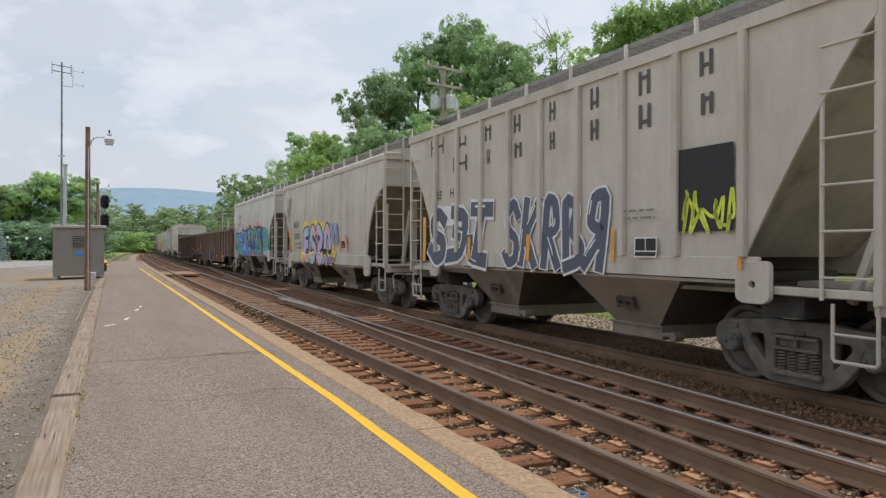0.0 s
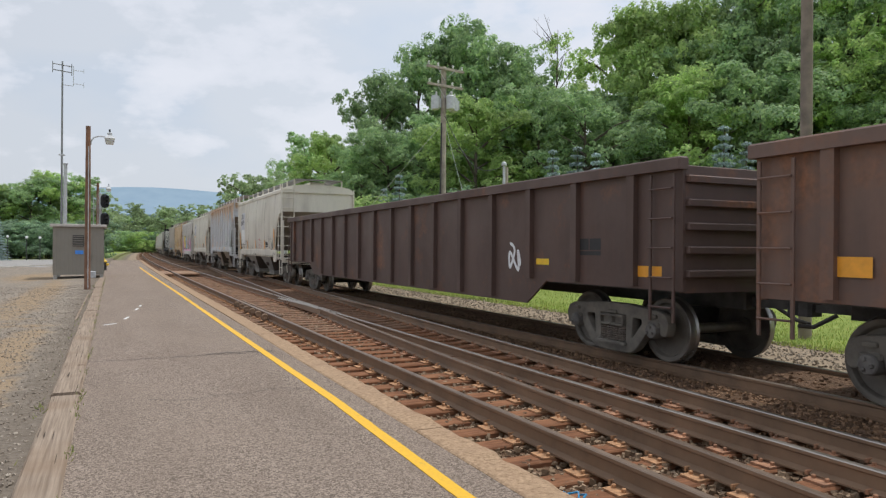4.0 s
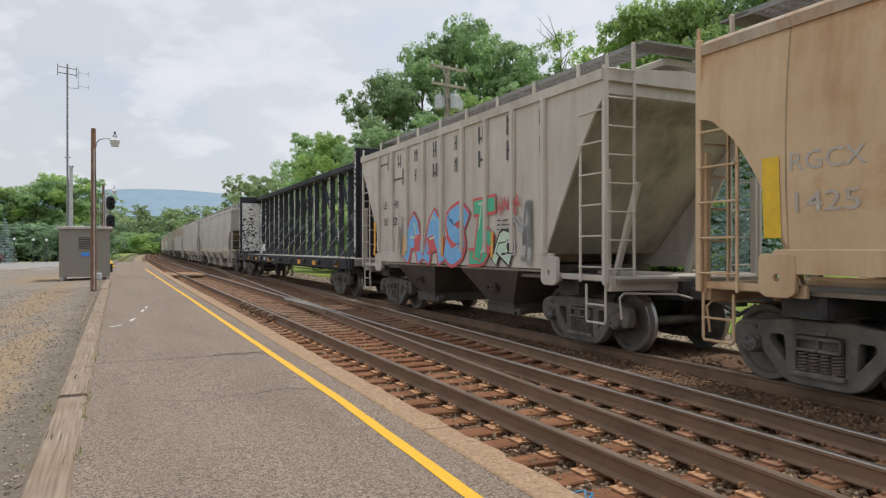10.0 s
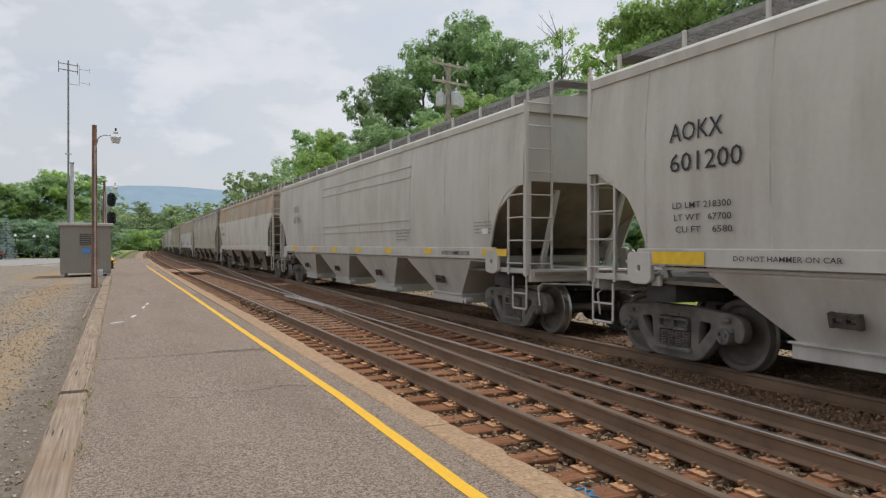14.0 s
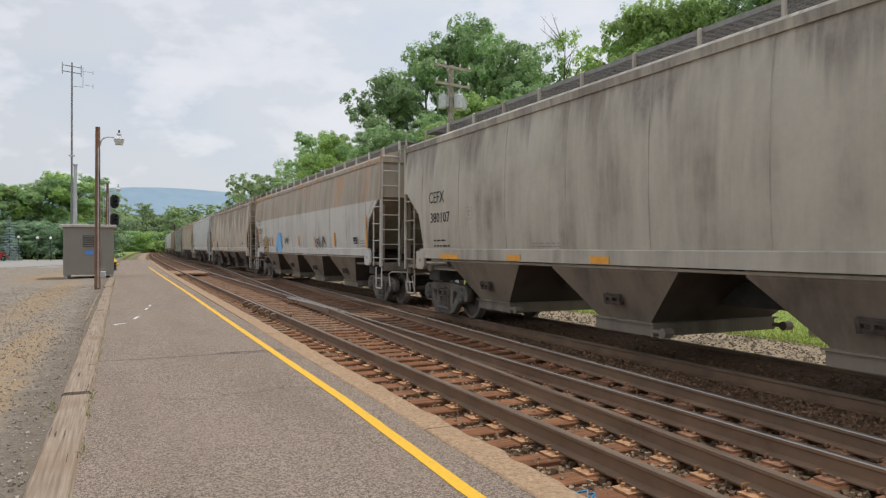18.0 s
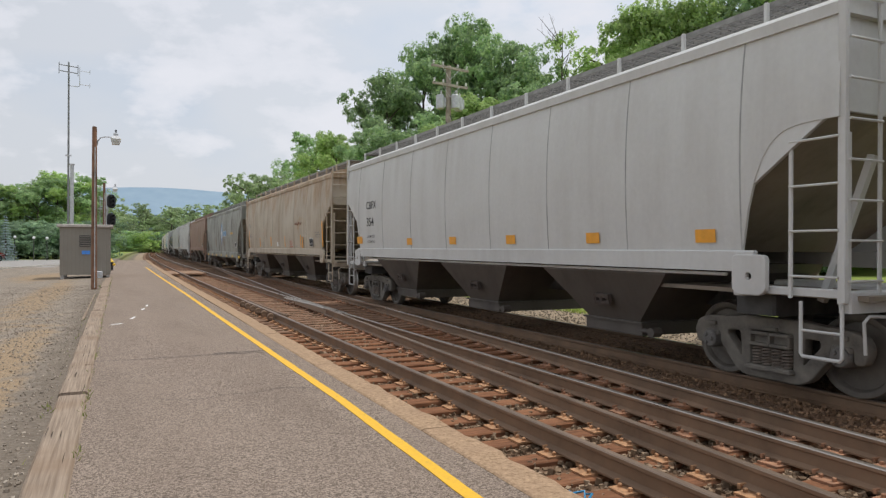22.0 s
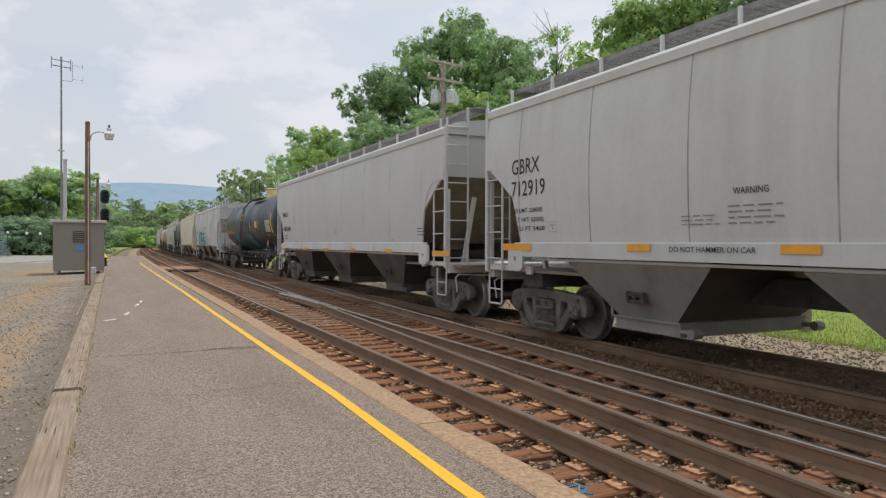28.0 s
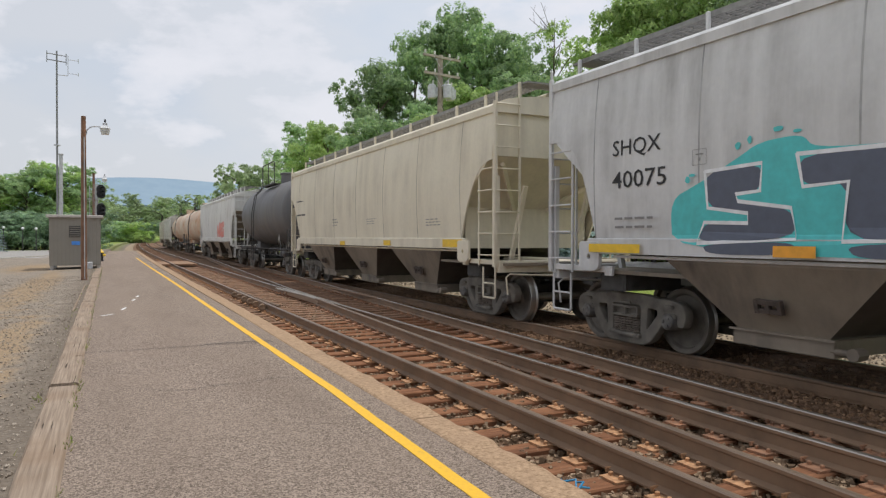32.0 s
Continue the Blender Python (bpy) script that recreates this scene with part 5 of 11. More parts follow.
def side_frame_mesh():
    half = [(0.36, 0.085), (0.50, 0.15), (0.735, 0.42), (0.745, 0.575), (1.03, 0.575), (1.035, 0.41), (1.12, 0.41), (1.165, 0.56), (1.11, 0.675), (0.98, 0.725), (0.62, 0.745), (0.36, 0.775)]
    rim = half + [(-x, z) for x, z in reversed(half)]
    spring = [(-0.315, 0.20), (0.315, 0.20), (0.315, 0.65), (-0.315, 0.65)]
    win = [(0.405, 0.30), (0.45, 0.29), (0.665, 0.53), (0.64, 0.615), (0.43, 0.625)]
    me = cast_mesh("side_frame", [rim, spring, win, [(-x, z) for x, z in win]], 0.075, 0.022, truck_steel)
    g = Geo()
    for sx in (-1, 1):
        # bearing adapter and the brackets on the frame
        g.box((sx * 0.889, 0.0, 0.545), (0.25, 0.19, 0.07), ch=0.02)
        g.box((sx * 0.889, 0.03, 0.665), (0.16, 0.17, 0.05), ch=0.015)
    # bolster end with its two pockets
    for x in (-0.14, 0.14):
        for z in (0.475, 0.605):
            g.box((x, 0.055, z), (0.27, 0.14, 0.035), ch=0.01)
    for x in (-0.265, 0.0, 0.265):
        g.box((x, 0.05, 0.54), (0.03, 0.13, 0.10), ch=0.006)
    g.box((0, 0.02, 0.54), (0.50, 0.06, 0.10))
    g.box((0, 0.055, 0.665), (0.20, 0.10, 0.04), ch=0.01)
    g.box((0, 0.02, 0.205), (0.66, 0.26, 0.05), ch=0.02)
    extra = g.mesh("side_frame_detail", truck_steel)
    bm = bmesh.new()
    bm.from_mesh(me)
    bm.from_mesh(extra)
    bm.to_mesh(me)
    bm.free()
    return me


def springs_mesh():
    g = Geo()
    for x in (-0.205, -0.068, 0.068, 0.205):
        pts = [(x + 0.056 * math.cos(a), 0.02 + 0.056 * math.sin(a), 0.235 + 0.215 * a / (2 * math.pi * 6)) for a in [k * math.pi / 4 for k in range(49)]]
        g.tube(pts, 0.0145, 5)
    for x in (-0.14, 0.0, 0.14):
        pts = [(x + 0.056 * math.cos(a), -0.10 + 0.056 * math.sin(a), 0.235 + 0.215 * a / (2 * math.pi * 6)) for a in [k * math.pi / 3 for k in range(37)]]
        g.tube(pts, 0.0145, 4)
    return g.mesh("spring_pack", spring_steel, True)


def wheelset_mesh():
    """Two wheels on their axle with their bearing caps, about the origin, the axle along y."""
    g = Geo()
    for s in (-1, 1):
        prof = [(0.0, 0.83), (0.11, 0.83), (0.13, 0.80), (0.14, 0.785), (0.24, 0.762), (0.36, 0.775), (0.385, 0.82), (0.395, 0.826), (0.448, 0.826), (WHEEL_R, 0.815), (WHEEL_R + 0.003, 0.72), (0.475, 0.705), (0.487, 0.69), (0.482, 0.678), (0.40, 0.678), (0.37, 0.735), (0.13, 0.72), (0.13, 0.66), (0.0, 0.66)]
        n0 = len(g.f)
        g.lathe([(r, h * s) for r, h in prof], 40)
        for k in range(n0, len(g.f)):
            if (k - n0) % (len(prof) - 1) in (8, 9, 10, 11):
                g.mi[k] = 1
        # roller bearing and its rotating cap
        n1 = len(g.f)
        g.lathe([(r, h * s) for r, h in ((0.0, 0.90), (0.115, 0.90), (0.118, 0.93), (0.118, 1.07), (0.108, 1.09), (0.108, 1.125), (0.095, 1.14), (0.05, 1.145), (0.0, 1.145))], 22)
        for k in range(3):
            a = k * 2.094
            g.box((0.058 * math.cos(a), s * 1.15, 0.058 * math.sin(a)), (0.04, 0.025, 0.04), ch=0.008)
        for k in range(n1, len(g.f)):
            g.mi[k] = 2
    g.tube([(0, -1.13, 0), (0, 1.13, 0)], 0.075, 12)
    return g.mesh("wheelset", [wheel_steel, wheel_rim, bearing_cap], True)


def bolster_mesh():
    g = Geo()
    g.box((0, 0, 0.56), (0.40, 1.9, 0.24), ch=0.03)
    g.lathe([(0.0, 0.74), (0.22, 0.74), (0.22, 0.66), (0.0, 0.66)], 16, "z")
    for s in (-1, 1):
        g.box((s * 0.42, 0, 0.36), (0.10, 1.75, 0.12))
        for q in (-1, 1):
            g.box((s * 0.40, q * 0.76, 0.40), (0.07, 0.10, 0.30))
    return g.mesh("truck", steel_dark)


ROLLING = []       # wheelsets and the car on which each one turns


def truck(car, x):
    """One four-wheel truck under a car, with its frames, springs and wheelsets."""
    t = part("truck", shared("bolster", bolster_mesh), car, pose(x, 0, MAIN_TOP - RAIL_TOP), "grimy cast-steel truck")
    for s in (-1, 1):
        part("side_frame", shared("side_frame", side_frame_mesh), t, pose(0, s * 1.0, 0, 0, 0, 0 if s > 0 else 180))
        part("spring_pack", shared("springs", springs_mesh), t, pose(0, s * 1.02, 0, 0, 0, 0 if s > 0 else 180))
    for s in (-1, 1):
        w = part("wheelset", shared("wheelset", wheelset_mesh), t, pose(s * 0.889, 0, WHEEL_R))
        ROLLING.append((w, car, s * 0.889))
    return t


def coupler_mesh():
    g = Geo()
    g.box((0.34, 0, 0.86), (0.75, 0.14, 0.16), ch=0.02)
    g.box((0.70, 0.03, 0.86), (0.20, 0.26, 0.28), ch=0.04)
    g.tube([(0.2, 0.22, 0.78), (0.45, 0.30, 0.62), (0.75, 0.16, 0.60)], 0.028, 6)
    g.tube([(0.0, 0.9, 0.95), (0.25, 0.35, 0.92), (0.3, 0.1, 1.0)], 0.014, 5)
    return g.mesh("coupler", steel_dark)


def ladder(car, name, h, w, m, mat, n, label=""):
    """Two stiles and n rungs in the (x, z) plane; the rungs are parts of their own."""
    key = ("stiles", round(h, 2), round(w, 2), mat.name)

    def stiles():
        g = Geo()
        for s in (-1, 1):
            g.box((s * w / 2, 0, h / 2), (0.042, 0.032, h), ch=0.006)
        return g.mesh(name, mat)

    lad = part(name, shared(key, stiles), car, m, label)
    rung = shared(("rung", round(w, 2), mat.name), lambda: Geo().tube([(-w / 2, 0.03, 0), (w / 2, 0.03, 0)], 0.0145, 6).mesh("rung", mat))
    for k in range(n):
        part("rung", rung, lad, pose(0, 0, h * (k + 0.5) / n))
    return lad


TEXT = {}


def text_mesh(words, h, mat):
    """Stencil lettering as a flat mesh with capitals h high, its left end at the origin, in the (x, y) plane."""
    key = (words, round(h, 3), mat.name)
    if key not in TEXT:
        cu = bpy.data.curves.new("lettering", "FONT")
        cu.body, cu.size, cu.resolution_u, cu.offset = words, h / 0.72, 2, h * 0.004
        ob = bpy.data.objects.new("lettering", cu)
        me = bpy.data.meshes.new_from_object(ob)
        bpy.data.objects.remove(ob)
        me.materials.clear()
        me.materials.append(mat)
        TEXT[key] = me
    return TEXT[key]


FORMS = (
    (((0.1, 0), (0.3, 1), (0.8, 0.95), (0.85, 0.6), (0.3, 0.5)), ((0.3, 0.5), (0.95, 0.0))),
    (((0.9, 0.95), (0.12, 0.9), (0.1, 0.1), (0.95, 0.05)), ((0.12, 0.5), (0.75, 0.55))),
    (((0, 0), (0.45, 1), (0.95, 0)), ((0.2, 0.4), (0.75, 0.35))),
    (((0.95, 0.8), (0.6, 1), (0.12, 0.8), (0.3, 0.55), (0.85, 0.4), (0.85, 0.12), (0.4, 0), (0.05, 0.2)),),
    (((0.1, 0), (0.12, 1), (0.8, 0.9), (0.5, 0.52), (0.95, 0.3), (0.8, 0.05), (0.1, 0)),),
    (((0.5, 0), (0.1, 0.25), (0.1, 0.75), (0.5, 1), (0.9, 0.75), (0.9, 0.25), (0.5, 0)),),
    (((0.12, 0), (0.12, 1)), ((0.95, 1), (0.2, 0.45), (0.95, 0))),
    (((0.0, 0.95), (1.0, 1.0)), ((0.5, 0.95), (0.45, 0.1)), ((0.0, 0.0), (0.75, 0.05), (1.0, 0.4))),
)


def clip_level(rim, level, sign):
    """The part of a flat outline above (sign 1) or below (sign -1) a level."""
    kept = []
    for p, q in zip(rim, list(rim[1:]) + [rim[0]]):
        dp, dq = (p[1] - level) * sign, (q[1] - level) * sign
        if dp >= 0:
            kept.append(p)
        if dp * dq < 0:
            f = dp / (dp - dq)
            kept.append((p[0] + (q[0] - p[0]) * f, level))
    return kept


class Side:
    """The near side of a car body: half-width by height, to lay paint on it."""

    def __init__(self, car, width, lift=0.0):
        self.car, self.width, self.lift, self.coats = car, width, lift, 0

    def spot(self, s, z, off):
        return (-s, self.width(z) + self.lift + 0.6 * off + 0.0011 * self.coats, z)

    def lay(self, name, polys, mat, off=0.006, label="", holes=None):
        """Flat shapes given in (s, z), s growing towards the car's head."""
        g = Geo()
        self.coats += 1
        seen = {}
        for poly in polys:
            ids = []
            for s, z in poly:
                key = (round(s, 4), round(z, 4))
                if key not in seen:
                    seen[key] = len(g.v)
                    g.v.append(self.spot(s, z, off))
                if seen[key] not in ids:
                    ids.append(seen[key])
            if len(ids) > 2:
                g.face(ids)
        return part(name, g.mesh(name, mat), self.car, None, label)

    def fan(self, name, blobs, mat, off, label=""):
        g = Geo()
        self.coats += 1
        for cs, cz, rim in blobs:
            n = len(rim)
            mid = [((s + cs) / 2, (z + cz) / 2) for s, z in rim]
            g.add([self.spot(cs, cz, off)] + [self.spot(s, z, off) for s, z in mid + rim], [[0, i + 1, (i + 1) % n + 1] for i in range(n)] + [[i + 1, i + 1 + n, (i + 1) % n + 1 + n, (i + 1) % n + 1] for i in range(n)])
        return part(name, g.mesh(name, mat), self.car, None, label)

    def shape(self, name, rim, mat, label=""):
        """A sprayed shape with soft corners, cut into level strips that follow the side."""
        for _ in range(2):
            rim = [(p[0] * a + q[0] * (1 - a), p[1] * a + q[1] * (1 - a)) for p, q in zip(rim, list(rim[1:]) + [rim[0]]) for a in (0.8, 0.2)]
        low, top = min(p[1] for p in rim), max(p[1] for p in rim)
        n = int((top - low) / 0.14) + 1
        polys = []
        for k in range(n):
            strip_rim = clip_level(clip_level(rim, low + (top - low) * k / n, 1), low + (top - low) * (k + 1) / n, -1)
            if len(strip_rim) > 2:
                polys.append(strip_rim)
        self.coats -= 0.6
        return self.lay(name, polys, mat, 0.004, label)

    def rect(self, name, s, z, w, h, mat, off=0.006, label=""):
        n = int(h / 0.12) + 1
        polys = []
        for i in range(n):
            z0, z1 = z + h * i / n, z + h * (i + 1) / n
            polys.append([(s, z0), (s + w, z0), (s + w, z1), (s, z1)])
        return self.lay(name, polys, mat, off, label)

    def text(self, words, s, z, h, mat, span=None, label=""):
        src = text_mesh(words, h, mat)
        self.coats += 1
        me = src.copy()
        co = np.zeros(len(me.vertices) * 3)
        me.vertices.foreach_get("co", co)
        co = co.reshape(-1, 3)
        wide = span / max(0.01, co[:, 0].max()) if span else 1.0
        out = [self.spot(s + p[0] * wide, z + p[1], 0.010) for p in co]
        me.vertices.foreach_set("co", np.array(out).ravel())
        me.update()
        return part("lettering", me, self.car, None, label)

    def bars(self, s, z, w, rows, mat, h=0.045, gap=0.04, seed=0):
        """Small print that cannot be read: rows of short bars."""
        rng = random.Random(seed + int(s * 100))
        polys = []
        for r in range(rows):
            z0 = z + (rows - 1 - r) * (h + gap) + 0.15 * h
            p = s
            end = s + w * rng.uniform(0.7, 1.0)
            while p < end:
                q = min(end, p + rng.uniform(0.08, 0.22))
                polys.append([(p, z0), (q, z0), (q, z0 + 0.7 * h), (p, z0 + 0.7 * h)])
                p = q + 0.045
        return self.lay("small_print", polys, mat, 0.006)

    def panel(self, s, z, w=0.62, h=0.42):
        """The black lube panel with a white edge."""
        self.rect("stencil_panel", s, z, w, h, ink_white, 0.005)
        e = 0.02
        self.lay("stencil_field", [[(s + e, z + h * 0.34), (s + w * 0.48, z + h * 0.34), (s + w * 0.48, z + h - e), (s + e, z + h - e)],
                                   [(s + w * 0.52, z + h * 0.34), (s + w - e, z + h * 0.34), (s + w - e, z + h - e), (s + w * 0.52, z + h - e)],
                                   [(s + e, z + e), (s + w - e, z + e), (s + w - e, z + h * 0.28), (s + e, z + h * 0.28)]], ink_black, 0.009)

    def ribbon(self, g, pts, th, off):
        """One fat sprayed stroke with blunt ends."""
        pts = [p for i, p in enumerate(pts) if i == 0 or (Vector(p) - Vector(pts[i - 1])).length > 1e-4]
        last = len(pts) - 1
        left, right = [], []
        for i, p in enumerate(pts):
            q, r = pts[max(0, i - 1)], pts[min(last, i + 1)]
            d = Vector((r[0] - q[0], r[1] - q[1])).normalized()
            e = -th * 0.5 if i == 0 else (th * 0.5 if i == last else 0.0)
            left.append(self.spot(p[0] + d.x * e - d.y * th, p[1] + d.y * e + d.x * th, off))
            right.append(self.spot(p[0] + d.x * e + d.y * th, p[1] + d.y * e - d.x * th, off))
        g.loft([left, right], closed=False)

    def strokes(self, name, lines, mat, th, off, label=""):
        self.coats += 1
        for pts in lines:
            g = Geo()
            self.coats += 0.18
            self.ribbon(g, pts, th, off)
            part(name, g.mesh(name, mat), self.car, None, label)

    def graffiti(self, s0, s1, z0, z1, n, fill, edge, seed, accent=None, slant=0.1, second=None, fat=0.8, rim=1.42, forms=None):
        """A row of fat sprayed forms with a rim and bright cuts, no readable word."""
        rng = random.Random(seed)
        w, h = (s1 - s0) / n, z1 - z0
        th = min(w * 0.19, h * 0.19) * fat
        first, other, cuts = [], [], []
        for i in range(n):
            form = FORMS[forms[i % len(forms)]] if forms else rng.choice(FORMS)
            flip = rng.random() < 0.3 and not forms
            lean = slant + rng.uniform(-0.15, 0.15)
            for line in form:
                pts = []
                for j, (a, b) in enumerate(line):
                    a = 1 - a if flip else a
                    a, b = a + rng.uniform(-0.05, 0.05), b + rng.uniform(-0.05, 0.05)
                    pts.append((s0 + w * i + th * 0.8 + (w * 1.06 - 1.6 * th) * a + lean * (b - 0.5) * h, z0 + th + (h - 2 * th) * min(1, max(0, b))))
                fine = [pts[0]]
                for p, q in zip(pts, pts[1:]):
                    for t in (0.25, 0.5, 0.75, 1.0):
                        fine.append((p[0] + (q[0] - p[0]) * t, p[1] + (q[1] - p[1]) * t))
                soft = [fine[0]] + [((fine[k - 1][0] + 2 * fine[k][0] + fine[k + 1][0]) / 4, (fine[k - 1][1] + 2 * fine[k][1] + fine[k + 1][1]) / 4) for k in range(1, len(fine) - 1)] + [fine[-1]]
                (other if second and i % 2 else first).append(soft)
                k = rng.randrange(0, max(1, len(soft) - 3))
                if rng.random() < 0.75:
                    cuts.append([(p[0] - th * 0.45, p[1] + th * 0.45) for p in soft[k:k + 3]])
        self.strokes("graffiti_rim", first + other, edge, th * rim, 0.004, "sprayed outline of graffiti letters")
        self.strokes("graffiti_fill", first, fill, th, 0.004, "sprayed fill of graffiti letters")
        if other:
            self.strokes("graffiti_fill", other, second, th, 0.004, "sprayed fill of graffiti letters")
        self.strokes("graffiti_cut", cuts, accent or edge, th * 0.16, 0.004)

    def bubbles(self, s0, s1, z0, z1, n, fill, edge, seed, lean=0.0):
        """A cluster of round sprayed bubbles, each with a bright rim."""
        rng = random.Random(seed)
        w, h = (s1 - s0) / n, z1 - z0
        for i in range(n):
            for row in (0, 1):
                cs, cz = s0 + w * (i + 0.5 + 0.25 * row), z0 + h * (0.30 if row else 0.68) - lean * h * (i / n)
                a, b = w * rng.uniform(0.52, 0.66), h * rng.uniform(0.27, 0.36)
                ph, q = rng.uniform(0, 6.28), rng.uniform(-0.3, 0.3)

                def rim(k):
                    return [(cs + a * k * math.cos(t) * (1 + 0.10 * math.sin(3 * t + ph)) + q * b * math.sin(t), cz + b * k * math.sin(t) * (1 + 0.08 * math.sin(2 * t + ph))) for t in [j * math.pi / 12 for j in range(24)]]

                self.fan("graffiti_rim", [(cs, cz, rim(1.0))], edge, 0.002, "sprayed rim of a graffiti bubble")
                self.fan("graffiti_fill", [(cs, cz, rim(0.86))], fill, 0.002)

    def clouds(self, spots, mat, seed):
        """Soft round puffs of spray paint: (s, z, half-width, half-height)."""
        rng = random.Random(seed)
        for s, z, a, b in spots:
            ph = rng.uniform(0, 6.28)
            rim = [(s + a * math.cos(k * math.pi / 14) * (1 + 0.12 * math.sin(3 * k * math.pi / 14 + ph)), z + b * math.sin(k * math.pi / 14) * (1 + 0.10 * math.sin(2 * k * math.pi / 14 + ph))) for k in range(28)]
            self.fan("sprayed_cloud", [(s, z, rim)], mat, 0.002)

    def scrawl(self, s, z, w, h, mat, seed, th=0.03, n=5):
        """A hand-sprayed tag of looping strokes, no readable word."""
        rng = random.Random(seed)
        g = Geo()
        self.coats += 1
        ctl = []
        for k in range(5 * n):
            up = (0.1, 0.9, 0.55, 0.3, 0.75)[k % 5] + rng.uniform(-0.3, 0.3)
            back = rng.uniform(-0.65, 0.65) * w / n
            ctl.append((s + w * k / (5 * n) + back, z + h * min(1.05, max(-0.05, up))))
        pts = []
        for k in range(1, len(ctl) - 2):
            p0, p1, p2, p3 = (Vector(c) for c in ctl[k - 1:k + 3])
            for i in range(6):
                t = i / 6
                pts.append(tuple(0.5 * (2 * p1 + (p2 - p0) * t + (2 * p0 - 5 * p1 + 4 * p2 - p3) * t * t + (3 * p1 - p0 - 3 * p2 + p3) * t * t * t)))
        left, right = [], []
        last = len(pts) - 1
        for i, p in enumerate(pts):
            q, r = pts[max(0, i - 1)], pts[min(last, i + 1)]
            d = Vector((r[0] - q[0], r[1] - q[1]))
            d = d.normalized() if d.length > 1e-6 else Vector((1, 0))
            left.append(self.spot(p[0] - d.y * th, p[1] + d.x * th, 0.015))
            right.append(self.spot(p[0] + d.y * th, p[1] - d.x * th, 0.015))
        g.loft([left, right], closed=False)
        return part("sprayed_tag", g.mesh("sprayed_tag", mat), self.car, None, "sprayed line tag")


def hopper_width(z, flat=False):
    if flat:
        return 1.60
    if z < 2.64:
        k = (2.64 - z) / 1.42
        return 1.625 - 0.075 * k * k
    k = (z - 2.64) / 1.31
    return 1.625 - 0.09 * k * k


ZE = 3.98        # usual eave


def hopper(label, length, body, bays=2, ribbed=False, cut=1.2, cut_z=2.85, shape=2.0, low_mat=None, ladder_mat=None, ze=ZE, posts=None, round_roof=True, roof_mat=None, truck_in=2.15, rib_n=9, board=True, sill_mat=None, zb=1.20, sill_h=0.24, bay_top=None, frame_mat=None, end_mat=None):
    """A covered hopper car; returns the car and its near side."""
    car = thing("hopper_car", label, "hopper car", "cars of the freight train")
    bl = length / 2 - 0.92
    ZS = zb + sill_h
    low_mat, ladder_mat, roof_mat, sill_mat = low_mat or body, ladder_mat or body, roof_mat or body, sill_mat or body
    width = (lambda z: hopper_width(z * ZE / ze if z > 2.64 else z, ribbed))
    # body: the slope sheets stand back behind the side sheets at both ends
    deep = cut + 0.85
    xs = [-bl + 0.06 + deep * k / 10 for k in range(11)] + [-bl + deep + (2 * bl - 2 * deep) * k / 4 for k in range(1, 4)] + [bl - 0.06 - deep + deep * k / 10 for k in range(11)]
    rings = []
    for x in xs:
        e = max(0.0, min(1.0, (bl - 0.06 - abs(x)) / deep))
        lo = ZS + (cut_z + 0.08 - ZS) * (1 - e) if e < 1 else ZS
        ring = [(x, width(lo + (ze - lo) * k / 8) - 0.012, lo + (ze - lo) * k / 8) for k in range(9)]
        rings.append(ring + [(a, -b, c) for a, b, c in reversed(ring)])
    part("body", Geo().loft(rings).mesh("body", body, True), car)

    # grimy slope sheets under both ends
    for q in (-1, 1):
        rows = []
        for k in range(11):
            x, lo = bl - 0.07 - deep * k / 10, cut_z + 0.08 + (ZS - cut_z - 0.08) * k / 10
            rows.append([(q * (x + 0.008), y, lo - 0.012) for y in (-width(lo) + 0.05, -0.8, 0.0, 0.8, width(lo) - 0.05)])
        part("slope_sheet", Geo().loft(rows, closed=False).mesh("slope_sheet", end_mat or grime_low), car, None, "grimy end slope sheet")

    def side_sheet(q):
        g = Geo()
        xs = [-bl + cut * k / 12 for k in range(13)] + [-bl + cut + (2 * bl - 2 * cut) * k / 4 for k in range(1, 4)] + [bl - cut + cut * k / 12 for k in range(13)]
        rings = []
        for x in xs:
            e = max(0.0, min(1.0, (bl - abs(x)) / cut))
            lo = ZS + (cut_z - ZS) * (1 - e ** shape) if e < 1 else ZS
            zz = [lo + (ze - lo) * k / 8 for k in range(9)]
            rings.append([(x, q * width(z), z) for z in zz] + [(x, q * (width(z) - 0.035), z) for z in reversed(zz)])
        return g.loft(rings).mesh("side_sheet", body, True)

    for q in (-1, 1):
        part("side_sheet", side_sheet(q), car)
    # roof
    we = width(ze)
    sec = [(we + 0.045, ze - 0.10), (we + 0.05, ze + 0.02)] + [(we * math.cos(a), ze + 0.03 + 0.24 * math.sin(a)) for a in [math.pi * k / 12 for k in range(13)]] + [(-we - 0.05, ze + 0.02), (-we - 0.045, ze - 0.10)]
    if not round_roof:
        sec = [(we + 0.045, ze - 0.12), (we + 0.05, ze + 0.03), (we - 0.05, ze + 0.05), (0, ze + 0.16), (-we + 0.05, ze + 0.05), (-we - 0.05, ze + 0.03), (-we - 0.045, ze - 0.12)]
    part("roof", Geo().loft([[(x, y, z) for y, z in sec] for x in (-bl - 0.02, bl + 0.02)]).mesh("roof", roof_mat, True), car)
    # hatches
    n = max(3, int(2 * bl / 3.2))
    hatch = shared(("hatch", roof_mat.name, round(ze, 2), n, round(bl, 1)), lambda: Geo().box((0, 0, ze + 0.33), (2 * bl / n - 0.25, 0.62, 0.12), ch=0.03).mesh("hatch", roof_mat))
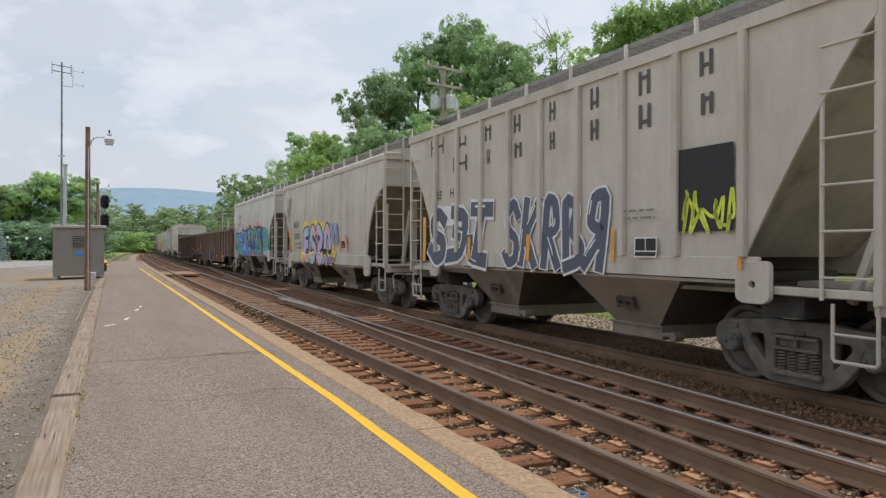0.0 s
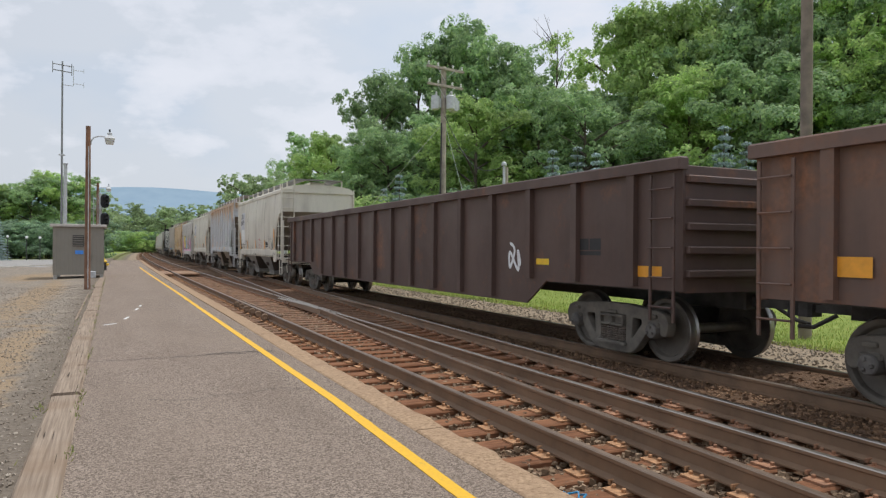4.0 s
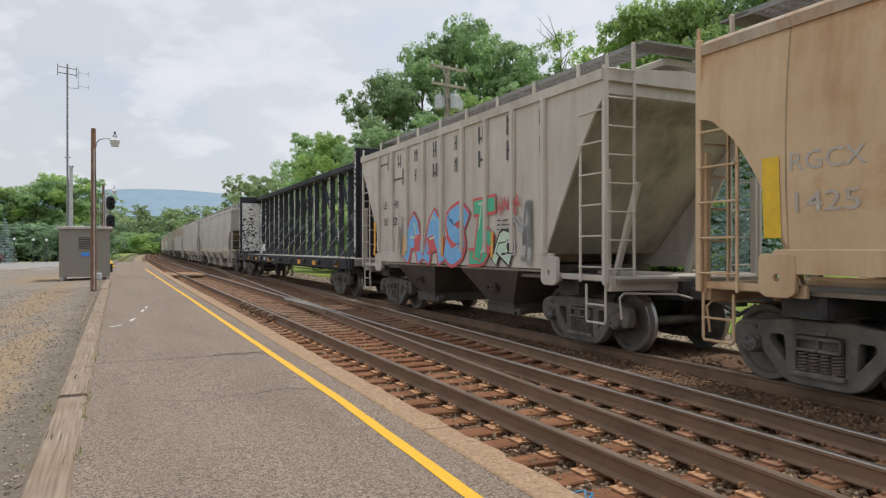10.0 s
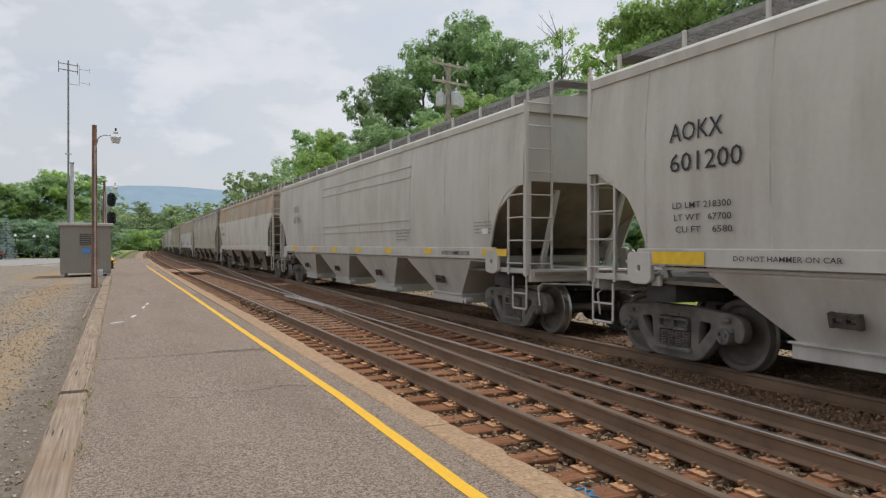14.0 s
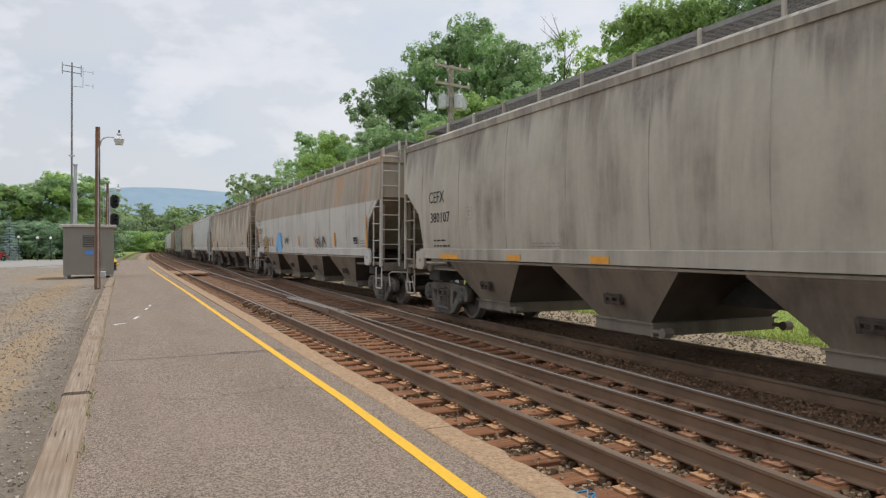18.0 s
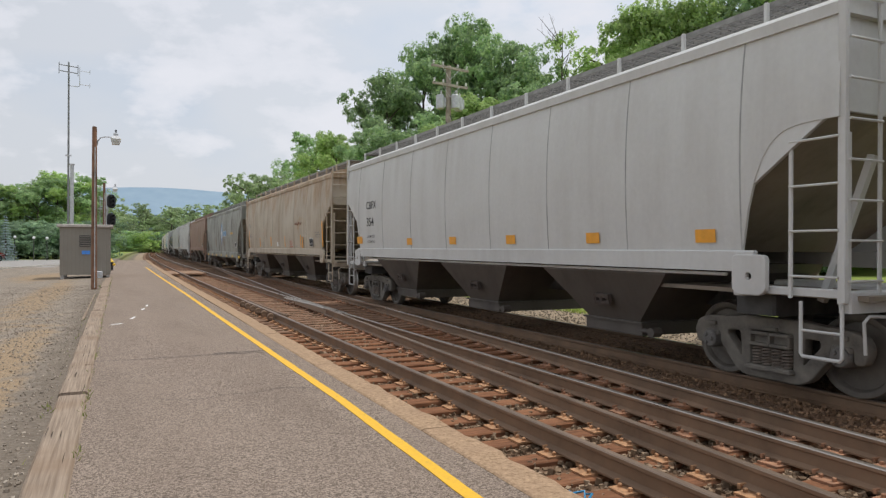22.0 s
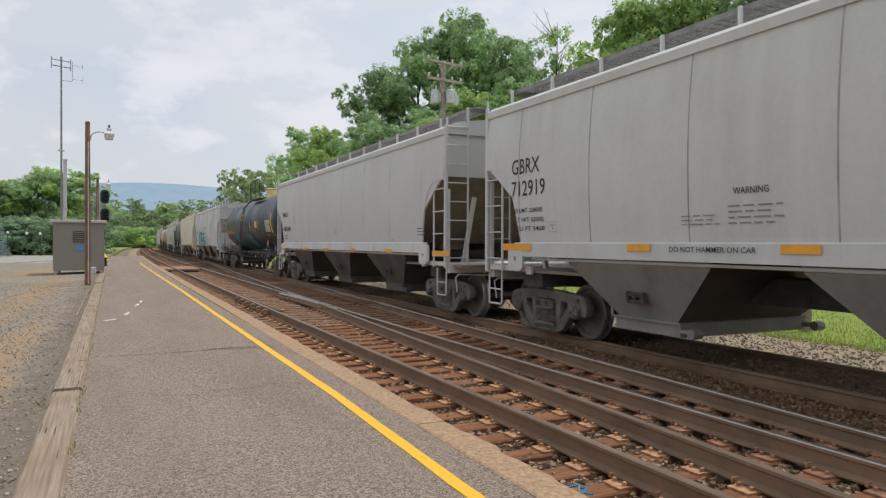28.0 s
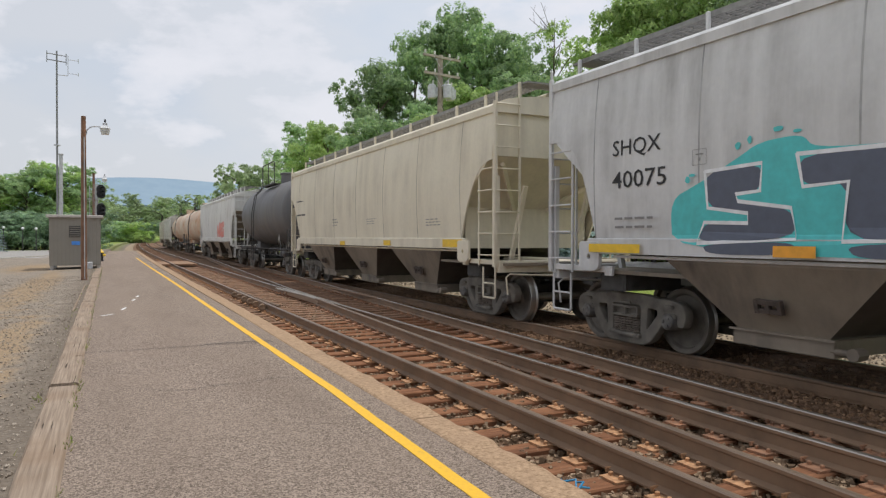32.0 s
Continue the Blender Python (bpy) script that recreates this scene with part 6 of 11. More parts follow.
    for k in range(n):
        part("hatch", hatch, car, pose(-bl + 2 * bl * (k + 0.5) / n, 0, 0))
    # running boards on posts
    if board:
        zr = ze + 0.46

        def board_mesh():
            g = Geo()
            for s in (-1, 1):
                for yy in (0.50, 0.58, 0.66, 0.74, 0.82, 0.90, 0.97):
                    g.box((0, s * yy, zr), (2 * bl + 0.1, 0.022, 0.03))
                k = -bl
                while k < bl:
                    g.box((k, s * 0.735, zr), (0.022, 0.48, 0.028))
                    k += 0.16
                g.box((0, s * 0.99, zr), (2 * bl + 0.1, 0.02, 0.07))
            for s in (-1, 1):
                g.box((s * bl, 0, zr), (0.45, 2.0, 0.03))
            return g.mesh("running_board", grating)

        part("running_board", shared(("board", round(bl, 2), round(ze, 2)), board_mesh), car)
        np_ = posts or max(6, int(round(2 * bl / 1.35)))
        post = shared(("post", round(ze, 2), roof_mat.name), lambda: Geo().box((0, 0, 0.25), (0.05, 0.06, 0.52), ch=0.01).mesh("board_post", roof_mat))
        for s in (-1, 1):
            for k in range(np_ + 1):
                part("board_post", post, car, pose(-bl + 2 * bl * k / np_, s * 1.03, ze - 0.02))
    # side sills, end sills and the frame below
    for s in (-1, 1):
        part("side_sill", shared(("sill", round(bl, 2), cut, sill_mat.name, sill_h), lambda: Geo().box((0, 0, 0), (2 * (bl - cut) + 0.35, 0.09, sill_h + 0.02), ch=0.015).mesh("side_sill", sill_mat)), car, pose(0, s * 1.565, zb + sill_h / 2))
    # cast bolster ends with their lifting eyes
    lo, hi = zb - 0.26, zb + sill_h - 0.05
    hole = [(0.055 * math.cos(a), zb - 0.06 + 0.055 * math.sin(a)) for a in [k * math.pi / 5 for k in range(10)]]
    pad = shared(("jacking_pad", sill_mat.name, round(zb, 2), sill_h), lambda: cast_mesh("jacking_pad", [[(-0.22, lo + 0.05), (-0.14, lo), (0.14, lo), (0.22, lo + 0.05), (0.22, hi), (-0.22, hi)], hole], 0.035, 0.012, sill_mat))
    for s in (-1, 1):
        for q in (-1, 1):
            part("jacking_pad", pad, car, pose(s * (bl - cut + 0.12), q * 1.59, 0))
    tc = length / 2 - truck_in

    def end_frame():
        g = Geo()
        g.box((0, 0, 1.02), (0.14, 3.0, 0.22), ch=0.02)
        for s in (-1, 1):
            g.box((-0.62, s * 1.50, 1.10), (1.35, 0.06, 0.085), ch=0.012)
            g.box((-1.30, s * 1.47, 1.08), (0.16, 0.08, 0.14), ch=0.02)
            g.box((0.0, s * 1.50, 1.85), (0.10, 0.07, 1.7))
        g.box((-0.9, 0, 1.0), (1.9, 0.55, 0.30), ch=0.02)
        # slope-sheet struts
        for s in (-1, 1):
            g.box((-0.5, s * 0.75, 1.75), (0.08, 0.08, 1.7), Matrix.Rotation(0.35, 3, "Y"))
        return g.mesh("end_frame", frame_mat or sill_mat)

    for s in (-1, 1):
        part("end_frame", shared(("end_frame", (frame_mat or sill_mat).name), end_frame), car, pose(s * (bl - 0.02), 0, 0, 0, 0, 0 if s > 0 else 180))
        part("coupler", shared("coupler", coupler_mesh), car, pose(s * (length / 2 - 0.80), 0, 0, 0, 0, 0 if s > 0 else 180))
    part("center_sill", shared(("center_sill", round(length, 1)), lambda: Geo().box((0, 0, 0.92), (length - 1.5, 0.42, 0.36), ch=0.02).mesh("center_sill", steel_dark)), car)
    # added to close the bright gaps between the trucks and the body
    for s in (-1, 1):
        part("body_bolster", shared("body_bolster", lambda: Geo().box((0, 0, 0.92), (0.55, 2.7, 0.26), ch=0.03).mesh("body_bolster", steel_dark)), car, pose(s * tc, 0, 0))
        part("shear_plate", shared("shear_plate", lambda: Geo().box((0, 0, 1.06), (3.0, 2.8, 0.05)).mesh("shear_plate", grime_low)), car, pose(s * (tc - 0.1), 0, 0))

    # hopper bays with their outlet gates
    inner = tc - 0.65
    lb = 2 * inner / bays

    def bay_mesh():
        g = Geo()
        t = (bay_top or (2.35 if bays == 2 else 2.95)) / 2
        b = t * 0.41
        top = [(-t, -1.50), (t, -1.50), (t, 1.50), (-t, 1.50)]
        low = [(-b, -1.20), (b, -1.20), (b, 1.20), (-b, 1.20)]
        bot = [(-b, -1.17), (b, -1.17), (b, 1.17), (-b, 1.17)]
        g.loft([[(x, y, zb + 0.03) for x, y in top], [(x * 0.97, y, zb - 0.10) for x, y in top], [(x, y, 0.50) for x, y in low], [(x, y, 0.40) for x, y in bot]])
        # the sheets that face along the line take a darker steel
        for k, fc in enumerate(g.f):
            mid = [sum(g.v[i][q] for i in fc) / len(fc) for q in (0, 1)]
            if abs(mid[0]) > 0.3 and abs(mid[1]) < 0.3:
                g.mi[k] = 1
        return g.mesh("hopper_bay", [low_mat, low_mat if low_mat in (paint_lead2,) else hopper_dark], False)

    def gate_mesh():
        g = Geo()
        w = 0.82 * (bay_top or (2.35 if bays == 2 else 2.95)) / 2
        g.box((0, 0, 0.39), (w + 0.10, 2.42, 0.19), ch=0.01)
        for q in (-1, 1):
            g.box((0, q * 1.22, 0.475), (w + 0.16, 0.06, 0.025), ch=0.006)
            g.tube([(-0.30 - w / 2, q * 1.18, 0.37), (-w / 2, q * 1.18, 0.37)], 0.035, 8)
            g.tube([(-0.28 - w / 2, q * 1.10, 0.37), (-0.28 - w / 2, q * 1.26, 0.37)], 0.07, 8)
        return g.mesh("outlet_gate", low_mat)

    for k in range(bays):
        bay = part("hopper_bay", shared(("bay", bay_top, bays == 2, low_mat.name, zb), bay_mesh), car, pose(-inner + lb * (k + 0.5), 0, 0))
        part("outlet_gate", shared(("gate", bay_top, bays == 2, low_mat.name), gate_mesh), bay)
        part("vibrator_bracket", shared(("bracket", zb), lambda: Geo().box((0, 0, 0), (0.34, 0.05, 0.05)).box((0, 0, 0.10), (0.30, 0.05, 0.05)).box((-0.15, 0, 0.05), (0.05, 0.06, 0.16)).box((0.15, 0, 0.05), (0.05, 0.06, 0.16)).box((0, 0, 0.05), (0.04, 0.06, 0.14)).mesh("vibrator_bracket", bracket_rust)), bay, pose(0, 1.385, 0.74, -14, 0, 0), "rusty bracket")
    # brake pipe along the sill
    part("brake_pipe", shared(("pipe", round(inner, 1), zb, sill_mat.name), lambda: Geo().tube([(-inner - 0.4, 1.52, zb - 0.05), (inner + 0.4, 1.52, zb - 0.05)], 0.022, 6).mesh("brake_pipe", sill_mat)), car)
    # ribs
    if ribbed:
        rib = shared(("rib", body.name, round(ze, 2), zb), lambda: Geo().box((0, 0, (ZS + ze) / 2 - 0.05), (0.10, 0.085, ze - ZS - 0.12), ch=0.012).mesh("rib", body))
        for s in (-1, 1):
            for k in range(rib_n):
                part("rib", rib, car, pose(-(bl - cut) + 2 * (bl - cut) * k / (rib_n - 1), s * 1.64, 0))
    else:
        # welded seams
        seam = shared(("seam", body.name, round(ze, 2), zb), lambda: Geo().loft([[(-0.02, width(z) - 0.008, z), (-0.006, width(z) + 0.006, z), (0.006, width(z) + 0.006, z), (0.02, width(z) - 0.008, z)] for z in [ZS + (ze - ZS) * k / 8 for k in range(9)]], closed=False).mesh("seam", SEAM.get(body.name, body)))
        ns = max(4, int(2 * (bl - cut) / 1.9))
        for k in range(ns + 1):
            part("seam", seam, car, pose(-(bl - cut) + 2 * (bl - cut) * k / ns, 0, 0))
    # ladders at the corners
    for s in (-1, 1):
        for q in (-1, 1):
            lh = cut_z - 0.98
            ladder(car, "side_ladder", lh, 0.56, pose(s * (bl - 0.29), q * 1.575, 1.03, 0, 0, 0 if q > 0 else 180), ladder_mat, max(4, int(lh / 0.40)))
            post = shared(("corner_post", ladder_mat.name, round(ze, 2)), lambda: Geo().box((0, 0, (ze + 1.12) / 2), (0.085, 0.05, ze - 0.92), ch=0.008).mesh("corner_post", ladder_mat))
            part("corner_post", post, car, pose(s * (bl + 0.01), q * 1.57, 0))
            step = shared(("stirrup_step", ladder_mat.name), lambda: Geo().tube([(-0.23, 0, 1.0), (-0.23, 0, 0.46), (-0.21, 0, 0.43), (0.21, 0, 0.43), (0.23, 0, 0.46), (0.23, 0, 1.0)], 0.02, 6).tube([(-0.23, 0, 0.70), (0.23, 0, 0.70)], 0.016, 6).mesh("stirrup_step", ladder_mat))
            part("stirrup_step", step, car, pose(s * (bl - 0.25), q * 1.53, 0))
        lever = shared(("uncoupling_lever", ladder_mat.name), lambda: Geo().tube([(0.08, 1.32, 0.50), (0.09, 1.36, 0.82), (0.09, 1.28, 0.88), (0.14, 0.30, 0.84), (0.24, 0.10, 0.78)], 0.017, 6).mesh("uncoupling_lever", ladder_mat))
        part("uncoupling_lever", lever, car, pose(s * bl, 0, 0, 0, 0, 0 if s > 0 else 180) @ Matrix.Diagonal((1, s, 1, 1)))
        ladder(car, "end_ladder", ze - 0.78, 0.5, pose(s * (bl + 0.04), 1.30, 1.03, 0, 0, -90 if s > 0 else 90), ladder_mat, 8)
    # brake wheel and cylinder at the tail end
    part("brake_gear", shared("brake_gear", brake_mesh), car, pose(bl - 0.1, -0.55, 0))
    for s in (-1, 1):
        truck(car, s * tc)
    return car, Side(car, lambda z: 1.612 if z < ZS + 0.03 else width(z))


def brake_mesh():
    g = Geo()
    g.lathe([(0.26, -0.02), (0.28, 0.0), (0.26, 0.02), (0.24, 0.0), (0.26, -0.02)], 20, "x", (0.12, 0.0, 2.2))
    for k in range(3):
        a = k * math.pi / 3
        g.tube([(0.12, 0.26 * math.cos(a), 2.2 + 0.26 * math.sin(a)), (0.12, -0.26 * math.cos(a), 2.2 - 0.26 * math.sin(a))], 0.014, 5)
    g.tube([(0.05, 0, 2.2), (0.05, 0, 1.0)], 0.03, 6)
    g.lathe([(0.0, -0.35), (0.17, -0.35), (0.17, 0.35), (0.0, 0.35)], 14, "y", (-0.45, 0.5, 1.38))
    g.box((0.03, 0, 2.0), (0.1, 0.26, 0.34), ch=0.03)
    return g.mesh("brake_gear", steel_dark)


def gondola(label, length, mat, ribs=15):
    car = thing("gondola_car", label, "gondola car", "cars of the freight train")
    bl = length / 2 - 0.55
    zt, w = 2.62, 1.52
    tc = length / 2 - 2.45
    floor_z = 1.05
    # sides drop lower between the trucks
    for s in (-1, 1):
        poly = [(-bl, 1.02), (-tc + 1.15, 1.02), (-tc + 1.75, 0.62), (tc - 1.75, 0.62), (tc - 1.15, 1.02), (bl, 1.02), (bl, zt), (-bl, zt)]
        part("side_wall", Geo().prism(poly, w - 0.035, w + 0.005).mesh("side_wall", mat), car, pose(0, 0, 0, 0, 0, 0 if s > 0 else 180))
        part("top_chord", shared(("chord", round(bl, 2), mat.name), lambda: Geo().box((0, 0, 0), (2 * bl + 0.1, 0.17, 0.16), ch=0.02).mesh("top_chord", mat)), car, pose(0, s * (w + 0.03), zt + 0.02))
        for k in range(ribs):
            x = -bl + 0.9 + (2 * bl - 1.8) * k / (ribs - 1)
            lo = 0.68 if abs(x) < tc - 1.7 else 1.06
            rib = shared(("gon_rib", mat.name, lo), lambda: Geo().prism([(-0.075, lo), (0.075, lo), (0.075, zt - 0.04), (-0.075, zt - 0.04)], -0.03, 0.09).mesh("side_post", mat))
            part("side_post", rib, car, pose(x, s * w, 0, 0, 0, 0 if s > 0 else 180))
    for s in (-1, 1):
        wall = part("end_wall", Geo().box((0, 0, (zt + 1.0) / 2), (0.10, 2 * w - 0.08, zt - 1.0), ch=0.01).mesh("end_wall", mat), car, pose(s * (bl - 0.06), 0, 0))
        for k in range(5):
            part("end_rib", shared(("end_rib", mat.name), lambda: Geo().box((0, 0, 0), (0.09, 2 * w - 0.1, 0.09), ch=0.015).mesh("end_rib", mat)), wall, pose(0.07 * s, 0, 1.25 + 0.3 * k))
        part("coupler", shared("coupler", coupler_mesh), car, pose(s * (length / 2 - 0.80), 0, 0, 0, 0, 0 if s > 0 else 180))
        for q in (-1, 1):
            ladder(car, "side_ladder", 1.9, 0.42, pose(s * (bl - 0.30), q * 1.59, 0.62, 0, 0, 0 if q > 0 else 180), mat, 5)
        truck(car, s * tc)
    part("floor", Geo().box((0, 0, floor_z), (2 * bl - 0.15, 2 * w - 0.1, 0.1)).mesh("floor", steel_dark), car)
    part("center_sill", shared(("center_sill", round(length, 1)), lambda: Geo().box((0, 0, 0.92), (length - 1.5, 0.42, 0.36), ch=0.02).mesh("center_sill", steel_dark)), car)
    return car, Side(car, lambda z: w, 0.0)


def tank_car(label, length, mat, dome_mat=None, r=1.52, dome_x=0.0, truck_in=1.75):
    car = thing("tank_car", label, "tank car", "cars of the freight train")
    bl = length / 2 - 0.58
    zc = 1.18 + r
    head = [(0.0, 0.0), (0.45, 0.05), (0.72, 0.14), (0.88, 0.25), (0.97, 0.38), (1.0, 0.55)]
    prof = [(r * a, -bl + b) for a, b in head] + [(r * a, bl - b) for a, b in reversed(head)]
    part("tank", Geo().lathe(prof, 56, "x", (0, 0, zc)).mesh("tank", mat, True), car)
    # weld bands
    for x in (-bl * 0.5, 0.0, bl * 0.5):
        part("weld_band", shared(("weld", mat.name), lambda: Geo().lathe([(r, -0.03), (r + 0.008, 0.0), (r, 0.03)], 56, "x", (0, 0, zc)).mesh("weld_band", mat, True)), car, pose(x, 0, 0))
    # manway housing with platform and rails
    g = Geo().lathe([(0.0, 0.46), (0.47, 0.46), (0.51, 0.44), (0.51, 0.39), (0.46, 0.37), (0.46, -0.10)], 28, "z", (dome_x, 0, zc + r))
    part("manway_housing", g.mesh("manway_housing", dome_mat or mat, True), car, None, "pale yellow manway housing" if dome_mat else "")
    for s in (-1, 1):
        plat = Geo().box((dome_x, s * 0.92, zc + r - 0.16), (2.7, 0.34, 0.035)).box((dome_x, s * 1.09, zc + r - 0.15), (2.7, 0.025, 0.07))
        part("walkway", plat.mesh("walkway", steel_dark), car)
    for s in (-1, 1):
        rail = Geo()
        zt = zc + r + 0.86
        rail.tube([(dome_x + a, s * 1.08, b) for a, b in ((-1.35, zc + r - 0.2), (-1.35, zt - 0.1), (-1.25, zt), (1.25, zt), (1.35, zt - 0.1), (1.35, zc + r - 0.2))], 0.024, 6)
        rail.tube([(dome_x, s * 1.08, zc + r - 0.2), (dome_x, s * 1.08, zt)], 0.02, 6)
        part("safety_rail", rail.mesh("safety_rail", steel_dark), car)
    lad = Geo()
    for x in (dome_x + 1.0, dome_x + 1.45):
        lad.tube([(x, 1.10, zc + r - 0.2), (x, 1.45, zc + r * 0.6), (x, 1.62, zc), (x, 1.60, 0.45)], 0.022, 6)
    part("ladder", lad.mesh("ladder", steel_dark), car)
    for k in range(11):
        z = 0.55 + 0.36 * k
        y = 1.61 if z < zc else 1.62 - 0.40 * ((z - zc) / r) ** 2
        part("rung", shared("tank_rung", lambda: Geo().tube([(1.0, 0, 0), (1.45, 0, 0)], 0.014, 6).mesh("rung", steel_dark)), car, pose(dome_x, y, z))
    tc = length / 2 - truck_in
    for s in (-1, 1):
        g = Geo()
        g.box((s * (bl - 0.15), 0, 0.98), (1.3, 2.7, 0.10), ch=0.02)
        g.box((s * tc, 0, 1.12), (0.6, 1.3, 0.30), ch=0.04)
        g.prism([(s * tc - 0.5, 1.0), (s * tc + 0.5, 1.0), (s * tc + 0.4, 1.36), (s * tc - 0.4, 1.36)], -0.72, 0.72)
        part("saddle", g.mesh("saddle", mat), car)
        h = Geo()
        h.tube([(s * (bl + 0.30), 1.38, 0.45), (s * (bl + 0.30), 1.38, 1.85), (s * (bl + 0.05), 1.42, 1.9), (s * (bl + 0.05), 1.42, 0.98)], 0.02, 6)
        h.tube([(s * (bl + 0.34), -1.2, 1.0), (s * (bl + 0.34), -1.2, 1.85), (s * (bl + 0.34), 1.2, 1.85), (s * (bl + 0.34), 1.2, 1.0)], 0.02, 6)
        part("hand_rail", h.mesh("hand_rail", steel_dark), car)
        part("coupler", shared("coupler", coupler_mesh), car, pose(s * (length / 2 - 0.80), 0, 0, 0, 0, 0 if s > 0 else 180))
        truck(car, s * tc)
    part("center_sill", Geo().box((0, 0, 0.98), (length - 1.6, 0.4, 0.26), ch=0.02).mesh("center_sill", steel_dark), car)
    for s in (-1, 1):
        part("side_rail", Geo().tube([(-bl, s * 1.5, 1.06), (bl, s * 1.5, 1.06)], 0.03, 6).mesh("side_rail", steel_dark), car)
    for k in range(7):
        part("rail_hanger", shared("rail_hanger", lambda: Geo().box((0, 0, 0), (0.07, 0.05, 0.30), ch=0.008).mesh("rail_hanger", steel_dark)), car, pose(-bl * 0.62 + bl * 0.21 * k, 1.48, 0.93))
    part("air_reservoir", Geo().lathe([(0.0, -0.34), (0.10, -0.33), (0.14, -0.26), (0.14, 0.26), (0.10, 0.33), (0.0, 0.34)], 18, "x", (-bl * 0.60, 0.98, 0.84)).mesh("air_reservoir", mat, True), car)
    part("control_valve", Geo().box((-bl * 0.53, 1.05, 0.84), (0.22, 0.20, 0.22), ch=0.04).box((-bl * 0.53 + 0.16, 1.05, 0.86), (0.12, 0.16, 0.14), ch=0.03).mesh("control_valve", mat), car)
    for dx, h in ((0.16, 0.22), (0.34, 0.24), (0.62, 0.13), (0.80, 0.15)):
        part("pipe_hanger", Geo().box((0.04 * bl + dx, 1.36, 1.02 - h / 2), (0.035, 0.03, h)).mesh("pipe_hanger", steel_dark), car)
    part("brake_pipe", Geo().tube([(-bl * 0.5, 1.22, 0.86), (-bl * 0.1, 1.22, 0.92), (bl * 0.06, 1.24, 0.82), (bl * 0.2, 1.22, 0.90), (bl * 0.6, 1.2, 0.90)], 0.014, 6).mesh("brake_pipe", steel_dark), car)
    for s in (-1, 1):
        for dx, h in ((0.45, 0.30), (1.05, 0.36), (1.7, 0.26)):
            part("tank_bracket", Geo().box((s * (tc - dx), 1.17, 1.08 + h / 2), (0.05, 0.03, h), Matrix.Rotation(-0.25, 3, "X")).mesh("tank_bracket", steel_dark), car)
        part("running_plate", Geo().box((s * (tc + 0.15), 1.36, 1.06), (2.3, 0.30, 0.04), ch=0.006).mesh("running_plate", steel_dark), car)
        plate = Geo().box((0, 0, 0), (0.27, 0.015, 0.27), Matrix.Rotation(radians(45), 3, "Y")).box((0, -0.06, -0.28), (0.03, 0.03, 0.36))
        part("placard_holder", plate.mesh("placard_holder", grating), car, pose(s * (tc - 0.62), 1.36, 1.50))
    # brake valve on the end platform
    g = Geo().lathe([(0.0, 0.34), (0.07, 0.33), (0.11, 0.28), (0.11, 0.05), (0.14, 0.04), (0.14, 0.0)], 14, "z", (-(tc + 0.42), 1.16, 1.08))
    g.lathe([(0.0, -0.20), (0.08, -0.19), (0.10, -0.15), (0.10, 0.15), (0.08, 0.19), (0.0, 0.20)], 14, "x", (-(tc + 0.78), 1.18, 1.22))
    g.tube([(-(tc + 0.25), 1.16, 1.14), (-(tc + 1.1), 1.2, 1.14)], 0.03, 8)
    part("brake_valve", g.mesh("brake_valve", truck_steel, True), car)
    part("brake_rod", Geo().tube([(-bl * 0.7, 0.9, 0.74), (bl * 0.7, 0.9, 0.74)], 0.02, 6).mesh("brake_rod", steel_dark), car)
    g = Geo().box((0.3, 0, 0.86), (0.5, 0.5, 0.3), ch=0.05).tube([(0.3, 0, 0.8), (0.3, 0, 0.5)], 0.10, 10)
    part("outlet_valve", g.mesh("outlet_valve", steel_dark), car)
    return car, Side(car, lambda z: math.sqrt(max(0.05, r * r - (z - zc) ** 2)))


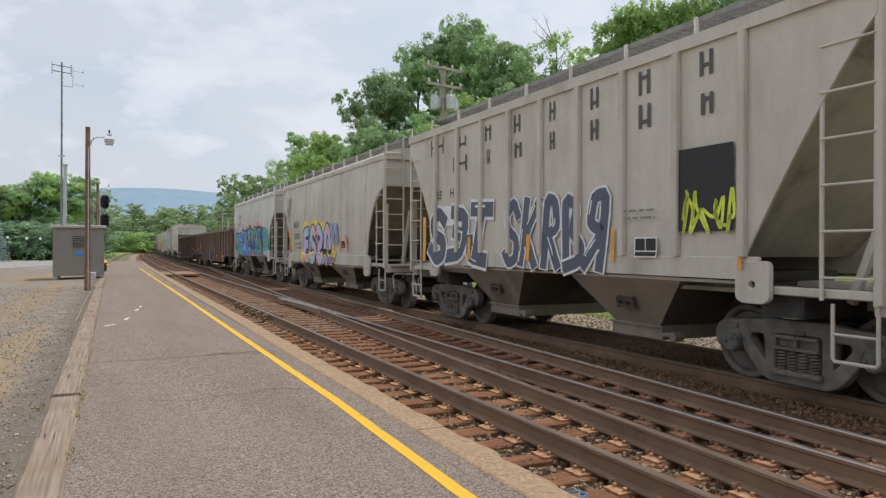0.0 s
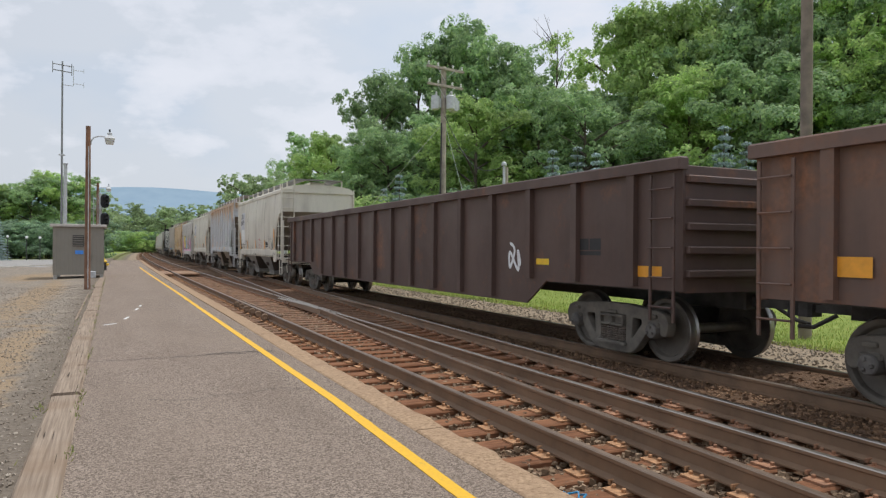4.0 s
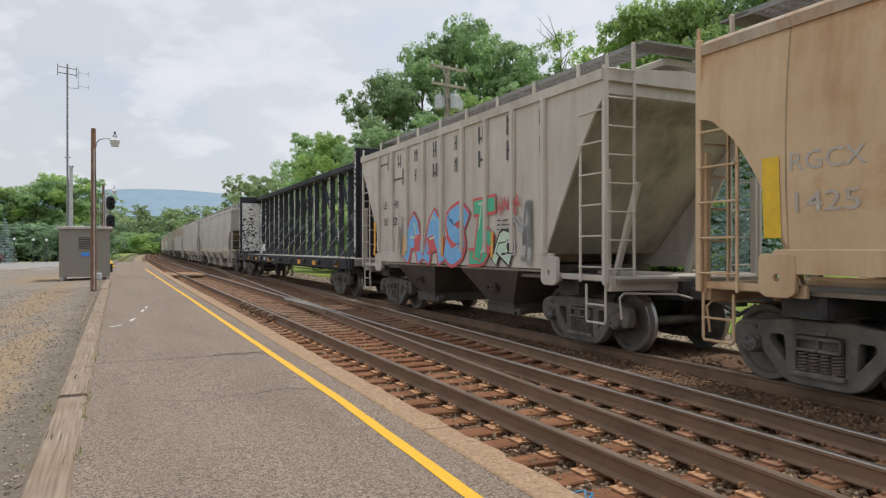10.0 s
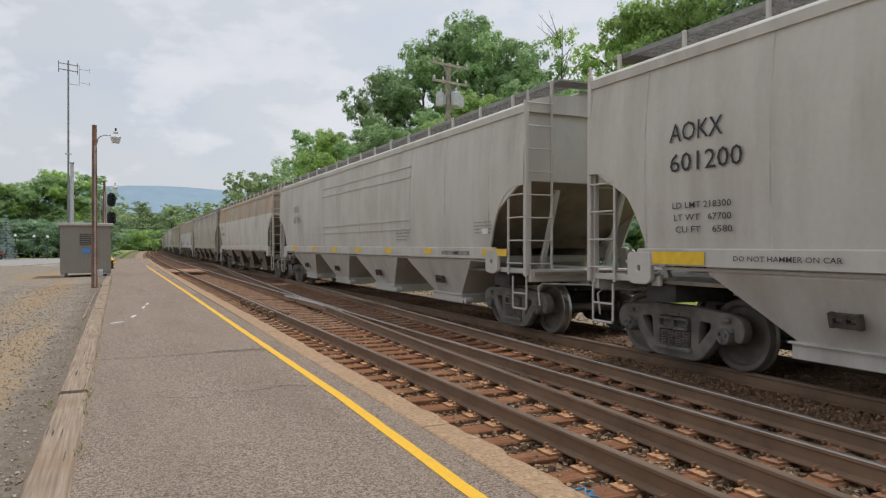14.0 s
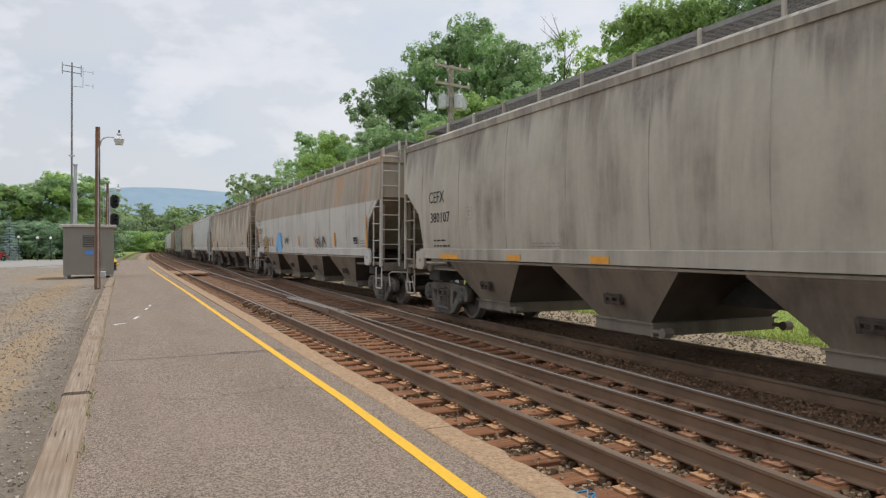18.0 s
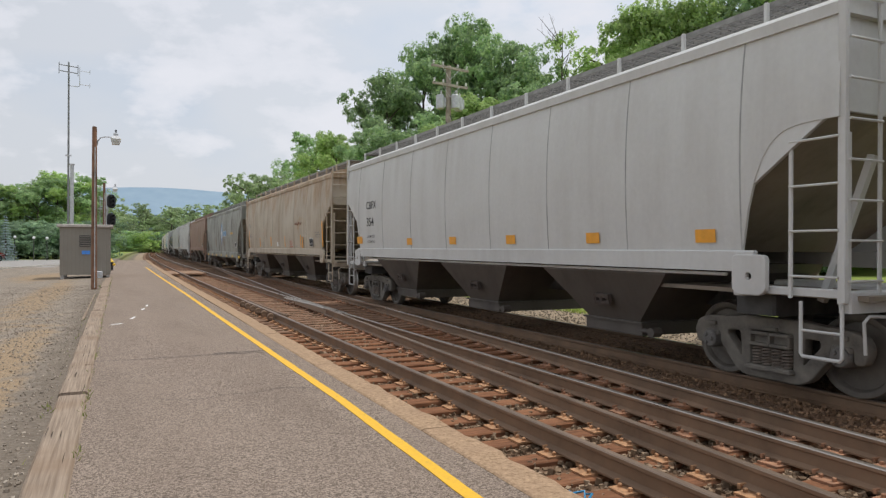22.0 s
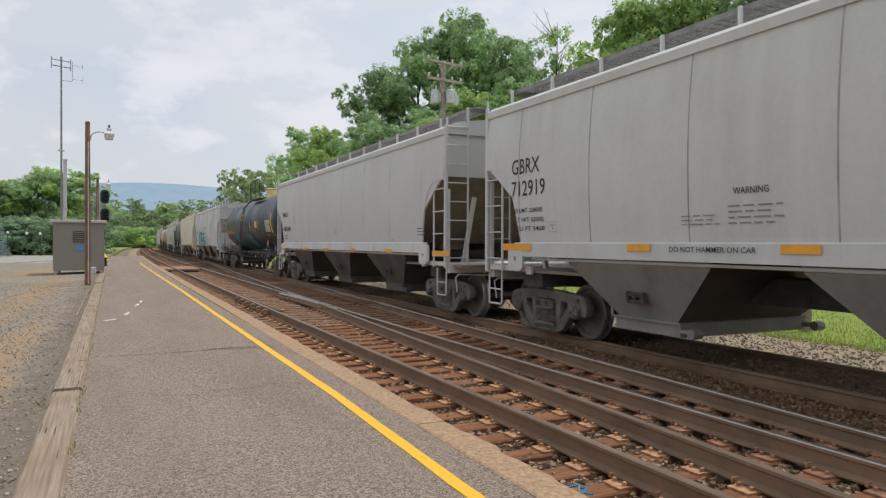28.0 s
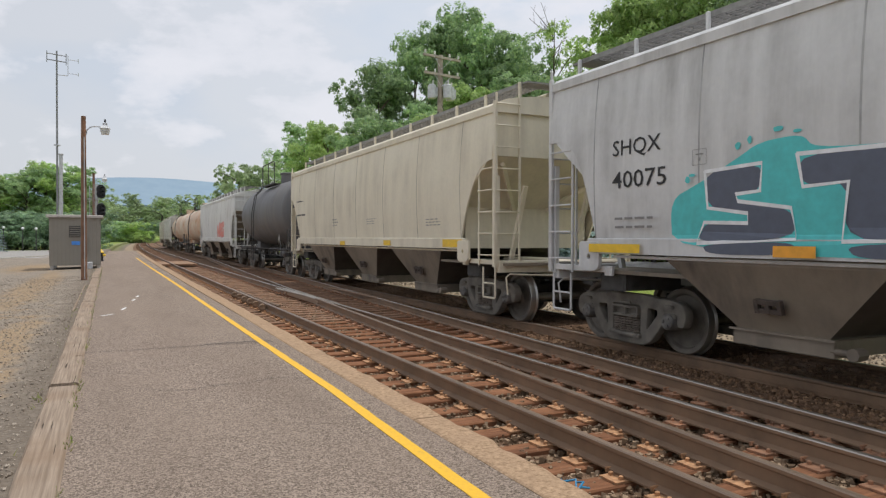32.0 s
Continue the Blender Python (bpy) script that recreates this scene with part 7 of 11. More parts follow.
def centerbeam(label, length, mat, chipped):
    car = thing("centerbeam_flatcar", label, "flatcar", "cars of the freight train")
    bl = length / 2 - 0.6
    zt = 4.55
    dz = 1.22
    part("deck", Geo().box((0, 0, dz - 0.12), (2 * bl, 2.7, 0.20), ch=0.02).mesh("deck", deck_boards), car, None, "pale weathered deck")
    for s in (-1, 1):
        part("side_sill", Geo().box((0, s * 1.38, dz - 0.17), (2 * bl, 0.10, 0.34), ch=0.015).mesh("side_sill", mat), car)
        tc = length / 2 - 3.1
    part("top_chord", Geo().box((0, 0, zt), (2 * bl - 0.3, 0.62, 0.20), ch=0.03).mesh("top_chord", mat), car)
    n = 18
    post = Geo().prism([(-0.17, dz), (0.17, dz), (0.10, dz + 0.35), (0.085, zt), (-0.085, zt), (-0.10, dz + 0.35)], -0.10, 0.10).mesh("post", mat)
    flange = Geo().box((0, 0, (dz + zt) / 2 + 0.15), (0.055, 0.014, zt - dz - 0.45)).mesh("post_face", chipped)
    wide = Geo().box((0, 0, (dz + zt) / 2 + 0.25), (0.15, 0.014, zt - dz - 0.7)).mesh("post_face", chipped)
    for k in range(n):
        x = -bl + 0.9 + (2 * bl - 1.8) * k / (n - 1)
        p = part("post", post, car, pose(x, 0, 0))
        part("post_face", wide if k % 3 else flange, p, pose(0 if k % 3 else 0.06, 0.109, 0), "white paint chipped off the black post")
    # braces rise towards the middle of the car over two panels each
    for k in range(0, n - 2):
        if k % 2 and k != n // 2:
            continue
        x0 = -bl + 0.9 + (2 * bl - 1.8) * k / (n - 1)
        x1 = -bl + 0.9 + (2 * bl - 1.8) * (k + 2) / (n - 1)
        lo, hi = (x0, x1) if k < (n - 2) / 2 else (x1, x0)
        part("brace", Geo().tube([(lo, 0, dz + 0.15), (hi, 0, zt - 0.25)], 0.065, 4).mesh("brace", mat), car)
    for s in (-1, 1):
        g = Geo().box((0, 0, (dz + zt) / 2 + 0.08), (0.18, 2.55, zt - dz + 0.1), ch=0.02)
        bulk = part("bulkhead", g.mesh("bulkhead", mat), car, pose(s * (bl - 0.12), 0, 0))
        for k in range(5):
            part("bulkhead_rib", shared(("bulk_rib", mat.name), lambda: Geo().box((0, 0, (dz + zt) / 2 + 0.08), (0.10, 0.10, zt - dz), ch=0.015).mesh("bulkhead_rib", mat)), bulk, pose(s * 0.13, -1.1 + 0.55 * k, 0))
        for k in range(4):
            part("bulkhead_rib", shared(("bulk_bar", mat.name), lambda: Geo().box((0, 0, 0), (0.06, 2.4, 0.10), ch=0.01).mesh("bulkhead_rib", mat)), bulk, pose(s * 0.11, 0, dz + 0.5 + 0.75 * k))
        part("bulkhead_face", Geo().box((0, 0, (dz + zt) / 2 - 0.05), (0.014, 2.3, zt - dz - 0.4)).mesh("bulkhead_face", flaking), bulk, pose(-s * 0.10, 0, 0), "white paint flaking off black steel")
        part("bulkhead_edge", Geo().box((0, 0, (dz + zt) / 2 + 0.1), (0.14, 0.014, zt - dz - 0.2)).mesh("bulkhead_edge", flaking), bulk, pose(0, 1.285, 0))
        # end panel that leans to the first post
        part("gusset", Geo().prism([(0.1, dz), (0.85, dz), (0.6, zt - 0.5), (0.1, zt - 0.3)], -0.14, 0.14).mesh("gusset", flaking), car, pose(s * (bl - 0.2), 0, 0, 0, 0, 180 if s > 0 else 0))
        truck(car, s * tc)
        part("coupler", shared("coupler", coupler_mesh), car, pose(s * (length / 2 - 0.80), 0, 0, 0, 0, 0 if s > 0 else 180))
        for q in (-1, 1):
            ladder(car, "side_ladder", 1.0, 0.42, pose(s * (bl - 0.35), q * 1.45, 0.45, 0, 0, 0 if q > 0 else 180), steel_dark, 3)
    for k in range(10):
        x = -bl + 1.6 + (2 * bl - 3.2) * k / 9
        part("winch", shared("winch", lambda: Geo().lathe([(0.0, -0.1), (0.07, -0.1), (0.07, 0.1), (0.0, 0.1)], 10, "x").box((0, 0, 0.05), (0.28, 0.12, 0.10), ch=0.02).mesh("winch", steel_dark)), car, pose(x, 1.46, dz - 0.18))
        for c in (0.7, 1.1):
            part("tie_down_cable", Geo().tube([(x, 1.45, dz - 0.1), (x - c, 0.14, dz + 1.9)], 0.008, 5).mesh("tie_down_cable", grating), car)
    for k in range(3):
        x = -3.2 + 3.2 * k
        part("step", shared("flat_step", lambda: Geo().tube([(-0.16, 0, 0), (-0.16, 0, -0.45), (0.16, 0, -0.45), (0.16, 0, 0)], 0.022, 6).mesh("step", steel_dark)), car, pose(x, 1.38, dz - 0.35))
    part("center_sill", Geo().box((0, 0, 0.90), (length - 1.5, 0.42, 0.40), ch=0.02).mesh("center_sill", steel_dark), car)
    part("brake_rod", Geo().tube([(-6, 1.0, 0.72), (6, 1.0, 0.72)], 0.016, 6).mesh("brake_rod", steel_dark), car)
    return car, Side(car, lambda z: 1.432)


def end_platform(car, bl, cut, cut_z, zb, ze, mat, dusty):
    """Bulkhead, braces, rails and hand brake on the open platform at a hopper car's head end."""
    E = -bl
    # bulkhead under the slope sheet
    part("bulkhead", Geo().box((E + cut + 0.04, 0, (zb + 2.24) / 2), (0.03, 2.96, 2.24 - zb), ch=0.004).mesh("bulkhead", mat), car)
    for s in (-1, 1):
        part("slope_brace", Geo().tube([(E + 0.16, s * 1.30, cut_z - 0.04), (E + cut - 0.05, s * 0.40, 2.22)], 0.055, 4).mesh("slope_brace", mat), car)
        part("corner_post", Geo().box((E + 0.04, s * (1.49 if s < 0 else 0.93), 2.45), (0.10, 0.10, 2.9), ch=0.012).mesh("corner_post", mat), car)
    part("cross_brace", Geo().tube([(E + 0.05, -1.46, 2.42), (E + 0.55, -0.80, 2.62)], 0.035, 4).mesh("cross_brace", mat), car)
    # housing below the roof
    part("roof_bracket", Geo().box((E - 0.06, 0.18, ze - 0.28), (0.20, 0.78, 0.34), ch=0.015).box((E - 0.11, 0.18, ze - 0.47), (0.30, 0.48, 0.05), ch=0.01).mesh("roof_bracket", mat), car)
    # rails across the end
    rail = Geo().tube([(E - 0.06, 1.50, 2.12), (E - 0.06, -1.49, 2.12)], 0.02, 6)
    for z in (1.36, 1.68):
        rail.tube([(E - 0.06, -0.98, z), (E - 0.06, -1.49, z)], 0.018, 6)
        rail.tube([(E - 0.06, 1.50, z), (E - 0.06, 0.93, z)], 0.018, 6)
    rail.tube([(E - 0.06, -0.98, 2.12), (E - 0.06, -0.98, 1.12)], 0.02, 6)
    part("end_rail", rail.mesh("end_rail", mat), car)
    # hand brake: wheel, gear case, chain
    wheel = Geo().lathe([(0.265, -0.014), (0.28, 0.0), (0.265, 0.014), (0.25, 0.0), (0.265, -0.014)], 24, "x", (E - 0.16, 0.42, 1.92))
    for k in range(3):
        a = 0.4 + k * math.pi / 3
        wheel.tube([(E - 0.15, 0.42 + 0.26 * math.cos(a), 1.92 + 0.26 * math.sin(a)), (E - 0.15, 0.42 - 0.26 * math.cos(a), 1.92 - 0.26 * math.sin(a))], 0.013, 5)
    part("brake_wheel", wheel.mesh("brake_wheel", mat), car)
    case = Geo().box((E - 0.04, 0.46, 1.78), (0.14, 0.36, 0.42), ch=0.05)
    case.lathe([(0.0, -0.05), (0.15, -0.05), (0.17, 0.0), (0.12, 0.05), (0.0, 0.05)], 18, "x", (E - 0.10, 0.46, 1.84))
    case.box((E + 0.02, 0.46, 1.30), (0.07, 0.26, 0.62), ch=0.01)
    part("brake_case", case.mesh("brake_case", dusty), car, None, "grimy gear case of the hand brake")
    chain = Geo()
    for k in range(9):
        chain.box((E - 0.08, 0.48 + 0.012 * (-1) ** k, 1.56 - 0.05 * k), (0.035, 0.035, 0.045), ch=0.008)
    part("brake_chain", chain.mesh("brake_chain", steel_dark), car)
    # air reservoir, valve and pipes on the deck
    part("air_reservoir", Geo().lathe([(0.0, -0.42), (0.10, -0.41), (0.165, -0.34), (0.165, 0.34), (0.10, 0.41), (0.0, 0.42)], 18, "y", (E + 0.52, 0.98, 1.32)).mesh("air_reservoir", dusty), car)
    part("brake_cylinder", Geo().lathe([(0.0, -0.30), (0.14, -0.30), (0.14, 0.16), (0.06, 0.20), (0.03, 0.45), (0.0, 0.45)], 16, "y", (E + 0.35, -0.35, 1.28)).mesh("brake_cylinder", dusty), car)
    part("control_valve", Geo().box((E + 0.30, -1.0, 1.30), (0.26, 0.34, 0.30), ch=0.04).box((E + 0.24, -0.98, 1.48), (0.14, 0.20, 0.10), ch=0.03).mesh("control_valve", dusty), car)
    pipes = Geo()
    pipes.tube([(E + 0.2, -0.85, 1.42), (E + 0.12, -0.62, 1.46), (E + 0.10, -0.45, 1.30), (E + 0.10, -0.30, 1.14)], 0.018, 6)
    pipes.tube([(E + 0.45, 1.35, 1.20), (E + 0.40, 0.6, 1.50), (E + 0.42, -0.1, 1.48)], 0.018, 6)
    pipes.tube([(E + 0.75, 1.45, 1.16), (E + 0.30, 1.42, 1.62)], 0.022, 6)
    part("air_pipe", pipes.mesh("air_pipe", mat), car)
    # deck plate
    part("deck_plate", Geo().box((E + 0.50, 0, 1.128), (1.25, 2.92, 0.03), ch=0.005).mesh("deck_plate", dusty), car)


# ---- the train, from its head to its tail ----
TRAIN = []         # car and the place of its centre on the line at the start


def couple(made, s0, s1):
    car, side = made
    TRAIN.append((car, (s0 + s1) / 2))
    return side


DIRT = (0.225, 0.180, 0.143)

paint_cream = paint("cream_white_paint", (0.754, 0.712, 0.614), DIRT, 0.40)
paint_beige = paint("grey_beige_paint", (0.662, 0.611, 0.533), DIRT, 0.52)
paint_light = paint("light_grey_paint", (0.690, 0.668, 0.615), DIRT, 0.45)
paint_silver = paint("clean_grey_paint", (0.633, 0.633, 0.613), DIRT, 0.25)
paint_white = paint("rust_streaked_white_paint", (0.660, 0.673, 0.687), DIRT, 0.30, wash=(4.05, 1.35, (0.690, 0.390, 0.165)))
paint_rosy = paint("grey_paint_with_pink_panel", (0.581, 0.541, 0.495), DIRT, 0.45, low=(2.15, (0.860, 0.445, 0.652)))
paint_tan = paint("orange_tan_paint", (0.705, 0.517, 0.315), (0.390, 0.195, 0.083), 0.75, 0.32, (0.630, 0.270, 0.083))
paint_lead = paint("plain_grey_paint", (0.608, 0.603, 0.588), DIRT, 0.12, seam=0.985)
paint_lead2 = paint("stained_grey_paint", (0.605, 0.578, 0.527), DIRT, 0.45, seam=0.88)
paint_band = paint("white_paint_with_rusty_band", (0.660, 0.633, 0.567), DIRT, 0.35, 0.0, band=(3.05, (0.53, 0.44, 0.335)))
paint_band2 = paint("white_paint_with_brown_band", (0.660, 0.640, 0.594), DIRT, 0.40, 0.0, band=(2.85, (0.50, 0.43, 0.345)))
paint_grime = paint("grimy_grey_paint", (0.545, 0.500, 0.418), (0.195, 0.165, 0.135), 0.95, wash=(4.0, 1.0, (0.300, 0.262, 0.225)), seam=0.75)
paint_rusty = paint("rusty_grey_paint", (0.645, 0.578, 0.473), (0.225, 0.173, 0.135), 0.9, 0.15, (0.52, 0.33, 0.15), wash=(3.95, 1.9, (0.31, 0.215, 0.145)), seam=0.75)
paint_sand = paint("sand_grey_paint", (0.560, 0.492, 0.390), (0.285, 0.195, 0.120), 0.85, 0.2, (0.600, 0.330, 0.150), wash=(3.95, 1.2, (0.495, 0.323, 0.188)), seam=0.75)
paint_slate = paint("slate_grey_paint", (0.375, 0.383, 0.345), (0.105, 0.090, 0.075), 0.95, 0.08)
paint_brick = paint("red_brown_paint", (0.292, 0.180, 0.132), (0.495, 0.390, 0.315), 0.6, 0.15)
paint_ash = paint("ash_grey_paint", (0.705, 0.705, 0.698), (0.195, 0.188, 0.180), 0.7)
paint_ivory = paint("ivory_paint", (0.797, 0.730, 0.576), DIRT, 0.35)
paint_snow = paint("white_hopper_paint", (0.726, 0.726, 0.699), DIRT, 0.35)
paint_oxide = paint("rusty_brown_gondola_paint", (0.180, 0.112, 0.087), (0.088, 0.064, 0.055), 0.8, 0.56, (0.330, 0.138, 0.063))
paint_oxide2 = paint("dark_brown_gondola_paint", (0.112, 0.069, 0.057), (0.053, 0.038, 0.033), 0.6, 0.25, (0.300, 0.120, 0.053))
tank_black = paint("black_tank_paint", (0.036, 0.044, 0.055), (0.075, 0.076, 0.080), 0.3, rough=0.38)
tank_grey = paint("dark_grey_tank_paint", (0.128, 0.128, 0.135), (0.240, 0.210, 0.180), 0.7)
tank_rust = paint("orange_stained_tank_paint", (0.675, 0.600, 0.495), (0.600, 0.255, 0.090), 1.0, 0.4, (0.600, 0.270, 0.105))
beam_black = paint("black_flatcar_paint", (0.019, 0.022, 0.032), (0.045, 0.041, 0.038), 0.4, rough=0.68)
rust_end = paint("dark_rusty_end_sheet", (0.165, 0.085, 0.060), (0.070, 0.045, 0.035), 0.8, 0.3, (0.33, 0.15, 0.07))
grime_low = paint("grimy_hopper_steel", (0.275, 0.227, 0.175), (0.070, 0.058, 0.048), 0.9)
grime_mid = paint("dusty_grey_hopper_steel", (0.270, 0.259, 0.238), (0.086, 0.076, 0.065), 0.7)
hopper_dark = paint("black_hopper_steel", (0.112, 0.096, 0.082), (0.037, 0.030, 0.025), 0.8)
pale_dome = plain("pale_yellow_enamel", (0.860, 0.694, 0.347), 0.5)


def chipped_material(name, level):
    m = Nodes(name)
    # flakes: squarish chips in rows, thinned out by broad worn zones
    chip = m.add("TexVoronoi", Vector=m.where(scale=(10, 10, 17)), Scale=1.0)
    cell = m.add("SeparateXYZ", Vector=chip.outputs["Color"]).outputs["X"]
    f1, f2 = m.noise(m.where(scale=(9, 9, 12)), 1.0, 6, 0.7), m.noise(m.where(scale=(1, 1, 0.6)), 1.1, 3)
    worn = m.math("ADD", m.math("MULTIPLY", cell, 0.45), m.math("ADD", m.math("MULTIPLY", f1, 0.55), m.ramp(f2, 0.3, 0.7, -0.20, 0.20)))
    mask = m.ramp(worn, level, level + 0.02)
    grey = m.mix(m.ramp(f1, 0.35, 0.65), (0.588, 0.574, 0.539), (0.812, 0.798, 0.756))
    return m.done(m.mix(mask, (0.020, 0.021, 0.027), grey), 0.65)


def pastel_material():
    m = Nodes("pastel_spray_mix")
    hue = m.noise(m.where(scale=(0.860, 0.000, 0.537), shift=False), 1.1, 2.0)
    col = m.mix(m.ramp(hue, 0.40, 0.50), (0.280, 0.700, 0.700), (0.610, 0.499, 0.860))
    col = m.mix(m.ramp(hue, 0.53, 0.60), col, (0.860, 0.443, 0.287))
    col = m.mix(m.ramp(hue, 0.40, 0.32), col, (0.560, 0.770, 0.588))
    return m.done(col, 0.6)


spray_pastel = pastel_material()
chipped = chipped_material("white_paint_flaking_off_black", 0.50)
flaking = chipped_material("white_paint_with_black_flakes", 0.37)
deck_boards = plain("pale_weathered_deck", (0.34, 0.31, 0.27), 0.9, 0.0, 0.3, 3.0, 0.3)
sp_navy = flat_paint("navy_spray", (0.068, 0.075, 0.112))
sp_slate = flat_paint("slate_spray", (0.112, 0.128, 0.173))
sp_white = flat_paint("white_spray", (0.833, 0.847, 0.860))
sp_lime = flat_paint("lime_spray", (0.763, 0.860, 0.097))
sp_splash = flat_paint("bright_aqua_spray", (0.10, 0.56, 0.56))
sp_teal = flat_paint("teal_spray", (0.075, 0.400, 0.400))
sp_deepteal = flat_paint("deep_teal_spray", (0.030, 0.165, 0.203))
sp_blue = flat_paint("blue_spray", (0.090, 0.300, 0.705))
sp_sky = flat_paint("sky_blue_spray", (0.222, 0.519, 0.860))
sp_red = flat_paint("red_spray", (0.690, 0.120, 0.120))
sp_deepblue = flat_paint("deep_blue_spray", (0.053, 0.105, 0.405))
sp_maroon = flat_paint("maroon_spray", (0.240, 0.053, 0.090))
sp_wine = flat_paint("wine_red_spray", (0.42, 0.045, 0.13))
sp_haze = flat_paint("dusty_blue_spray", (0.10, 0.20, 0.42))
sp_dusk = flat_paint("mauve_blue_spray", (0.24, 0.24, 0.42))
sp_umber = flat_paint("umber_spray", (0.075, 0.040, 0.045))
sp_violet = flat_paint("violet_spray", (0.20, 0.13, 0.48))
sp_rose = flat_paint("faded_rose_spray", (0.72, 0.42, 0.52))
sp_coral = flat_paint("coral_spray", (0.800, 0.330, 0.270))
sp_purple = flat_paint("purple_spray", (0.495, 0.405, 0.750))
sp_yellow = flat_paint("yellow_spray", (0.860, 0.652, 0.169))
sp_ochre = flat_paint("faded_ochre_spray", (0.52, 0.33, 0.12))
sp_gold = flat_paint("ochre_spray", (0.750, 0.435, 0.090))
sp_green = flat_paint("green_spray", (0.090, 0.510, 0.300))
sp_mint = flat_paint("mint_spray", (0.600, 0.750, 0.570))
sp_clay = flat_paint("clay_spray", (0.600, 0.315, 0.210))
sp_grey = flat_paint("grey_spray", (0.450, 0.450, 0.435))
ink_chalk = flat_paint("weathered_white_paint", (0.630, 0.660, 0.675), 0.7)
sp_steel = flat_paint("faded_blue_paint", (0.165, 0.360, 0.600), 0.65)
placard_tan = flat_paint("tan_paper_placard", (0.825, 0.540, 0.300))
rust_stain = flat_paint("rust_stain", (0.285, 0.112, 0.063))
patch_grey = flat_paint("repaint_patch", (0.600, 0.600, 0.630))


def plate_mark(sd, s, z, w, h):
    """A small outlined stencil square."""
    e = min(w, h) * 0.03
    sd.lay("plate_stencil", [[(s, z), (s + w, z), (s + w, z + e), (s, z + e)], [(s, z + h - e), (s + w, z + h - e), (s + w, z + h), (s, z + h)],
                             [(s, z + e), (s + e, z + e), (s + e, z + h - e), (s, z + h - e)], [(s + w - e, z + e), (s + w, z + e), (s + w, z + h - e), (s + w - e, z + h - e)],
                             [(s + w * 0.24, z + h * 0.64), (s + w * 0.76, z + h * 0.64), (s + w * 0.76, z + h * 0.72), (s + w * 0.24, z + h * 0.72)],
                             [(s + w * 0.44, z + h * 0.25), (s + w * 0.56, z + h * 0.25), (s + w * 0.56, z + h * 0.48), (s + w * 0.44, z + h * 0.48)]], ink_grey)

patch_sand = flat_paint("sand_spray", (0.630, 0.555, 0.465))
ink_faded = flat_paint("greyed_stencil_paint", (0.112, 0.108, 0.105), 0.7)


def name_marks(sd, cells):
    """Plain dark shapes in place of the owner's name, one to a cell: (s, z, width, height)."""
    for k, (a, z, w, h) in enumerate(cells):
        t = min(0.060, w * 0.30)
        m = z + h * (0.50, 0.28, 0.72, 0.42)[k % 4]
        sd.lay("name_mark", [[(a, z), (a + t, z), (a + t, z + h), (a, z + h)], [(a + w - t, z), (a + w, z), (a + w, z + h), (a + w - t, z + h)], [(a + t, m - 0.025), (a + w - t, m - 0.025), (a + w - t, m + 0.025), (a + t, m + 0.025)]], ink_faded)


sd = couple(hopper("beige ribbed covered hopper car at the head of the train", 13.00, paint_beige, 2, True, zb=1.21, ze=4.12, low_mat=grime_low), -9.79, 3.21)

sd = couple(hopper("grey-beige ribbed covered hopper car with blue-grey graffiti", 13.00, paint_beige, 2, True, zb=1.21, ze=4.12, cut=1.5, cut_z=3.75, shape=1.15, low_mat=grime_low, round_roof=False, end_mat=paint_grime), 3.21, 16.21)
name_marks(sd, ((-4.42, 3.57, 0.66, 0.35), (-3.03, 3.59, 0.31, 0.22), (-1.94, 3.58, 0.23, 0.28), (-0.89, 3.58, 0.22, 0.30), (0.22, 3.60, 0.16, 0.31), (1.29, 3.60, 0.19, 0.31), (2.34, 3.60, 0.22, 0.32), (3.42, 3.62, 0.21, 0.30), (-3.29, 3.11, 0.61, 0.31), (-1.85, 3.14, 0.10, 0.26), (-0.85, 3.13, 0.22, 0.26), (0.24, 3.14, 0.13, 0.29), (1.30, 3.14, 0.18, 0.30), (2.35, 3.15, 0.23, 0.32), (3.45, 3.15, 0.19, 0.26)))
sd.text("LE", -4.06, 2.60, 0.18, ink_black)
sd.text("HX", -3.42, 2.60, 0.20, ink_black)
sd.rect("repaint_patch", -4.06, 2.01, 1.26, 0.42, ink_white, 0.005)
sd.graffiti(-4.50, -1.73, 1.16, 2.45, 3, sp_slate, sp_white, 3, accent=sp_white)
sd.graffiti(-1.23, 1.77, 1.16, 2.46, 5, sp_slate, sp_white, 8, accent=sp_white)
sd.rect("painted_out_patch", 3.06, 1.76, 0.90, 1.01, ink_black, 0.005, label="matt black overpainted patch")
sd.scrawl(3.11, 1.73, 0.97, 0.49, sp_lime, 5, 0.022, 6)
sd.rect("reflector", -4.75, 1.26, 0.16, 0.98, mark_orange)
sd.rect("reflector", -2.57, 1.32, 0.12, 0.45, mark_orange)
sd.rect("reflector", -0.41, 1.33, 0.11, 0.45, mark_orange)
sd.rect("reflector", 1.82, 1.37, 0.07, 0.46, mark_orange)
sd.rect("reflector", 4.04, 1.31, 0.05, 0.98, mark_orange)
sd.panel(2.31, 1.43, 0.43, 0.27)
sd.bars(2.05, 1.94, 0.82, 2, ink_grey, 0.038, 0.060)

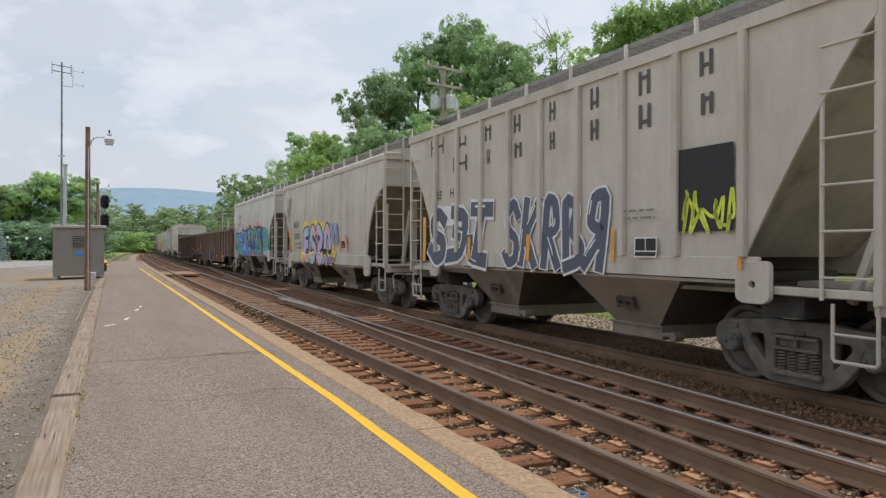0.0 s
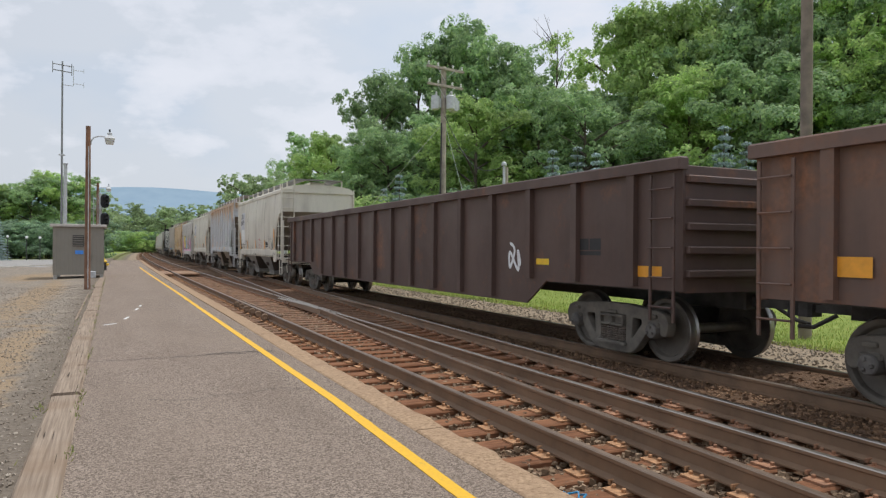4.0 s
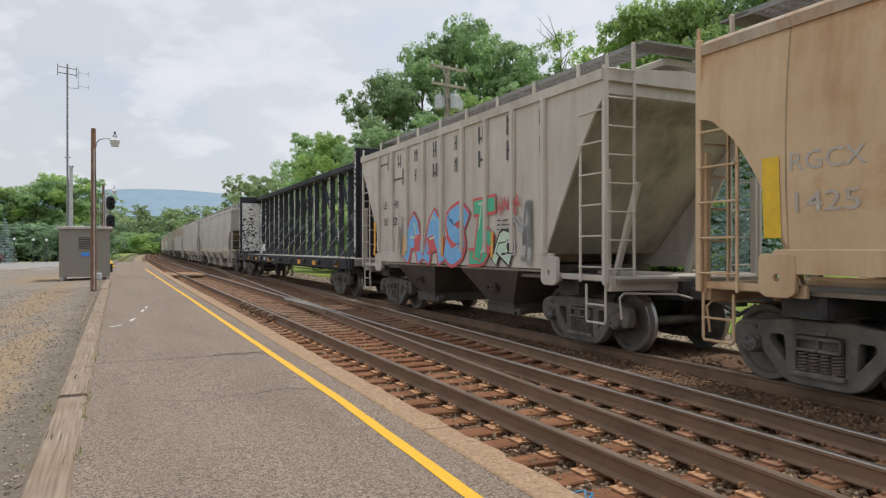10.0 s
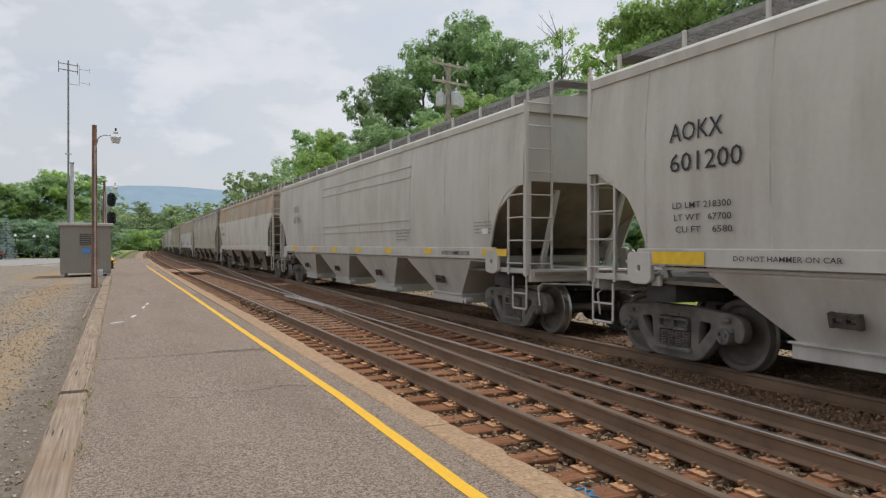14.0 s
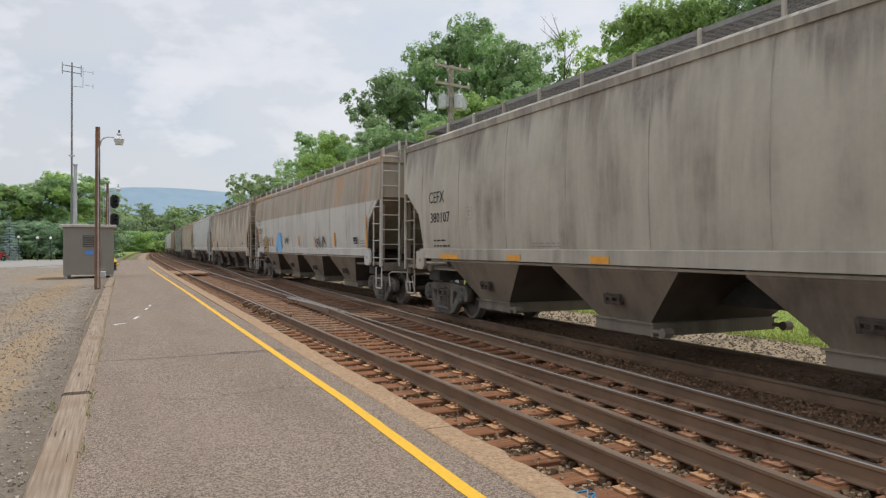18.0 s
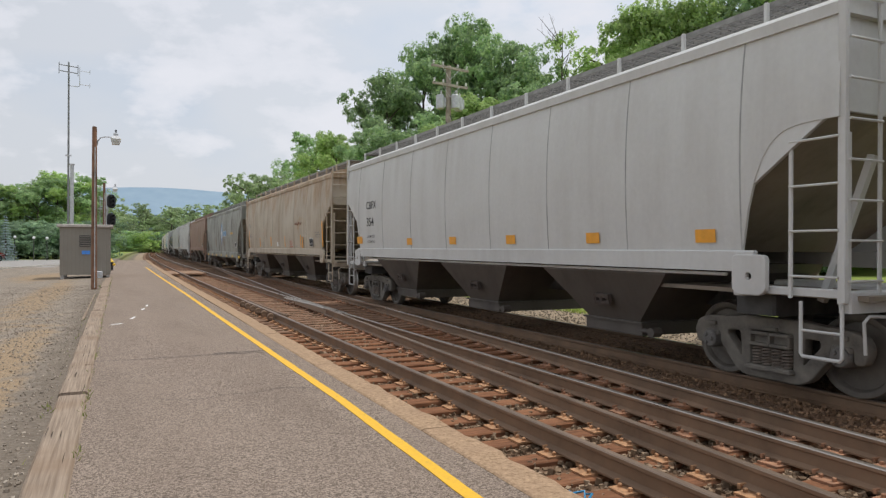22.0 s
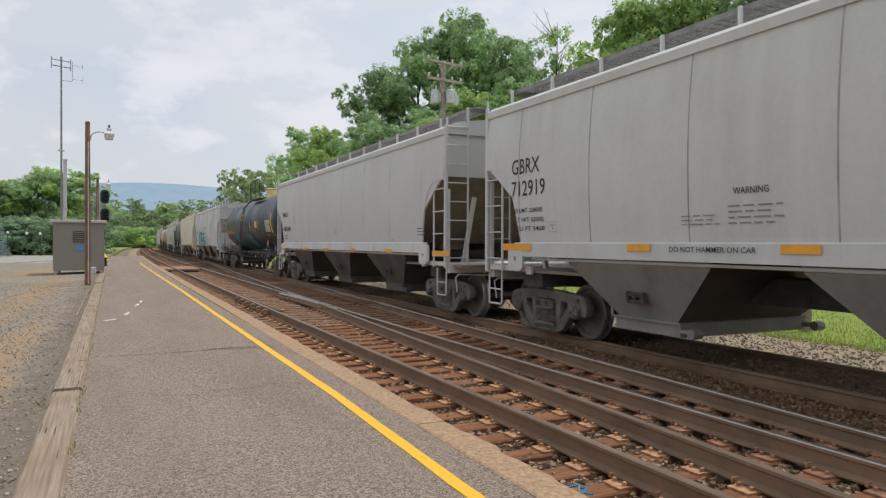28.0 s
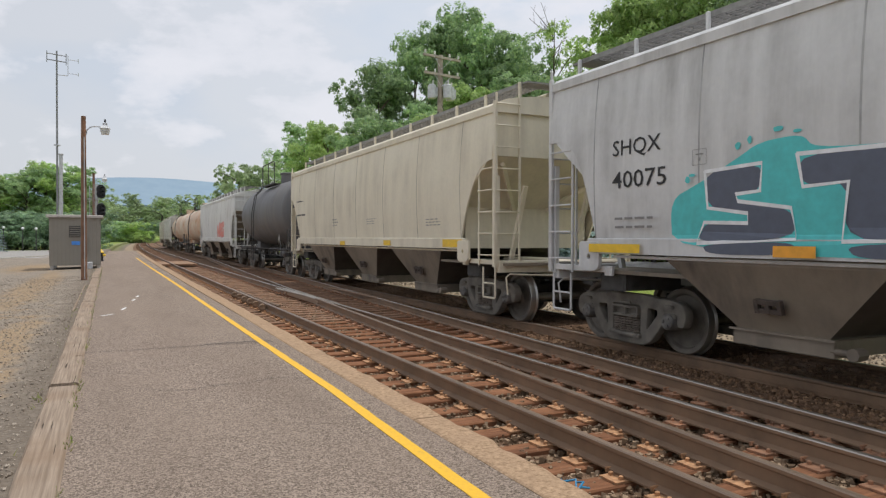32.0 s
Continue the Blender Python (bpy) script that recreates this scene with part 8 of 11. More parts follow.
sd = couple(hopper("grey-beige smooth-sided hopper car with teal and purple graffiti", 13.62, paint_beige, 2, zb=1.04, sill_h=0.29, cut=1.4, cut_z=3.1, low_mat=grime_low), 16.21, 29.83)
sd.text("ALLX", -3.89, 2.32, 0.23, ink_black, 0.78)
sd.text("3273", -3.83, 1.88, 0.22, ink_black, 0.74)
sd.text("LD LMT 230500", -3.77, 1.67, 0.07, ink_black, 0.90)
sd.text("LT WT 58600", -3.71, 1.52, 0.07, ink_black, 0.84)
sd.rect("reflector", -4.63, 1.39, 0.26, 0.93, mark_orange)
sd.rect("reflector", 1.97, 1.40, 0.13, 0.45, mark_orange)
sd.panel(2.20, 1.52, 0.43, 0.27)
plate_mark(sd, -2.41, 2.06, 0.23, 0.23)
sd.bars(-5.03, 1.12, 0.55, 1, ink_grey, 0.042, 0.067)
sd.clouds([(-2.46, 1.33, 0.35, 0.30), (-2.00, 2.29, 0.50, 0.28), (-0.81, 2.29, 0.60, 0.26), (0.16, 2.12, 0.60, 0.30), (0.98, 1.65, 0.45, 0.50), (1.22, 1.26, 0.40, 0.30), (-1.31, 1.26, 0.50, 0.20), (0.06, 1.23, 0.50, 0.20)], sp_yellow, 31)
sd.graffiti(-2.46, 1.14, 0.95, 2.39, 4, spray_pastel, ink_black, 32, accent=sp_white, fat=0.95, rim=1.3)
sd.graffiti(1.06, 1.96, 1.68, 2.33, 3, sp_purple, sp_green, 34, accent=sp_navy)
sd.graffiti(0.68, 1.45, 1.04, 1.25, 3, sp_purple, ink_black, 35)
sd.scrawl(-5.27, 2.60, 1.10, 0.88, ink_grey, 36, 0.022, 3)
sd.scrawl(2.67, 1.47, 0.28, 0.45, sp_coral, 37, 0.022, 3)
sd.bars(2.81, 1.78, 0.15, 3, ink_black, 0.030, 0.048)

sd = couple(hopper("light grey smooth-sided hopper car with a blue and teal graffiti panel", 13.13, paint_light, 2, zb=1.20, cut=1.3, cut_z=3.0, low_mat=grime_mid), 29.83, 42.96)
sd.rect("repaint_patch", -3.97, 2.60, 1.21, 0.83, patch_grey, 0.005)
sd.text("LEHX", -3.92, 3.11, 0.23, ink_black, 0.83)
sd.text("6102", -3.86, 2.77, 0.22, ink_black, 0.67)
plate_mark(sd, -1.97, 2.85, 0.27, 0.25)
sd.clouds([(-4.16, 2.60, 0.26, 0.13), (-3.86, 2.79, 0.18, 0.09), (-2.35, 2.62, 0.29, 0.17), (-1.28, 2.61, 0.12, 0.08), (-0.47, 2.67, 0.23, 0.15), (-1.46, 2.56, 0.08, 0.05), (0.83, 2.59, 0.22, 0.16), (1.81, 2.67, 0.24, 0.21), (2.71, 2.60, 0.13, 0.12)], sp_coral, 41)
sd.shape("graffiti_fill", ((3.18, 1.40), (3.17, 2.46), (3.7, 2.52), (4.3, 2.40), (4.5, 2.2), (4.4, 1.40)), sp_teal, "sprayed fill of a graffiti letter")
sd.rect("graffiti_field", -4.39, 1.22, 7.59, 0.26, sp_teal, 0.005, label="teal sprayed ground of the graffiti")
sd.shape("graffiti_fill", ((-4.39, 1.40), (-4.64, 2.31), (-4.29, 2.38), (-3.40, 2.31), (-3.15, 1.41)), sp_teal, "sprayed fill of a graffiti letter")
sd.shape("graffiti_fill", ((-3.34, 1.41), (-3.46, 2.31), (-2.59, 2.38), (-2.38, 2.51), (-1.35, 2.42), (-0.47, 2.49), (-0.35, 1.44)), sp_blue, "sprayed fill of a graffiti letter")
sd.shape("graffiti_fill", ((-1.18, 2.10), (-1.08, 2.43), (-0.52, 2.47), (-0.47, 2.07)), sp_haze, "sprayed fill of a graffiti letter")
sd.shape("graffiti_fill", ((-0.47, 1.85), (-0.50, 2.54), (-0.10, 2.63), (0.27, 2.50), (0.77, 2.40), (1.08, 2.48), (1.14, 1.80)), sp_teal, "sprayed fill of a graffiti letter")
sd.shape("graffiti_fill", ((-0.42, 1.44), (-0.49, 1.91), (-0.10, 1.96), (0.63, 1.80), (1.19, 1.91), (1.31, 1.43)), sp_deepblue, "sprayed fill of a graffiti letter")
sd.shape("graffiti_fill", ((1.16, 1.43), (1.10, 2.48), (1.19, 2.60), (1.73, 2.48), (2.36, 2.54), (2.68, 1.44)), sp_teal, "sprayed fill of a graffiti letter")
sd.shape("graffiti_fill", ((1.85, 2.12), (1.84, 2.45), (2.23, 2.53), (2.49, 2.56), (2.46, 2.00), (2.30, 1.76), (2.18, 1.86)), sp_haze, "sprayed fill of a graffiti letter")
sd.shape("graffiti_fill", ((2.80, 1.40), (2.63, 2.07), (2.54, 2.55), (2.85, 2.48), (3.21, 2.46), (3.22, 1.39)), sp_deepblue, "sprayed fill of a graffiti letter")
sd.shape("graffiti_counter", ((-2.42, 2.36), (-2.22, 2.21), (-2.01, 1.80), (-1.93, 1.53), (-2.22, 1.48), (-2.38, 1.90)), sp_umber, "dark sprayed gap between letter shapes")
sd.shape("graffiti_counter", ((-2.38, 2.08), (-2.17, 2.17), (-2.03, 1.84), (-2.28, 1.79)), sp_maroon, "dark sprayed gap between letter shapes")
sd.shape("graffiti_counter", ((-3.27, 1.92), (-2.79, 1.95), (-2.76, 1.78), (-3.08, 1.74)), sp_maroon, "dark sprayed gap between letter shapes")
sd.shape("graffiti_counter", ((-4.07, 1.78), (-3.74, 1.75), (-3.50, 1.47), (-3.82, 1.61)), sp_umber, "dark sprayed gap between letter shapes")
sd.shape("graffiti_counter", ((-1.46, 2.05), (-0.94, 2.14), (-0.69, 2.01), (-0.42, 1.53), (-0.66, 1.76), (-0.92, 1.96), (-1.21, 1.99), (-1.40, 1.63)), sp_umber, "dark sprayed gap between letter shapes")
sd.shape("graffiti_counter", ((-1.40, 2.11), (-1.08, 2.11), (-0.89, 1.99), (-1.32, 1.97)), sp_maroon, "dark sprayed gap between letter shapes")
sd.shape("graffiti_counter", ((-0.66, 1.92), (-0.54, 2.40), (-0.45, 2.46), (-0.40, 1.91), (-0.47, 1.69)), sp_umber, "dark sprayed gap between letter shapes")
sd.shape("graffiti_counter", ((-0.19, 1.95), (-0.24, 2.29), (0.01, 2.30), (0.22, 2.11), (-0.01, 2.06), (0.10, 1.89)), sp_umber, "dark sprayed gap between letter shapes")
sd.shape("graffiti_counter", ((-0.12, 1.98), (-0.15, 2.22), (0.03, 2.04), (0.01, 1.92)), sp_maroon, "dark sprayed gap between letter shapes")
sd.shape("graffiti_counter", ((0.59, 1.85), (0.64, 2.14), (0.96, 2.15), (0.98, 1.84)), sp_maroon, "dark sprayed gap between letter shapes")
sd.shape("graffiti_counter", ((1.00, 1.83), (1.15, 2.35), (1.26, 2.26), (1.53, 1.87), (1.34, 1.94), (1.19, 1.92), (1.24, 1.47), (1.10, 1.80)), sp_umber, "dark sprayed gap between letter shapes")
sd.shape("graffiti_counter", ((-0.40, 1.69), (0.01, 1.70), (0.28, 1.53), (0.72, 1.49), (0.95, 1.67), (1.03, 1.64), (0.89, 1.47), (0.22, 1.42), (-0.10, 1.56)), sp_umber, "dark sprayed gap between letter shapes")
sd.shape("graffiti_counter", ((1.80, 2.15), (2.11, 2.14), (2.11, 1.91), (1.97, 1.81), (1.83, 1.88)), sp_maroon, "dark sprayed gap between letter shapes")
sd.shape("graffiti_counter", ((1.57, 1.68), (1.94, 1.67), (1.96, 1.46), (1.84, 1.44)), sp_umber, "dark sprayed gap between letter shapes")
sd.shape("graffiti_counter", ((1.68, 1.64), (1.90, 1.65), (1.91, 1.50), (1.83, 1.49)), sp_maroon, "dark sprayed gap between letter shapes")
sd.shape("graffiti_counter", ((1.99, 1.66), (2.09, 1.63), (2.13, 1.44), (2.06, 1.46)), sp_umber, "dark sprayed gap between letter shapes")
sd.shape("graffiti_counter", ((2.21, 1.57), (2.33, 1.55), (2.26, 1.48)), sp_umber, "dark sprayed gap between letter shapes")
sd.shape("graffiti_counter", ((2.18, 1.76), (2.39, 1.80), (2.48, 2.17), (2.48, 2.56), (2.56, 2.54), (2.73, 1.93), (2.85, 1.42), (2.74, 1.42), (2.63, 1.99), (2.53, 2.16), (2.46, 1.72)), sp_umber, "dark sprayed gap between letter shapes")
sd.shape("graffiti_counter", ((2.73, 1.89), (3.02, 1.96), (3.22, 1.89), (3.22, 1.52), (3.08, 1.51), (2.86, 1.65)), sp_umber, "dark sprayed gap between letter shapes")
sd.shape("graffiti_counter", ((2.89, 1.80), (3.08, 1.85), (3.17, 1.75), (3.16, 1.57), (2.99, 1.60)), sp_wine, "dark sprayed gap between letter shapes")
sd.strokes("graffiti_highlight", [((-4.44, 2.04), (-4.24, 1.82), (-3.94, 1.63)), ((-3.38, 2.05), (-3.27, 1.98), (-2.93, 1.95)), ((-2.52, 2.35), (-2.50, 2.09), (-2.41, 1.64)), ((-2.32, 2.40), (-1.86, 2.38)), ((-1.60, 1.63), (-1.61, 1.95), (-1.43, 2.16)), ((-1.21, 1.95), (-0.94, 1.94), (-0.87, 1.66)), ((-2.03, 1.76), (-1.84, 1.49)), ((-0.54, 2.39), (-0.49, 2.20), (-0.59, 1.98), (-0.57, 1.75)), ((-0.19, 2.33), (-0.12, 1.94)), ((0.37, 2.42), (0.58, 2.43), (0.55, 2.26)), ((0.35, 2.12), (0.53, 1.93), (0.59, 1.76)), ((1.17, 2.46), (1.15, 2.27), (1.05, 1.94)), ((1.21, 2.00), (1.39, 1.93), (1.57, 1.84)), ((1.19, 2.56), (1.35, 2.50), (1.55, 2.48)), ((1.69, 2.15), (1.75, 1.96), (1.88, 1.82)), ((2.40, 2.46), (2.44, 2.29), (2.39, 1.89)), ((2.57, 2.47), (2.68, 2.42), (2.82, 2.39)), ((2.56, 2.01), (2.68, 1.85), (2.72, 1.69)), ((2.82, 1.65), (2.94, 1.54), (3.13, 1.50))], sp_white, 0.026, 0.004)
sd.strokes("graffiti_outline", [((-4.55, 2.33), (-3.90, 2.38), (-3.40, 2.33), (-2.59, 2.38), (-2.38, 2.51), (-1.35, 2.42), (-0.47, 2.49), (-0.31, 2.56), (-0.08, 2.67), (0.28, 2.52), (0.77, 2.41), (1.08, 2.48), (1.19, 2.59), (1.73, 2.50), (2.36, 2.56), (2.49, 2.58), (2.68, 2.52), (2.91, 2.45), (3.21, 2.46))], sp_umber, 0.040, 0.004)
sd.strokes("graffiti_outline", [((-4.55, 2.61), (-4.29, 2.42), (-3.70, 2.32), (-2.76, 2.37)), ((-1.41, 2.57), (-1.08, 2.53), (-0.75, 2.57)), ((2.54, 2.58), (2.80, 2.52), (3.21, 2.52)), ((-1.41, 2.52), (-1.05, 2.47), (-0.69, 2.51))], sp_violet, 0.022, 0.004)
sd.shape("graffiti_fill", ((-2.90, 1.32), (-2.58, 1.32), (-2.50, 1.21), (-2.84, 1.20)), sp_coral)
sd.shape("graffiti_fill", ((-2.50, 1.40), (-0.47, 1.41), (-0.47, 1.17), (-2.50, 1.15)), sp_blue)
sd.shape("graffiti_fill", ((-0.33, 1.38), (0.91, 1.38), (1.00, 1.22), (-0.21, 1.18)), sp_dusk)
sd.shape("graffiti_fill", ((0.63, 1.27), (1.04, 1.30), (1.05, 1.20), (0.69, 1.18)), sp_coral)
sd.shape("graffiti_fill", ((1.13, 1.39), (1.30, 1.39), (1.30, 1.21), (1.09, 1.20)), sp_wine)
sd.shape("graffiti_fill", ((2.57, 1.31), (2.74, 1.39), (2.85, 1.37), (2.82, 1.21), (2.56, 1.20)), sp_wine)
sd.shape("graffiti_fill", ((2.86, 1.40), (3.22, 1.39), (3.22, 1.19), (2.86, 1.20)), sp_dusk)

sd = couple(gondola("rust-brown gondola car with white sprayed tags", 21.28, paint_oxide), 42.96, 64.24)
sd.scrawl(8.75, 1.45, 0.71, 0.48, sp_white, 51, 0.014, 6)
sd.scrawl(1.43, 1.19, 0.70, 0.59, sp_white, 52, 0.016, 4)
sd.scrawl(-0.74, 1.19, 0.79, 0.46, sp_white, 53, 0.016, 4)
sd.panel(7.79, 1.43, 0.48, 0.27)
sd.rect("reflector", 8.90, 1.02, 0.47, 0.20, mark_orange)
sd.rect("reflector", 5.64, 0.95, 0.47, 0.11, mark_yellow)
sd.rect("reflector", 2.51, 0.92, 0.57, 0.10, mark_yellow)
sd.rect("reflector", -1.57, 0.94, 0.47, 0.11, mark_yellow)
sd.rect("faded_patch", 8.89, 2.27, 0.48, 0.11, sp_gold)
sd.rect("faded_patch", 6.62, 1.26, 0.49, 0.29, rust_stain)
sd.bars(9.71, 1.12, 0.25, 2, ink_white, 0.023, 0.038)
sd.rect("repaint_patch", -8.33, 1.21, 1.27, 0.91, rust_stain, 0.004, label="rust-red repainted patch")
sd.text("PC", -8.21, 1.83, 0.25, ink_white, 0.45)
sd.text("598066", -8.23, 1.50, 0.23, ink_white, 1.07)
sd.bars(-8.18, 0.99, 1.00, 2, ink_white, 0.058, 0.093)
sd.scrawl(-0.85, 1.12, 0.84, 0.53, sp_white, 54, 0.020, 6)
sd.graffiti(-1.23, -0.79, 0.58, 1.32, 1, sp_blue, sp_blue, 55)
sd.rect("reflector", -5.78, 0.92, 0.47, 0.09, mark_yellow)
sd.rect("reflector", -1.72, 0.93, 0.43, 0.11, mark_yellow)
sd.rect("reflector", -9.22, 1.29, 0.46, 0.20, mark_orange)

sd = couple(gondola("dark brown empty gondola car with rust patches", 22.43, paint_oxide2, 16), 64.24, 86.67)
sd.panel(8.47, 1.44, 0.59, 0.29)
sd.rect("reflector", 9.78, 1.18, 0.52, 0.15, mark_orange)
sd.rect("reflector", 7.32, 1.29, 0.38, 0.10, mark_yellow)
sd.scrawl(6.42, 1.05, 0.41, 0.66, sp_white, 56, 0.030, 2)

sd = couple(hopper("cream-white smooth-sided hopper car with orange reflectors", 12.99, paint_cream, 2, zb=1.20, cut=1.25, cut_z=3.0, low_mat=grime_mid), 86.67, 99.66)
sd.rect("repaint_patch", -4.32, 2.50, 1.05, 0.89, patch_grey, 0.005)
sd.text("LEHX", -4.38, 3.07, 0.27, ink_black, 0.84)
sd.text("6070", -4.37, 2.74, 0.26, ink_black, 0.84)
sd.rect("repaint_patch", -4.24, 1.71, 0.98, 0.78, ink_white, 0.005)
sd.text("LD LMT 234000", -4.19, 1.67, 0.09, ink_black, 0.89)
sd.text("LT WT 52000", -4.19, 1.53, 0.09, ink_black, 0.93)
plate_mark(sd, -2.39, 2.80, 0.27, 0.26)
sd.text("WARNING", 0.68, 1.88, 0.09, ink_red, 0.52)
sd.text("DO NOT APPLY VIBRATOR", 0.57, 1.765, 0.045, ink_red, 0.72)
sd.text("TO ANY PART OF CAR BODY", 0.57, 1.682, 0.045, ink_red, 0.80)
sd.text("EXCEPT VIBRATOR BRACKETS", 0.57, 1.599, 0.045, ink_red, 0.88)
sd.text("USE ON LOADED CAR ONLY", 0.57, 1.516, 0.045, ink_red, 0.76)
sd.panel(2.43, 1.55, 0.47, 0.29)
sd.text("EW 10-1", 3.08, 2.00, 0.05, ink_black)
sd.text("H 13-0", 3.50, 1.99, 0.04, ink_black)
sd.text("EXW 10-8", 3.09, 1.92, 0.05, ink_black)
sd.text("EXW H 8-8", 3.50, 1.92, 0.04, ink_black)
sd.text("CU FT 3250", 3.10, 1.83, 0.05, ink_black)
sd.text("VENT CAR WHEN UNLOADING", -0.52, 1.21, 0.06, ink_black, 1.01)
sd.text("2 INCH TREAD", 4.16, 1.29, 0.05, ink_black, 0.41)
sd.text("COND. SHOE", 4.20, 1.22, 0.05, ink_black, 0.35)
sd.bars(3.13, 1.53, 0.31, 2, ink_black, 0.022, 0.035)
sd.rect("reflector", -4.72, 1.47, 0.22, 0.87, mark_orange)
sd.rect("reflector", -2.41, 1.46, 0.15, 0.44, mark_orange)
sd.rect("reflector", -0.14, 1.46, 0.13, 0.45, mark_orange)
sd.rect("reflector", 2.13, 1.46, 0.14, 0.46, mark_orange)
sd.rect("reflector", 4.32, 1.46, 0.12, 0.91, mark_orange)
sd.scrawl(3.66, 1.46, 0.52, 0.42, ink_grey, 61, 0.008, 6)
sd.bars(-1.17, 1.54, 0.48, 2, ink_grey, 0.023, 0.036)
sd.bars(0.05, 1.56, 0.43, 2, ink_grey, 0.018, 0.028)
sd.bars(-2.89, 1.53, 0.29, 3, ink_grey, 0.061, 0.097)

sd = couple(hopper("white ribbed covered hopper car with orange rust streaks", 13.05, paint_white, 2, True, zb=1.32, ze=4.15, cut=1.25, cut_z=3.3, shape=3.0, low_mat=grime_low, round_roof=False, rib_n=9), 99.66, 112.71)
sd.text("R", -3.89, 2.42, 0.21, ink_black, 0.15)
sd.text("G", -3.60, 2.42, 0.21, ink_black, 0.17)
sd.text("C", -2.99, 2.41, 0.21, ink_black, 0.16)
sd.text("X", -2.68, 2.41, 0.21, ink_black, 0.17)
sd.text("1", -3.83, 2.09, 0.22, ink_black, 0.07)
sd.text("1", -3.56, 2.09, 0.22, ink_black, 0.07)
sd.text("0", -2.97, 2.10, 0.21, ink_black, 0.15)
sd.text("2", -2.68, 2.10, 0.21, ink_black, 0.15)
sd.text("LD LMT", -3.81, 1.89, 0.08, ink_black, 0.37)
sd.text("230900", -2.90, 1.89, 0.07, ink_black, 0.38)
sd.text("LT WT", -3.79, 1.69, 0.08, ink_black, 0.30)
sd.text("55100", -2.82, 1.68, 0.07, ink_black, 0.31)
plate_mark(sd, -1.94, 2.17, 0.25, 0.28)
sd.rect("reflector", -4.02, 1.50, 0.12, 0.90, mark_orange)
sd.rect("reflector", -1.73, 1.48, 0.12, 0.46, mark_orange)
sd.bars(-2.08, 1.40, 0.55, 2, ink_grey, 0.014, 0.022)
sd.bars(-3.81, 1.48, 0.39, 2, ink_grey, 0.032, 0.051)
sd.text("WARNING", -0.09, 1.81, 0.04, ink_red, 0.33)
sd.bars(-0.12, 1.88, 0.40, 2, ink_red, 0.028, 0.046)
sd.bars(-0.15, 1.69, 0.45, 2, ink_red, 0.019, 0.030)
sd.rect("reflector", -0.22, 1.42, 0.09, 0.44, mark_orange)
sd.panel(2.75, 1.71, 0.34, 0.31)
sd.rect("reflector", 1.95, 1.40, 0.17, 0.49, mark_yellow)

sd = couple(hopper("cream-white smooth-sided hopper car with an orange chalk line", 13.27, paint_cream, 2, zb=1.20, cut=1.15, cut_z=3.0, low_mat=grime_mid), 112.71, 125.98)
sd.rect("repaint_patch", -4.13, 2.57, 1.22, 0.92, patch_grey, 0.005)
sd.text("LEHX", -4.07, 3.18, 0.25, ink_black, 0.79)
sd.text("6184", -4.03, 2.58, 0.27, ink_black, 0.70)
sd.rect("sprayed_line", -4.06, 2.38, 0.74, 0.12, mark_orange)
sd.rect("reflector", -4.41, 1.49, 0.14, 0.90, mark_orange)
sd.text("LD LMT 234000", -4.02, 1.70, 0.08, ink_black, 0.93)
sd.text("LT WT 52000", -4.00, 1.55, 0.08, ink_black, 0.93)
plate_mark(sd, -2.66, 1.55, 0.25, 0.14)
sd.bars(-4.35, 1.23, 0.30, 2, ink_grey, 0.017, 0.027)
sd.panel(2.84, 1.57, 0.46, 0.29)
sd.rect("reflector", 4.56, 1.48, 0.24, 0.89, mark_orange)
sd.rect("reflector", 2.47, 1.49, 0.20, 0.40, mark_orange)
sd.rect("reflector", 0.23, 1.52, 0.22, 0.34, mark_orange)
sd.rect("reflector", -1.93, 1.50, 0.18, 0.40, mark_orange)
sd.bars(3.55, 1.87, 0.49, 2, ink_grey, 0.033, 0.053)
plate_mark(sd, -0.05, 2.82, 0.27, 0.31)

sd = couple(hopper("grey hopper car with a faded pink sprayed panel", 12.87, paint_rosy, 2, zb=0.90, sill_h=0.29, ze=3.86, cut=1.4, cut_z=3.0, low_mat=hopper_dark, sill_mat=paint_light, ladder_mat=paint_light, roof_mat=paint_light), 125.98, 138.85)
sd.text("CRDX", -3.97, 2.33, 0.24, ink_black, 0.85)
sd.text("20621", -3.90, 1.89, 0.23, ink_black, 0.83)
sd.text("LD LMT 229600", -3.90, 1.54, 0.11, ink_black, 0.99)
sd.text("LT WT 56400", -3.85, 1.36, 0.11, ink_black, 0.90)
for a, w, paint_mat in ((-4.55, 0.75, sp_rose), (-3.72, 0.55, sp_rose), (-3.42, 0.22, sp_yellow), (-3.12, 0.62, sp_rose)):
    sd.shape("graffiti_fill", ((a, 0.95), (a + w, 0.93), (a + w, 1.14), (a + 0.5 * w, 1.17), (a, 1.13)), paint_mat)
sd.bubbles(-2.93, -0.68, 1.31, 2.73, 2, sp_yellow, ink_black, 81)
sd.graffiti(-0.55, 0.60, 1.35, 2.57, 1, sp_sky, sp_clay, 83, accent=sp_purple)
sd.graffiti(0.58, 1.37, 1.36, 2.65, 1, patch_sand, sp_grey, 84)
sd.graffiti(1.41, 2.20, 1.38, 2.60, 1, patch_sand, sp_grey, 85)
sd.graffiti(2.24, 2.96, 1.33, 2.66, 1, patch_sand, ink_black, 86)
sd.rect("reflector", -4.13, 1.38, 0.11, 0.78, mark_orange)
sd.rect("reflector", 2.27, 1.30, 0.12, 0.51, mark_orange)
sd.graffiti(3.40, 3.70, 1.31, 1.90, 1, sp_white, ink_black, 87)
sd.panel(3.85, 1.44, 0.55, 0.29)

